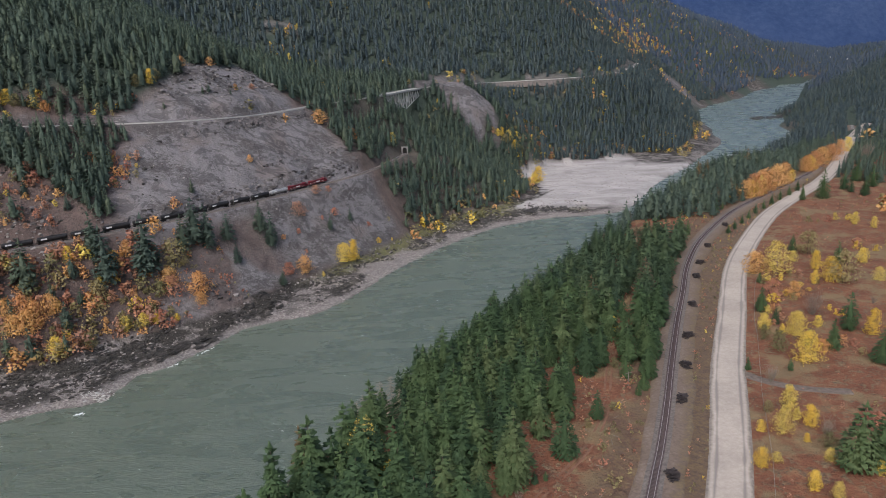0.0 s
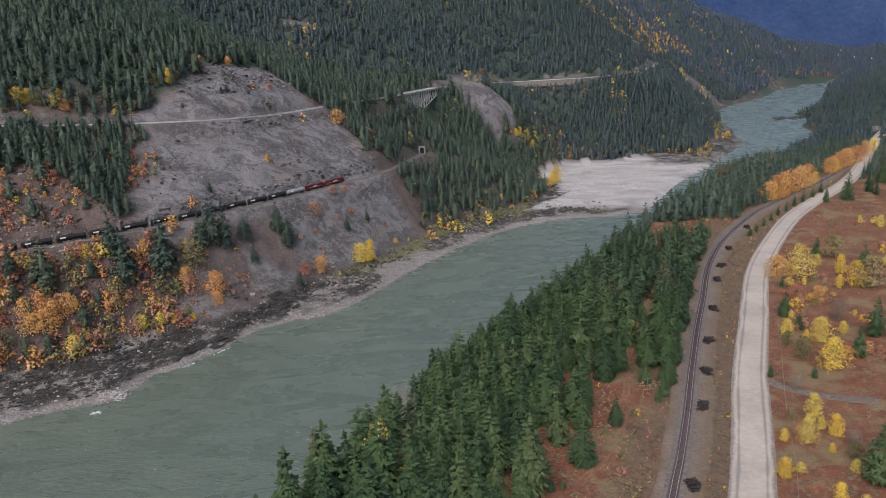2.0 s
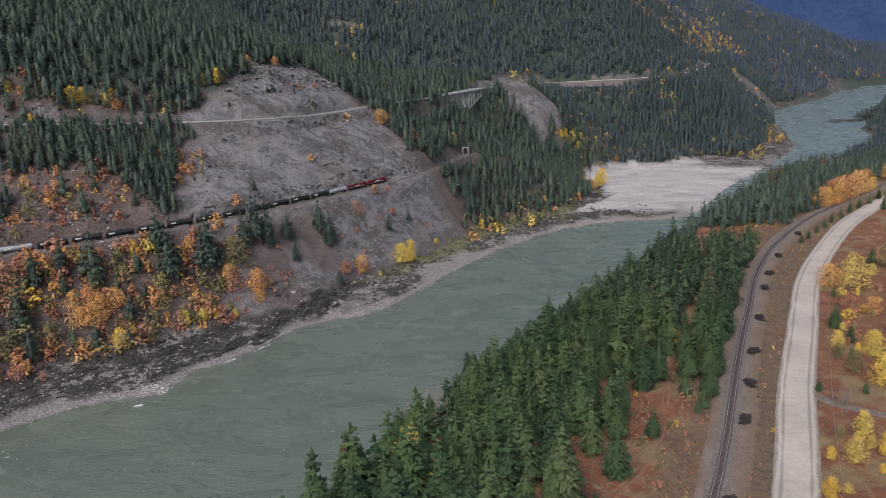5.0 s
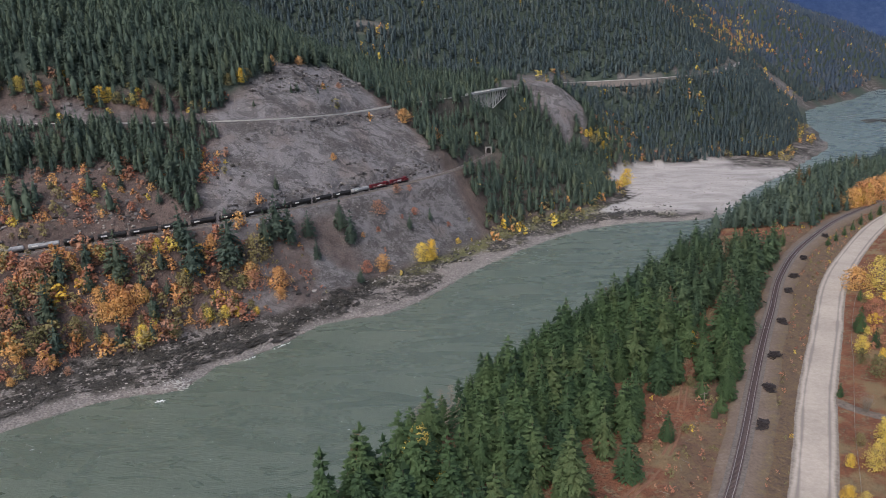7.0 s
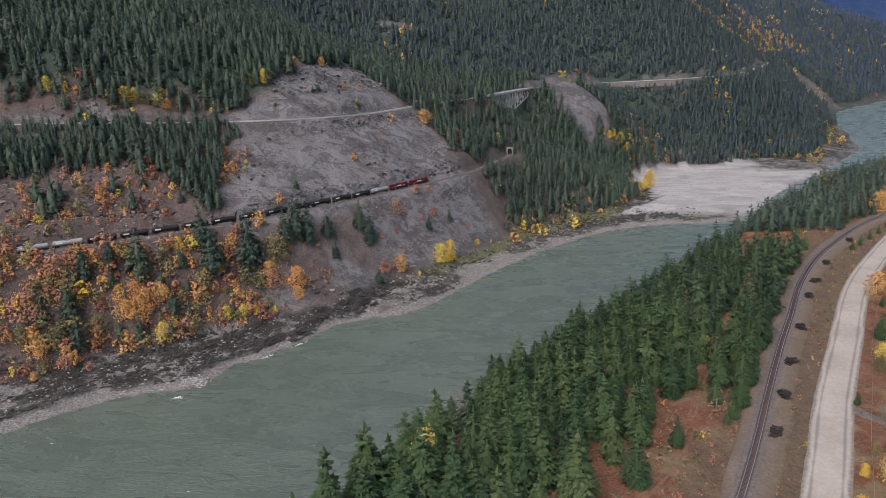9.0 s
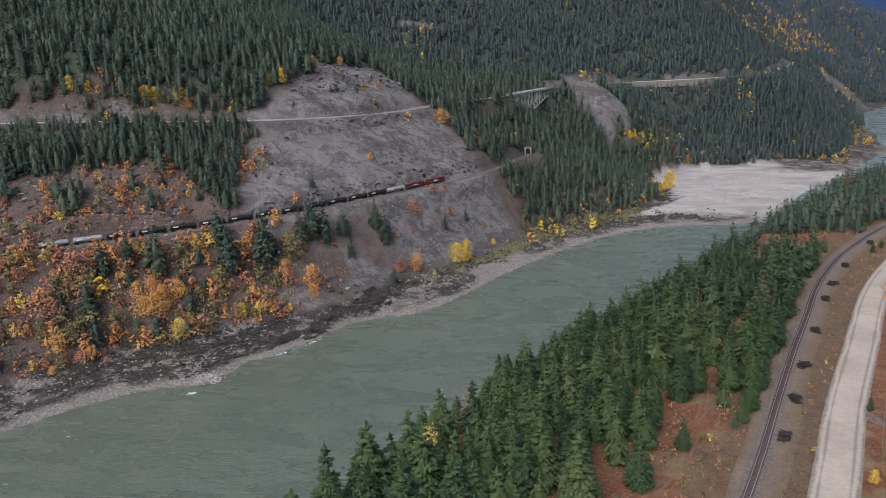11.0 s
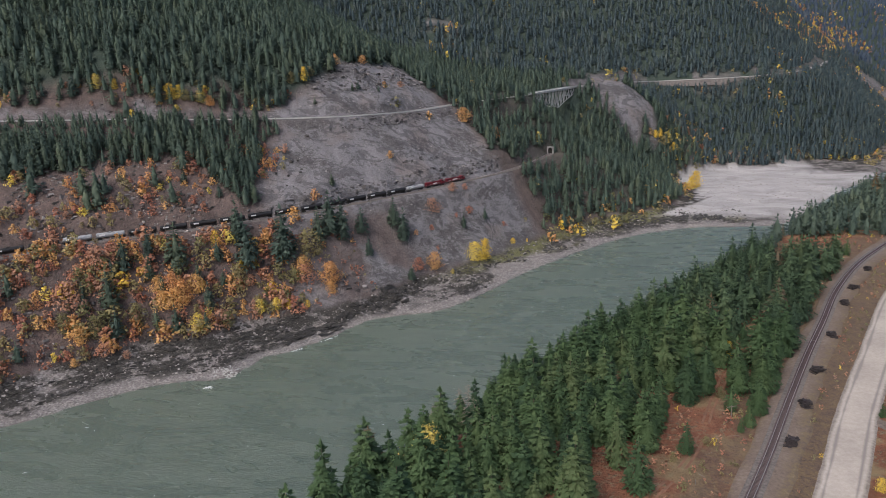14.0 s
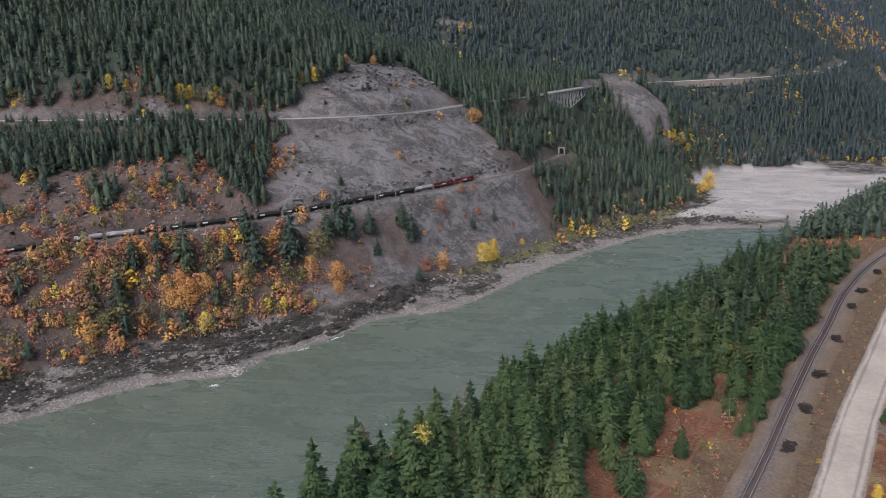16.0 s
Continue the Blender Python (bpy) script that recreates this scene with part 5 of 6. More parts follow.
# along the highway and at the wood's edge
edge_hw = (c["dl"] < -30) & (np.abs(c["hw"]) > 7) & (c["hw"] < 0) & (c["hw"] > -30) & (c["n2"] > -0.15) & (c["bare"] < 0.5)
thicket(p, edge_hw, rng, {"yellow": 0.055, "olive": 0.08, "orange": 0.03, "rust": 0.05}, 3, 8, "along the highway", 70)
p, rng = scatter(-260, 700, 600, 1350, 8.0, 32)
c = context(p)
wood_edge = (c["dl"] < -14) & (np.abs(c["hw"]) > 8) & (c["z"] > 3)
spots = wood_edge & (((c["z"] < 22) & (c["n1"] > -0.2)) | (c["n1"] + 0.4 * c["n2"] > 0.40) | ((np.abs(c["hw"]) < 30) & (c["n2"] > 0.22)))
spots &= c["fan"] < 0.15
thicket(p, spots, rng, {"yellow": 0.10, "orange": 0.07, "olive": 0.30}, 4, 9, "among the firs beyond the quarry", 80, SPARSE)
p, rng = scatter(250, 1700, 1350, 3600, 14.0, 33)
c = context(p)
spots = in_valley(c) & (c["dl"] < -14) & (c["z"] > 3) & (c["n1"] + 0.3 * c["n2"] > 0.30)
thicket(p, spots, rng, {"yellow": 0.12, "orange": 0.16, "olive": 0.22, "rust": 0.3}, 6, 11, "on the far slopes", 90, SPARSE)
scar = (c["dl"] < -14) & (np.abs(line_distance(p, FAR_MEADOW)[0]) < 34 + 0.05 * (c["y"] - 1560) + 90 * c["n1"]) & (c["y"] > 1500) & (c["y"] < 2250)
thicket(p, scar, rng, {"yellow": 0.36, "orange": 0.30, "rust": 0.2}, 6, 12, "on the bright clearing of the far hill", 100, SPARSE)
p, rng = scatter(60, 260, 930, 1130, 7.0, 36)
c = context(p)
creek = (c["dl"] < -20) & (c["hw"] > 9) & (c["z"] > 7) & (c["bare"] < 0.6) & (c["x"] < 205) & (c["z"] < 72) & (c["n1"] > -0.25)
thicket(p, creek, rng, {"yellow": 0.04, "orange": 0.035, "olive": 0.24, "rust": 0.26}, 3, 8, "along the creek beside the knoll", 105, SPARSE)
p, rng = scatter(280, 1250, 420, 1800, 12.0, 34)
c = context(p)
spots = in_valley(c) & (c["dr"] > 10) & (c["road"] > 9) & (np.abs(c["rail_n"]) > 8) & (c["n1"] + c["n2"] > 0.3)
thicket(p, spots, rng, {"yellow": 0.09, "orange": 0.09, "olive": 0.22, "rust": 0.1}, 6, 13, "on the wooded right bank", 110, SPARSE)
# dry brush on the near bench
p, rng = scatter(-60, 330, 90, 560, 3.4, 35)
c = context(p)
verge = (c["rail_n"] < -6) & (c["rail_n"] > -34) & (c["dr"] > 40) & (np.abs(c["track"]) > 2.5) & (c["n1"] + c["n2"] > -0.1)
thicket(p, verge, rng, {"rust": 0.50, "olive": 0.34, "yellow": 0.04}, 0.7, 2.3, "between the railway and the wood", 120, SPARSE)
field = (c["road"] > 8) & (c["n1"] + c["n2"] > 0.05)
thicket(p, field, rng, {"rust": 0.22, "olive": 0.08}, 0.5, 1.8, "in the dry field", 130, SPARSE)
tall = (c["road"] > 12) & (c["y"] > 215) & (c["y"] < 430) & (c["n1"] + 0.5 * c["n2"] > 0.08)
thicket(p + 1.3, tall, rng, {"yellow": 0.10, "olive": 0.07, "orange": 0.02, "rust": 0.08}, 1.8, 5.0, "in clumps over the dry field", 150)
strip_mid = (c["rail_n"] > 7.5) & (c["road"] < -6.0) & (c["n2"] > -0.2)
thicket(p, strip_mid, rng, {"olive": 0.36, "rust": 0.34, "yellow": 0.06}, 0.7, 1.7, "on the strip between railway and road", 140, SPARSE)


# ---- railway details ----
def frame_at(line, i):
    """Position, heading matrix on a line."""
    a, b = line[max(i - 1, 0)], line[min(i + 1, len(line) - 1)]
    d = Vector(b - a).normalized()
    x = Vector((d.y, -d.x, 0)).normalized()
    m = Matrix((x, d, x.cross(d))).transposed().to_4x4()
    return Matrix.Translation(Vector(line[i])) @ m


def resample(line, step):
    s = np.concatenate([[0], np.cumsum(np.linalg.norm(np.diff(line, axis=0), axis=1))])
    t = np.arange(0, s[-1], step)
    return np.column_stack([np.interp(t, s, line[:, k]) for k in range(3)])


# sleepers: the nearest as parts, the rest joined
ties = resample(rail_near[(rail_near[:, 1] > 110) & (rail_near[:, 1] < 640)], 0.62)
bm = box(bmesh.new(), (0, 0, 0.13), (2.6, 0.26, 0.16))
tie_mesh = bpy.data.meshes.new("sleeper")
bm.to_mesh(tie_mesh)
bm.free()
tie_mesh.materials.append(TIE_WOOD)
for i in range(1, min(300, len(ties) - 1)):
    ob = new("sleeper", tie_mesh)
    ob.parent = near_track
    ob.matrix_basis = frame_at(ties, i) @ pose(0, 0, 0, 0, 0, ((i * 37) % 11 - 5) * 0.25)
unit_v = np.array([v.co[:] for v in tie_mesh.vertices])
unit_f = np.array([t for p_ in tie_mesh.polygons for t in ((p_.vertices[0], p_.vertices[1], p_.vertices[2]), (p_.vertices[0], p_.vertices[2], p_.vertices[3]))])


def joined_ties(line, parent):
    vs, fs = [], []
    for k in range(1, len(line) - 1):
        m = np.array(frame_at(line, k))
        vs.append(unit_v @ m[:3, :3].T + m[:3, 3])
        fs.append(unit_f + len(unit_v) * (len(vs) - 1))
    ob = tagged(new("sleepers", fast_mesh("sleepers", np.vstack(vs), np.vstack(fs), TIE_WOOD)), "dark wooden sleepers", kind="stuff")
    ob.parent = parent


joined_ties(ties[300:], near_track)
joined_ties(resample(rail_far, 0.9), far_track)

# broad strip of worn gravel under the track and the piles
shoulder = new("track_shoulder", strip(below(rail_near[rail_near[:, 1] > 20]), [(-6.6, -1.0), (-4.8, -0.35), (-3, -0.12), (3, -0.10), (5.6, -0.22), (7.2, -0.38), (8.4, -0.95)], SHOULDER, "track_shoulder", True, 0.22))
tagged(shoulder, "worn brown gravel shoulder beside the railway", "gravel", kind="structure")

PILES = [(53.6, 165.2), (70.6, 206.8), (80.3, 231.4), (90.3, 257.6), (104.4, 291.9), (120.1, 330.3), (130.1, 352), (145.6, 382.8), (173.5, 427.4)]
PILE_WOOD = plain("old_sleeper_wood", (0.060, 0.050, 0.050), (0.022, 0.018, 0.019), 2.5, 0.9)
pile_mesh = tie_mesh.copy()
pile_mesh.materials.clear()
pile_mesh.materials.append(PILE_WOOD)
for n, (x, y) in enumerate(PILES):
    rng_p = random.Random(900 + n)
    pile = tagged(new("sleeper_pile"), "heap of old dark wooden sleepers on the gravel beside the railway", "woodpile", "sleeper piles along the railway")
    pile.matrix_basis = pose(x, y, 47.75, 0, 0, -22 + rng_p.uniform(-25, 25)) @ Matrix.Diagonal((1.05, 1.3, 1.3, 1))
    for k in range(40):
        layer = k // 9
        ob = new("sleeper", pile_mesh)
        ob.parent = pile
        ob.matrix_basis = Matrix.Translation((rng_p.uniform(-0.75, 0.75) * (1 - 0.15 * layer), (k % 9 - 4) * (0.50 - 0.08 * layer) + rng_p.uniform(-0.3, 0.3), 0.02 + layer * 0.27 + rng_p.uniform(0, 0.10))) \
            @ Matrix.Rotation(rng_p.choice((0.0, 0.0, 0.0, 0.7)) + rng_p.uniform(-0.3, 0.3), 4, "Z") @ Matrix.Rotation(rng_p.uniform(-0.2, 0.2), 4, "Y")

# side track that leaves the gravel road, and twin ruts of the dirt track
side = np.array([(98, 226, 47.05), (102, 219, 47.1), (108, 213.5, 47.25), (116, 210, 47.45), (126, 208, 47.6)])
side = smooth_line([(x, y, height_at(x, y) + 0.14) for x, y, z in side], 2)
tagged(new("side_road", strip(side, [(-2.2, -0.3), (-1.8, 0), (0, 0.05), (1.8, 0), (2.2, -0.3)], VERGE, "side_road")), "grey gravel side track leaving the road", "road", kind="structure")
RUT = plain("bare_red_soil", (0.25, 0.135, 0.085), (0.16, 0.082, 0.052), 0.5, 0.95, bump=0.5)
for o in (-0.85, 0.85):
    line = smooth_line([(x + o, y - 0.3 * o, height_at(x + o, y - 0.3 * o) + 0.06) for x, y, z in dirt_track[::3]], 2)
    tagged(new("dirt_track", strip(line, [(-0.45, -0.15), (-0.3, 0), (0.3, 0), (0.45, -0.15)], RUT, "dirt_track")), "worn rut of a reddish dirt track", "track", kind="structure")


# ---- train on the far bank ----
def tank_profile(bm, length, radius, z, segments=20):
    """A lying cylinder with domed ends along y."""
    rings = []
    for f, r in ((-0.5, 0.0), (-0.497, 0.35), (-0.488, 0.68), (-0.472, 0.90), (-0.45, 1.0), (0.0, 1.0), (0.45, 1.0), (0.472, 0.90), (0.488, 0.68), (0.497, 0.35), (0.5, 0.0)):
        if r == 0:
            rings.append([bm.verts.new((0, f * length, z))])
        else:
            rings.append([bm.verts.new((radius * r * math.cos(2 * math.pi * k / segments), f * length, z + radius * r * math.sin(2 * math.pi * k / segments))) for k in range(segments)])
    for a, b in zip(rings[:-1], rings[1:]):
        for k in range(segments):
            j = (k + 1) % segments
            if len(a) == 1:
                bm.faces.new((a[0], b[k], b[j]))
            elif len(b) == 1:
                bm.faces.new((a[k], b[0], a[j]))
            else:
                bm.faces.new((a[k], b[k], b[j], a[j]))
    bmesh.ops.recalc_face_normals(bm, faces=bm.faces)
    return bm


def bogie(parent, y, wheels=2):
    top = part("bogie", box(box(bmesh.new(), (-1.05, y, 0.62), (0.18, 0.95 * wheels + 0.5, 0.35), bevel=0.05), (1.05, y, 0.62), (0.18, 0.95 * wheels + 0.5, 0.35), bevel=0.05), IRON, parent)
    for k in range(wheels):
        yy = y + (k - (wheels - 1) / 2) * 1.75
        bm = rod(bmesh.new(), (-0.85, yy, 0.46), (-0.70, yy, 0.46), 0.46, sides=14)
        rod(bm, (0.70, yy, 0.46), (0.85, yy, 0.46), 0.46, sides=14)
        rod(bm, (-0.8, yy, 0.46), (0.8, yy, 0.46), 0.09)
        part("wheelset", bm, IRON, top)


def tank_car(paint, label):
    car = tagged(new("tank_car"), label, "railway car", "tank cars of the train")
    body = part("tank", tank_profile(bmesh.new(), 16.2, 1.5, 2.75), paint, car)
    bm = box(bmesh.new(), (0, 0, 4.32), (0.9, 1.5, 0.28), bevel=0.08)
    rod(bm, (0, 0, 4.3), (0, 0, 4.62), 0.42, sides=12)
    part("hatch", bm, paint, body)
    bm = box(bmesh.new(), (0, 0, 4.24), (2.0, 2.6, 0.05))
    for sx in (-1, 1):
        rod(bm, (sx * 0.98, -1.25, 4.95), (sx * 0.98, 1.25, 4.95), 0.03, sides=5)
        for yy in (-1.25, 0, 1.25):
            rod(bm, (sx * 0.98, yy, 4.24), (sx * 0.98, yy, 4.95), 0.03, sides=5)
    part("platform", bm, IRON, car)
    for sx in (-1, 1):
        part("placard", box(bmesh.new(), (sx * 1.50, -4.6, 2.95), (0.05, 3.2, 0.85), bevel=0.01), WHITE_PAINT, body, "white lettering panel")
    bm = box(bmesh.new(), (0, 0, 1.05), (0.7, 17.2, 0.4), bevel=0.05)
    for yy in (-7.4, 7.4):
        box(bm, (0, yy, 1.2), (2.9, 1.7, 0.12), bevel=0.03)
        box(bm, (0, yy * 0.94, 1.6), (1.8, 0.5, 0.8), bevel=0.06)
    part("underframe", bm, IRON, car)
    for yy in (-6.3, 6.3):
        bogie(car, yy)
    return car


def locomotive():
    loco = tagged(new("locomotive"), "red diesel locomotive with white stripes and black underframe", "locomotive", "locomotives of the train")
    part("underframe", box(box(bmesh.new(), (0, 0, 1.35), (3.0, 21.6, 0.35), bevel=0.06), (0, 0, 0.85), (2.5, 6.0, 0.8), bevel=0.2), IRON, loco)
    hood = part("hood", box(bmesh.new(), (0, -2.2, 2.85), (1.9, 15.6, 2.6), bevel=0.22), RED_PAINT, loco)
    for sx in (-1, 1):
        part("stripe", box(bmesh.new(), (sx * 0.955, -0.5, 2.7), (0.02, 4.4, 0.8), bevel=0.005), WHITE_PAINT, hood, "white lettering bar")
    part("radiator", box(bmesh.new(), (0, -8.0, 4.05), (2.7, 3.4, 0.6), bevel=0.15), RED_PAINT, hood)
    bm = bmesh.new()
    for yy in (-3.2, -1.4, 0.4):
        rod(bm, (0, yy, 4.13), (0, yy, 4.33), 0.7, sides=14)
    part("roof_fan", bm, IRON, hood)
    cab = part("cab", box(bmesh.new(), (0, 7.0, 3.0), (2.95, 2.7, 3.0), bevel=0.2), RED_PAINT, loco)
    bm = box(bmesh.new(), (0, 8.36, 3.75), (2.3, 0.06, 0.7), bevel=0.02)
    for sx in (-1, 1):
        box(bm, (sx * 1.48, 7.0, 3.75), (0.05, 1.7, 0.7), bevel=0.02)
    part("window", bm, IRON, cab, "dark cab windows")
    part("nose", box(bmesh.new(), (0, 9.3, 2.35), (2.0, 2.2, 1.8), bevel=0.25), RED_PAINT, loco)
    bm = bmesh.new()
    for sx in (-1, 1):
        rod(bm, (sx * 1.42, -10.0, 2.55), (sx * 1.42, 5.4, 2.55), 0.04, sides=5)
        for k in range(10):
            rod(bm, (sx * 1.42, -10 + k * 1.7, 1.5), (sx * 1.42, -10 + k * 1.7, 2.55), 0.03, sides=5)
    part("handrail", bm, WHITE_PAINT, loco)
    for yy in (-7.0, 7.0):
        bogie(loco, yy, 3)
    return loco


train_line = resample(rail_far, 0.5)
front = int(np.argmin(np.hypot(train_line[:, 0] + 92, train_line[:, 1] - 575)))
black_car = tank_car(BLACK_PAINT, "black railway tank car with a white panel on its side")
grey_car = tank_car(GREY_PAINT, "grey railway tank car in the train across the river")
engine = locomotive()


def on_rail(index):
    return frame_at(train_line, index) @ Matrix.Translation((0, 0, 0.36))


spot = front - 22
engine.matrix_basis = on_rail(spot)
spot -= 45
copy_thing(engine, on_rail(spot))
spot -= 41
grey_car.matrix_basis = on_rail(spot)
first_black = True
for k in range(34):
    spot -= 36
    if spot < 4:
        break
    if first_black:
        black_car.matrix_basis = on_rail(spot)
        first_black = False
    else:
        copy_thing(grey_car if k in (11, 12, 24) else black_car, on_rail(spot))


# ---- highway bridge over the creek ----
A, B = Vector((-59, 770, 118)), Vector((-17, 905, 118))
bridge = tagged(new("highway_bridge"), "grey steel deck truss highway bridge with a pale concrete deck", "bridge")
along_b = (B - A).normalized()
bridge.matrix_basis = Matrix.Translation(A) @ Matrix((Vector((along_b.y, -along_b.x, 0)), along_b, Vector((0, 0, 1)))).transposed().to_4x4()
span = (B - A).length
part("deck", box(bmesh.new(), (0, span / 2, 0), (11.4, span + 8, 0.9), bevel=0.05), CONCRETE, bridge)
for sx in (-1, 1):
    part("parapet", box(bmesh.new(), (sx * 5.55, span / 2, 0.85), (0.3, span + 8, 0.8), bevel=0.04), CONCRETE, bridge)
panels = 16


def truss_depth(f):
    return 3.5 + 16.0 * max(0.0, 1 - abs(f - 0.56) / 0.52) ** 1.15


for sx in (-4.2, 4.2):
    part("top_chord", box(bmesh.new(), (sx, span / 2, -0.85), (0.55, span, 0.7), bevel=0.03), GIRDER, bridge)
    for k in range(panels):
        f0, f1 = k / panels, (k + 1) / panels
        d0, d1 = truss_depth(f0), truss_depth(f1)
        part("bottom_chord", rod(bmesh.new(), (sx, f0 * span, -d0), (sx, f1 * span, -d1), 0.42, sides=6), GIRDER, bridge)
        part("upright", rod(bmesh.new(), (sx, f0 * span, -0.8), (sx, f0 * span, -d0), 0.36, sides=6), GIRDER, bridge)
        a, b = ((f0, -0.8), (f1, -d1)) if f0 < 0.56 else ((f0, -d0), (f1, -0.8))
        part("diagonal", rod(bmesh.new(), (sx, a[0] * span, a[1]), (sx, b[0] * span, b[1]), 0.30, sides=6), GIRDER, bridge)
for k in range(0, panels + 1, 2):
    f = k / panels
    part("cross_brace", rod(bmesh.new(), (-4.2, f * span, -truss_depth(f)), (4.2, f * span, -truss_depth(f)), 0.25, sides=6), GIRDER, bridge)
for yy in (-1.5, span + 1.5):
    part("abutment", box(bmesh.new(), (0, yy, -5), (10.5, 4.0, 10), bevel=0.15), CONCRETE, bridge)

# roadside barrier of the highway
for a, b, o in ((0, HIGHWAY_PARTS[0][1], 5.9), (HIGHWAY_PARTS[1][0], HIGHWAY_PARTS[1][0] + 60, 5.9)):
    tagged(new("roadside_barrier", strip(highway[a:b], [(o - 0.22, -0.2), (o - 0.12, 0.75), (o + 0.12, 0.75), (o + 0.22, -0.2)], CONCRETE, "roadside_barrier")),
           "low pale concrete barrier along the highway edge", "barrier", kind="structure")

# tunnel portal at the end of the railway bench
portal = tagged(new("tunnel_portal"), "stained concrete railway tunnel portal with a dark mouth", "tunnel")
end = frame_at(rail_far, len(rail_far) - 1)
portal.matrix_basis = end @ Matrix.Diagonal((0.85, 0.85, 0.85, 1))
bm = bmesh.new()
outer = [(-4.0, -1), (-4.0, 8.0), (4.0, 8.0), (4.0, -1)]
inner = [(-2.7, -1), (-2.7, 4.2)] + [(-2.7 * math.cos(a), 4.2 + 2.7 * math.sin(a)) for a in np.linspace(0.3, 2.84, 9)] + [(2.7, 4.2), (2.7, -1)]
for y0, y1 in ((-1.0, 0.6),):
    loop = outer[:2] + outer[2:] + inner[::-1]
    va, vb = [bm.verts.new((x, y0, z)) for x, z in loop], [bm.verts.new((x, y1, z)) for x, z in loop]
    bm.faces.new(va)
    bm.faces.new(vb[::-1])
    for k in range(len(loop)):
        j = (k + 1) % len(loop)
        bm.faces.new((va[k], vb[k], vb[j], va[j]))
bmesh.ops.recalc_face_normals(bm, faces=bm.faces)
part("wall", bm, plain("stained_concrete", (0.36, 0.345, 0.33), (0.20, 0.19, 0.182), 0.6, 0.9), portal)
# Solid black block behind the mouth, standing for the shade inside.
part("dark_bore_block", box(bmesh.new(), (0, 6.2, 3.0), (5.6, 11.0, 8.2)), IRON, portal, "dark block in place of the tunnel's shaded inside")


# ---- rocks ----
def rock_mesh(seed, material, flat=0.55, cuts=4):
    bm = bmesh.new()
    bmesh.ops.create_icosphere(bm, subdivisions=cuts, radius=1.0)
    for v in bm.verts:
        if cuts > 2:
            v.co *= 1 + 0.16 * noise.noise(v.co * 6.5 + Vector((seed, seed, 0))) + 0.08 * noise.noise(v.co * 14 + Vector((0, seed, seed)))
        n1 = noise.noise(v.co * 1.1 + Vector((seed * 3.7, 0, 0)))
        n2 = noise.noise(v.co * 2.8 + Vector((0, seed * 1.9, 0)))
        steps = round((v.co.z + 0.3 * n1) * 4) / 4
        v.co = v.co * (1 + 0.45 * n1 + 0.2 * n2)
        v.co.z = (0.85 * v.co.z + 0.15 * steps) * flat
    me = bpy.data.meshes.new("rock")
    bm.to_mesh(me)
    bm.free()
    me.materials.append(material)
    return me


def slabs(name, xy, size, heading, sway, tilt, flat, material, seed):
    """Angular broken slabs lying on the ground, long side along the heading, as one mesh."""
    rng = np.random.default_rng(seed)
    n = len(xy)
    unit = np.array([(-0.5, -0.22, -0.3), (0.5, -0.2, -0.3), (0.5, 0.22, -0.3), (-0.5, 0.2, -0.3), (-0.42, -0.12, 0.22), (0.40, -0.14, 0.2), (0.44, 0.12, 0.2), (-0.38, 0.14, 0.24)])
    faces = np.array([(0, 1, 5), (0, 5, 4), (1, 2, 6), (1, 6, 5), (2, 3, 7), (2, 7, 6), (3, 0, 4), (3, 4, 7), (4, 5, 6), (4, 6, 7)])
    v = unit[None] * (1 + rng.uniform(-0.3, 0.3, (n, 8, 3))) * np.stack([size, size * rng.uniform(0.6, 1.5, n), size * flat * rng.uniform(0.6, 1.4, n)], -1)[:, None, :]
    t = rng.normal(0, tilt, n)[:, None]
    v = np.stack([v[..., 0], v[..., 1] * np.cos(t) - v[..., 2] * np.sin(t), v[..., 1] * np.sin(t) + v[..., 2] * np.cos(t)], -1)
    a = (np.asarray(heading) + rng.normal(0, sway, n))[:, None]
    v = np.stack([v[..., 0] * np.cos(a) - v[..., 1] * np.sin(a), v[..., 0] * np.sin(a) + v[..., 1] * np.cos(a), v[..., 2]], -1)
    base = np.column_stack([xy, np.maximum(lookup(gz2, xy[:, 0], xy[:, 1]), -0.2) + 0.10 * size])
    return fast_mesh(name, (v + base[:, None]).reshape(-1, 3), (faces[None] + 8 * np.arange(n)[:, None, None]).reshape(-1, 3), material, np.repeat(rng.random(n), 8))


def heading_of(xy, line):
    """Direction of the nearest stretch of a line at each spot."""
    d = np.gradient(line[:, :2], axis=0)
    near = np.argmin(((xy[:, None] - line[None, :, :2]) ** 2).sum(-1), axis=1)
    return np.arctan2(d[near, 1], d[near, 0])


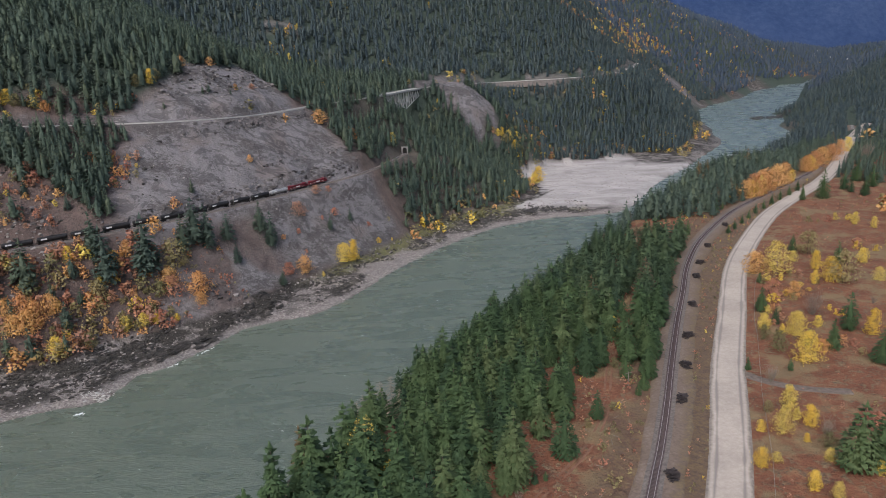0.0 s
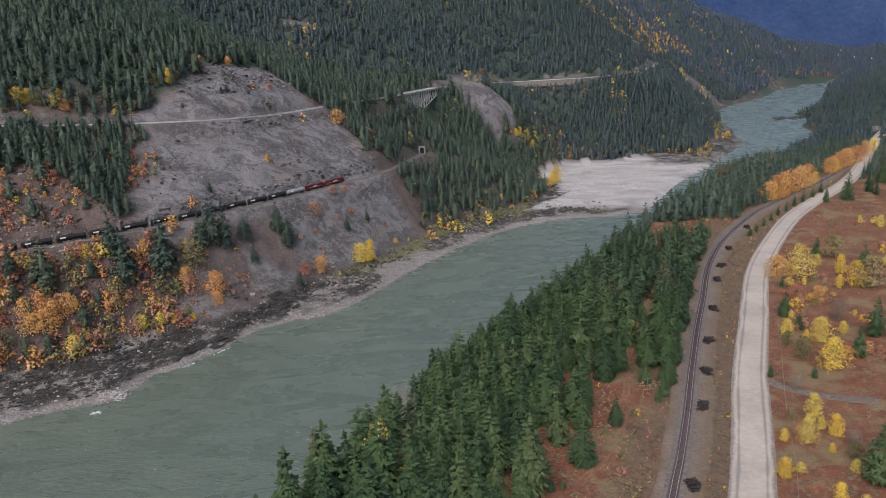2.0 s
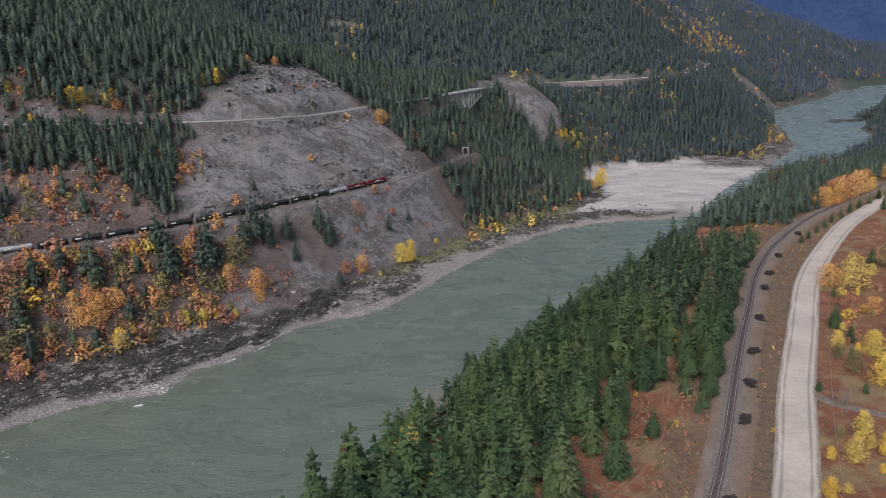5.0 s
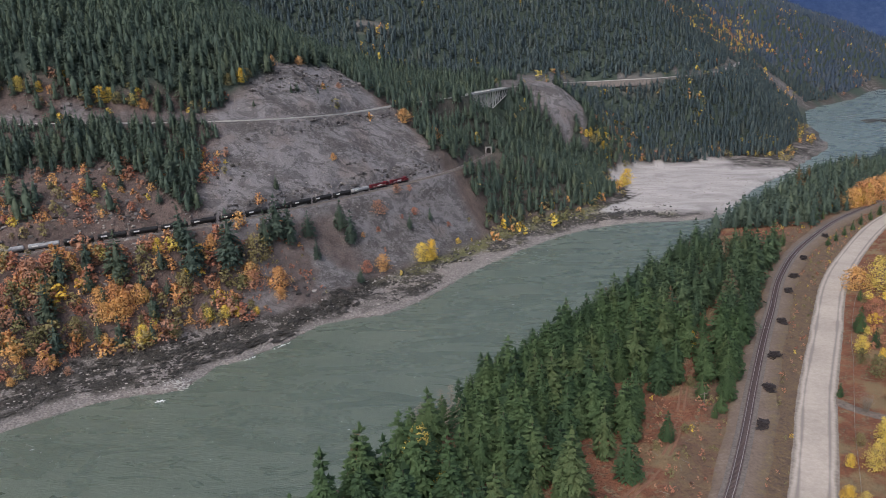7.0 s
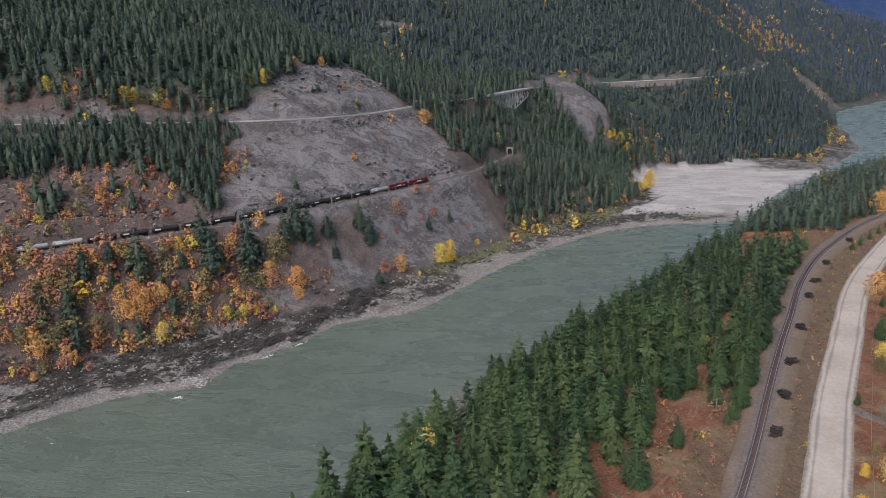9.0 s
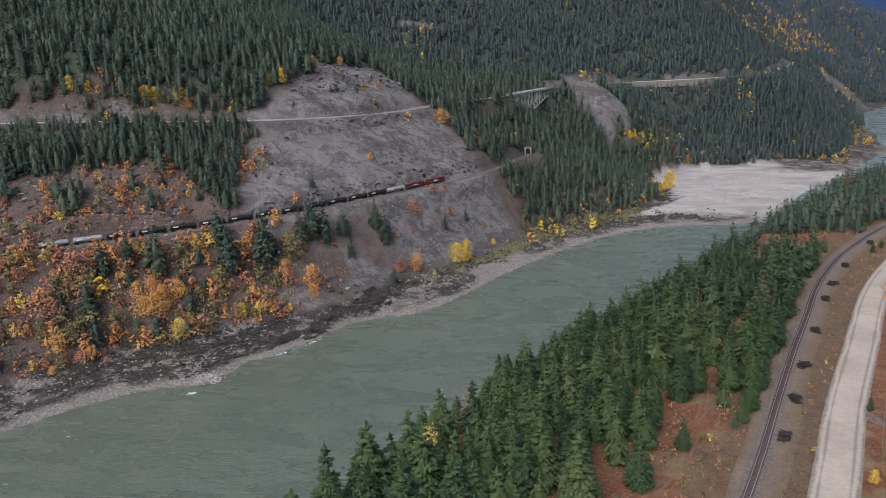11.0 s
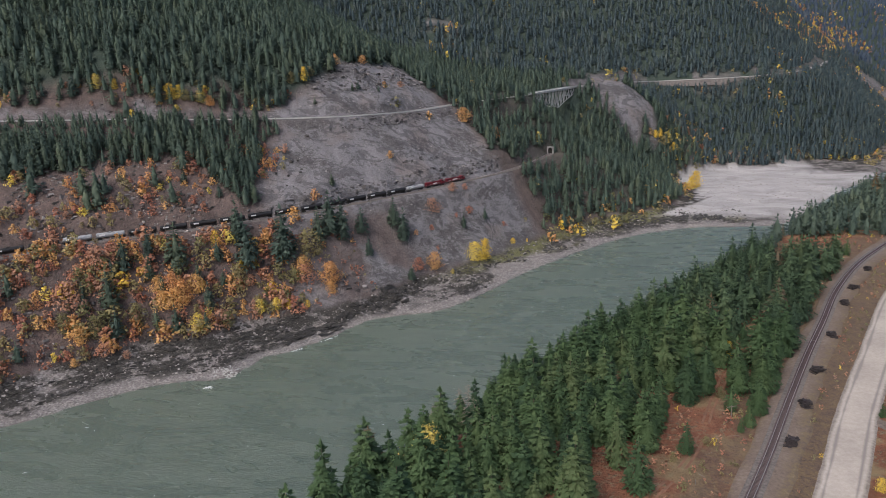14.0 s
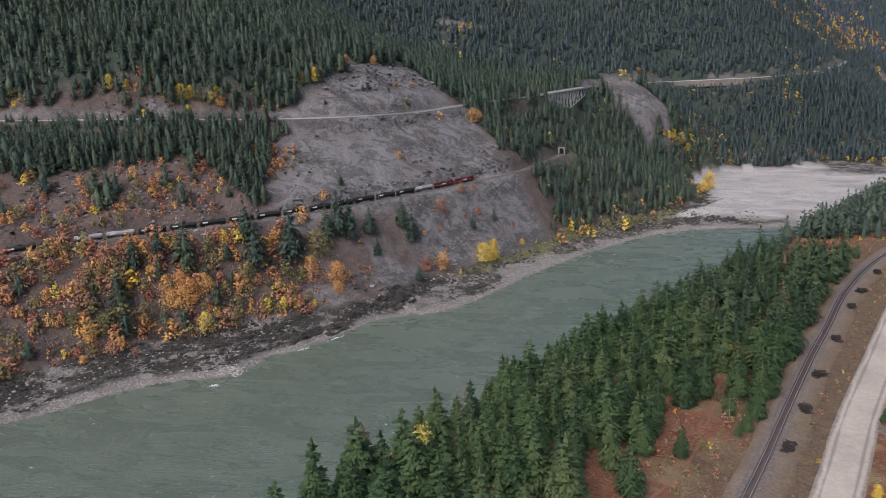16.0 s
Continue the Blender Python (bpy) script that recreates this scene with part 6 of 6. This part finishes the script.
LEDGES = [(-145, 392, 13, 5.5, 2.0), (-157, 380, 13, 5.5, 1.8), (-128, 430, 11, 5.5, 3.0), (-114, 440, 10, 5, 2.8), (-140, 410, 8, 4, 2.4), (-121, 448, 8, 6, 3.0),
          (92, 700, 13, 7, 2.0), (108, 702, 14, 7, 2.2), (122, 700, 12, 6, 1.6), (668, 1482, 34, 12, 4), (700, 1478, 36, 13, 4), (735, 1500, 34, 14, 4)]
for k, (x, y, a, b, h) in enumerate(LEDGES):
    rng_s = np.random.default_rng(950 + k)
    turn = radians(58 + (k * 47) % 24 - 12)
    q = rng_s.uniform(-1, 1, (46, 2))
    q = q[np.hypot(q[:, 0], q[:, 1]) < 1] * np.array([a, b])
    xy = np.column_stack([x + q[:, 0] * math.cos(turn) - q[:, 1] * math.sin(turn), y + q[:, 0] * math.sin(turn) + q[:, 1] * math.cos(turn)])
    tagged(new("rock_ledge", slabs("rock_ledge", xy, rng_s.uniform(0.35, 0.8, len(xy)) * a * 0.55, turn, 0.25, 0.3, 0.42 * h / a * 3, DARK_ROCK, 970 + k)),
           "dark wet rock ledge at the water's edge", "rock", "rock ledges on the far shore")

# boulders of the shore and fallen blocks on the slopes
small = [(np.zeros((0, 3)), np.zeros((0, 3), int), np.array([v.co[:] for v in rock_mesh(20 + k, PALE_ROCK, 0.8, 1).vertices]),
          np.array([p_.vertices[:] for p_ in rock_mesh(20 + k, PALE_ROCK, 0.8, 1).polygons])) for k in range(3)]


def boulders(p, ok, rng, low, high, material, label, seed):
    n = int(ok.sum())
    size = low + (high - low) * rng.random(n) ** 3
    z = lookup(gz2, p[ok, 0], p[ok, 1])
    joined("boulders", np.column_stack([p[ok, 0], p[ok, 1], z, size, rng.uniform(0.8, 1.5, n)]), small, material, label, "rocks", seed)


p, rng = scatter(-330, 150, 200, 740, 2.0, 61)
c = context(p)
shore_zone = (c["dl"] < -1) & (c["z"] < 9) & (c["shelf"] > 0.3)
boulders(p, shore_zone & (rng.random(len(p)) < 0.28), rng, 0.2, 0.9, PALE_ROCK, "pale grey boulders and cobbles along the far shore", 201)
boulders(p, shore_zone & (c["beach"] < 0.5) & (c["n1"] + c["n2"] > -0.15) & (c["z"] > 1.2) & (rng.random(len(p)) < 0.45), rng, 0.35, 1.3, DARK_ROCK, "dark wet boulders along the far shore", 202)
boulders(p, (c["dl"] < -25) & (c["z"] > 10) & (c["bare"] > 0.4) & (c["n2"] > 0.1) & (rng.random(len(p)) < 0.12), rng, 0.2, 0.9, PALE_ROCK, "loose grey shale blocks on the bare slope", 203)
outcrop = (np.hypot((c["x"] + 250) / 26, (c["y"] - 403) / 12) < 1 + c["n2"])
boulders(p, outcrop & (rng.random(len(p)) < 0.7), rng, 0.25, 1.2, PALE_ROCK, "pale broken rock outcrop above the railway", 204)
broken = (c["dl"] < -25) & (c["rail_f"] < -6) & (c["x"] * 0.52 + c["y"] * 0.855 < 320) & (c["z"] < 95) & (c["n1"] > -0.25)
boulders(p, broken & (rng.random(len(p)) < 0.12), rng, 0.3, 1.5, DARK_ROCK, "broken dark rock on the slope above the railway", 205)
rng = np.random.default_rng(60)
q = np.column_stack([rng.normal(-177, 4.5, 90), rng.normal(329, 2.6, 90)])
q = q[line_distance(q, shore_l)[0] < -0.5]
tagged(new("white_stones", slabs("white_stones", q, rng.uniform(0.5, 1.6, len(q)), 0.6, 0.8, 0.4, 0.6, CONCRETE, 59)), "whitish stones at the point of the far shore", "rocks", kind="stuff")
# layered dark strata of the shore, and broken strata and brushwood on the bare slope
p, rng = scatter(-330, 110, 190, 730, 2.3, 63)
c = context(p)
rows_of = fractal(c["x"] * 0.85 - c["y"] * 0.52, (c["x"] * 0.52 + c["y"] * 0.855) * 0.25, 9, 3, 64)
m = (c["dl"] < -3) & (c["z"] > 1.4) & (c["z"] < 8.5) & (c["beach"] < 0.6) & (rows_of + 0.5 * c["n1"] > -0.02) & (rng.random(len(p)) < np.where(c["y"] < 470, 0.75, 0.4))
q = p[m]
tagged(new("shore_strata", slabs("shore_strata", q, rng.uniform(1.0, 3.6, len(q)), heading_of(q, shore_l), 0.22, 0.35, 0.42, DARK_ROCK, 65)), "dark layered rock strata above the far waterline", "rocks", kind="stuff")
m = (c["dl"] < -2) & (c["z"] < 8.5) & (rng.random(len(p)) < np.where(c["beach"] > 0.5, 0.30, 0.10))
q = p[m]
tagged(new("shore_slabs", slabs("shore_slabs", q, rng.uniform(0.6, 1.8, len(q)), heading_of(q, shore_l), 0.6, 0.35, 0.5, PALE_ROCK, 66)), "pale broken stones along the far shore", "rocks", kind="stuff")
p, rng = scatter(-340, -20, 300, 760, 1.45, 67)
c = context(p)
along = c["x"] * 0.52 + c["y"] * 0.855
bands = fractal(c["x"] * 0.85 - c["y"] * 0.52, c["z"] * 1.6, 26, 4, 68)
slope = (c["dl"] < -24) & (c["z"] > 9) & (np.abs(c["rail_f"]) > 6) & (np.abs(c["hw"]) > 8) & (c["z"] < 158)
m = slope & (c["bare"] > 0.4) & (c["rail_f"] < 0) & (bands > -0.06) & (rng.random(len(p)) < np.where(c["z"] > 118, 0.22, 0.46))
q = p[m]
tagged(new("slope_strata", slabs("slope_strata", q, 0.8 + 3.0 * rng.random(len(q)) ** 2, 0.98, 0.6, 0.7, 0.85, SHALE_ROCK, 69)), "broken dark shale strata jutting from the bare slope", "rocks", kind="stuff")
m = slope & (c["bare"] < 0.5) & (along < 330) & (c["z"] < 104) & (bands > -0.12) & (rng.random(len(p)) < 0.26)
q = p[m]
tagged(new("slope_debris", slabs("slope_debris", q, 0.7 + 2.8 * rng.random(len(q)) ** 2, 0.9, 0.8, 0.7, 0.85, SHALE_ROCK, 70)), "broken shale and dead wood on the slope beside the railway", "rocks", kind="stuff")
m = slope & (c["bare"] > 0.4) & (bands < 0.1) & (rng.random(len(p)) < 0.025)
q = p[m]
tagged(new("pale_fragments", slabs("pale_fragments", q, rng.uniform(0.5, 1.6, len(q)), 0.75, 0.9, 0.4, 0.4, PALE_ROCK, 71)), "pale rock fragments on the bare slope", "rocks", kind="stuff")
p, rng = scatter(380, 520, 1030, 1290, 4.0, 74)
c = context(p)
m = (c["dl"] < -4) & (c["dl"] > -26) & (rng.random(len(p)) < 0.7)
q = p[m]
tagged(new("headland_beach", slabs("headland_beach", q, rng.uniform(2.0, 5.5, len(q)), heading_of(q, shore_l), 0.3, 0.1, 0.10, DARK_ROCK, 75)), "dark stones on the beach of the headland", "rocks", kind="stuff")
p, rng = scatter(100, 420, 680, 1080, 3.4, 62)
c = context(p)
boulders(p, (c["dl"] < -1) & (c["fan"] > 0.3) & (rng.random(len(p)) < 0.4), rng, 0.25, 1.0, PALE_ROCK, "pale cobbles of the gravel fan", 206)


# fallen grey logs and brushwood on the broken slope and the verge
def logs(spots_xy, rng, low, high, material, label):
    vs, fs = [], []
    for k, (x, y) in enumerate(spots_xy):
        a, l, r = rng.uniform(0, 3.14), rng.uniform(low, high), rng.uniform(0.05, 0.12)
        d = np.array([math.cos(a), math.sin(a)]) * l / 2
        e = [np.array([x - d[0], y - d[1], height_at(x - d[0], y - d[1]) + r]), np.array([x + d[0], y + d[1], height_at(x + d[0], y + d[1]) + r])]
        t = np.array([-d[1], d[0]]) / (l / 2)
        base = len(vs)
        for end_pt, rr in zip(e, (r, r * 0.6)):
            for s in range(5):
                vs.append((end_pt[0] + t[0] * rr * math.cos(s * 1.2566), end_pt[1] + t[1] * rr * math.cos(s * 1.2566), end_pt[2] + rr * math.sin(s * 1.2566)))
        for s in range(5):
            i, j = base + s, base + (s + 1) % 5
            fs += [(i, j, j + 5), (i, j + 5, i + 5)]
    tagged(new("fallen_logs", fast_mesh("fallen_logs", np.array(vs), np.array(fs), material)), label, "logs", kind="stuff")


rng_l = np.random.default_rng(71)
p, _ = scatter(-340, -90, 300, 520, 5, 72)
c = context(p)
m = (c["dl"] < -28) & (c["z"] > 12) & (np.abs(c["rail_f"]) > 6) & (c["z"] < 100) & (c["bare"] < 0.6) & (rng_l.random(len(p)) < 0.35)
logs(p[m], rng_l, 3, 9, PALE_BARK, "bleached fallen trunks on the far slope")
p, _ = scatter(-20, 190, 120, 470, 3, 73)
c = context(p)
m = (c["rail_n"] < -7) & (c["rail_n"] > -26) & (np.abs(c["track"]) > 2) & (c["dr"] > 45) & (c["n1"] > -0.1) & (rng_l.random(len(p)) < 0.30)
logs(p[m][::2], rng_l, 0.8, 2.6, BARK, "dead branches and logs beside the railway")
logs(p[m][1::2], rng_l, 1.0, 4.0, PALE_BARK, "bleached branches and poles beside the railway")

# ---- poles, fence, distant houses ----
pole = tagged(new("telegraph_pole"), "old wooden telegraph pole with one crossarm", "pole")
pole.matrix_basis = pose(56, 217, height_at(56, 217), 0, 0, 25)
part("post", rod(bmesh.new(), (0, 0, -0.3), (0, 0, 5.4), 0.16, 0.12), PALE_BARK, pole)
part("crossarm", box(bmesh.new(), (0, 0, 5.0), (3.0, 0.16, 0.16), bevel=0.02), PALE_BARK, pole)
for k in range(1, 8):
    i = min(len(rail_far) - 1, 6 + k * 11)
    q = frame_at(rail_far, i) @ Vector((5.2, 0, -0.8))
    far_pole = tagged(new("signal_pole"), "slender grey pole beside the far railway", "pole", "poles along the far railway")
    far_pole.matrix_basis = Matrix.Translation(q)
    part("post", rod(bmesh.new(), (0, 0, -2), (0, 0, 7.5), 0.14, 0.10), PALE_BARK, far_pole)

heads = []
for k, (x, y) in enumerate(((-396, 440), (-333, 472), (-270, 502), (-216, 544))):
    line_pole = tagged(new("power_pole"), "weathered wooden power pole above the highway cut", "pole", "power poles above the highway")
    z = height_at(x, y)
    line_pole.matrix_basis = pose(x, y, z, 0, 0, 28)
    part("post", rod(bmesh.new(), (0, 0, -0.5), (0, 0, 9.0), 0.20, 0.14), PALE_BARK, line_pole)
    part("crossarm", box(bmesh.new(), (0, 0, 8.3), (0.16, 2.6, 0.18), bevel=0.02), PALE_BARK, line_pole)
    heads.append(Vector((x, y, z + 8.5)))
power_line = tagged(new("power_line"), "thin sagging overhead wires between the power poles", "wires")
for o in (-1.1, 0.0, 1.1):
    pts = []
    for a, b in zip(heads[:-1], heads[1:]):
        for f in np.arange(12) / 12:
            q = a.lerp(b, float(f)) + Vector((-0.47, 0.88, 0)) * o
            pts.append((q.x, q.y, q.z - 5.0 * f * (1 - f)))
    ob = new("wire", strip(np.array(pts), [(-0.07, 0), (0, 0.07), (0.07, 0), (0, -0.07), (-0.07, 0)], IRON, "wire"))
    ob.parent = power_line

fence = tagged(new("wire_fence"), "old field fence of thin grey wooden posts", "fence")
fence_line = resample(smooth_line([(70, 140, 0), (77, 157, 0), (85, 176, 0), (95, 203, 0), (104, 225, 0), (116, 254, 0), (125, 277, 0), (150, 330, 0), (185, 385, 0)], 3), 3.5)
bm = rod(bmesh.new(), (0, 0, -0.2), (0, 0, 1.25), 0.07, 0.06, sides=6)
post_mesh = bpy.data.meshes.new("post")
bm.to_mesh(post_mesh)
bm.free()
post_mesh.materials.append(PALE_BARK)
wire_pts = []
for x, y, z in fence_line:
    ob = new("post", post_mesh)
    ob.parent = fence
    ob.matrix_basis = Matrix.Translation((x, y, height_at(x, y)))
    wire_pts.append((x, y, height_at(x, y)))
for h in (0.5, 1.05):
    ob = new("wire", strip(np.array(wire_pts) + np.array([0, 0, h]), [(-0.012, 0), (0, 0.012), (0.012, 0), (0, -0.012)], STEEL, "wire"))
    ob.parent = fence

HOUSES = [(1780, 3390, 12, 9, 30), (1833, 3478, 14, 10, 70), (1860, 3400, 11, 8, 10), (1901, 3590, 15, 10, 120), (1960, 3430, 12, 9, 50)]
for k, (x, y, w, d, turn) in enumerate(HOUSES):
    house = tagged(new("house"), "small white house with a pale roof in the distant valley", "house", "houses in the distant valley")
    house.matrix_basis = pose(x, y, height_at(x, y), 0, 0, turn)
    part("wall", box(bmesh.new(), (0, 0, 2.5), (w, d, 7), bevel=0.05), WHITE_PAINT, house)
    bm = bmesh.new()
    v = [bm.verts.new(q) for q in ((-w / 2 - 0.5, -d / 2 - 0.5, 6), (w / 2 + 0.5, -d / 2 - 0.5, 6), (w / 2 + 0.5, d / 2 + 0.5, 6), (-w / 2 - 0.5, d / 2 + 0.5, 6), (-w / 2 - 0.5, 0, 9), (w / 2 + 0.5, 0, 9))]
    for f in ((0, 1, 5, 4), (2, 3, 4, 5), (0, 4, 3), (1, 2, 5), (0, 3, 2, 1)):
        bm.faces.new([v[i] for i in f])
    part("roof", bm, GREY_PAINT, house)
    for sx in (-0.25, 0.25):
        part("window", box(bmesh.new(), (sx * w, -d / 2 - 0.05, 3), (1.6, 0.15, 1.6), bevel=0.02), IRON, house)

# white van on the highway
van = tagged(new("van"), "white delivery van standing on the highway", "car")
i_van = int(np.argmin(np.hypot(highway[:, 0] + 300, highway[:, 1] - 472)))
van.matrix_basis = frame_at(highway, i_van) @ Matrix.Translation((2.2, 0, 0.15))
part("body", box(bmesh.new(), (0, -0.6, 1.45), (2.0, 4.4, 2.0), bevel=0.18), WHITE_PAINT, van)
part("bonnet", box(bmesh.new(), (0, 2.2, 1.0), (1.9, 1.4, 1.0), bevel=0.2), WHITE_PAINT, van)
part("windscreen", box(bmesh.new(), (0, 1.62, 1.95), (1.7, 0.12, 0.7), bevel=0.03), IRON, van)
for sx in (-0.9, 0.9):
    for yy in (-2.0, 1.9):
        part("wheel", rod(bmesh.new(), (sx - 0.12, yy, 0.36), (sx + 0.12, yy, 0.36), 0.36, sides=14), IRON, van)

# ---- white water ----
FOAM = plain("white_foam", (0.80, 0.82, 0.82), (0.50, 0.55, 0.54), 1.2, 0.6, bump=0.8)


def foam_patch(name, x, y, length, width, turn, seed, label):
    rng_f = random.Random(seed)
    bm = bmesh.new()
    for k in range(26):
        m = Matrix.Translation((rng_f.gauss(0, 0.33) * length, rng_f.gauss(0, 0.3) * width, 0.02)) @ Matrix.Diagonal((rng_f.uniform(0.2, 0.8), rng_f.uniform(0.1, 0.32), rng_f.uniform(0.08, 0.3), 1))
        bmesh.ops.create_icosphere(bm, subdivisions=1, radius=1.0, matrix=m)
    me = bpy.data.meshes.new(name)
    bm.to_mesh(me)
    bm.free()
    me.materials.append(FOAM)
    ob = tagged(new(name, me), label, "foam", kind="stuff")
    ob.matrix_basis = pose(x, y, 0, 0, 0, turn)


foam_patch("breaking_wave", -180, 313, 4.0, 2.2, 20, 5, "small white wave breaking over a sunken rock")
foam_patch("breaking_wave", -140, 383, 9.0, 2.2, 56, 7, "white water along the dark ledge")
foam_patch("breaking_wave", -152, 366, 9.0, 2.0, 50, 8, "white water along the dark ledge")
foam_patch("breaking_wave", 122, 680, 14.0, 4.0, 15, 9, "white riffle below the gravel fan")
foam_patch("breaking_wave", 150, 684, 16.0, 5.0, 20, 10, "white riffle below the gravel fan")
foam_patch("breaking_wave", 490, 1230, 30.0, 4.0, 75, 11, "white riffle off the headland")
rng_w = np.random.default_rng(81)
p, _ = scatter(-330, 130, 150, 660, 8, 82)
c = context(p)
m = (c["dl"] > 8) & (c["dr"] < -12) & (rng_w.random(len(p)) < 0.16) & (c["n1"] > -0.25)
n_fleck = int(m.sum())
fleck = [(np.zeros((0, 3)), np.zeros((0, 3), int), np.array([(-0.5, -0.06, 0), (0, -0.11, 0.03), (0.55, 0.02, 0), (0.1, 0.13, 0), (0, 0.02, 0.12)]), np.array([(0, 1, 4), (1, 2, 4), (2, 3, 4), (3, 0, 4)]))]
joined("foam_flecks", np.column_stack([p[m, 0], p[m, 1], np.full(n_fleck, 0.01), rng_w.uniform(0.6, 1.7, n_fleck), rng_w.uniform(0.8, 1.5, n_fleck)]), fleck, FOAM,
       "small white foam crests drifting on the river", "foam", 83)


# ---- far ranges, blue haze of distance painted into their colour ----
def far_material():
    n = Nodes("hazed_far_mountain")
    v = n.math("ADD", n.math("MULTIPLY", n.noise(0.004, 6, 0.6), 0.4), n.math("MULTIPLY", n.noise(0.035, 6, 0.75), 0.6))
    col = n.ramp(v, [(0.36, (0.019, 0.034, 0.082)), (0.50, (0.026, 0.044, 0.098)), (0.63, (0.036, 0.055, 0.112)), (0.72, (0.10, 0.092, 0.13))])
    # Faint glow of the slopes, as veiling air would lift them.
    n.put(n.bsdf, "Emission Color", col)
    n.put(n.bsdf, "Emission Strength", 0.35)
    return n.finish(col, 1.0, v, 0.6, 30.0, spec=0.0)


fx = np.linspace(-200, 4700, 150)
fy = np.linspace(0, 1, 40)
FX, FT = np.meshgrid(fx, fy)
ridge_y = 4350 - 0.00003 * (FX - 1500) ** 2
FYY = ridge_y - 650 + 950 * FT
ridge = 620 + 160 * fractal(FX, FX * 0 + 3, 900, 4, 91) + 0.05 * (FX - 1800)
FZ = ridge * step_between(FT, 0.0, 0.95) + 120 * fractal(FX, FYY, 380, 5, 92) * step_between(FT, 0, 0.3) + 40
n_c = len(fx)
fq = (np.arange(len(fy) - 1)[:, None] * n_c + np.arange(n_c - 1)[None, :]).ravel()
f_tris = np.vstack([np.column_stack([fq, fq + 1, fq + n_c + 1]), np.column_stack([fq, fq + n_c + 1, fq + n_c])])
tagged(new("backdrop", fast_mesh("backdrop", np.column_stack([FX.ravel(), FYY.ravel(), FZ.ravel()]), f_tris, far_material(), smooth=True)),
       "distant wooded mountain range with blue haze painted in", "mountain", kind="structure")
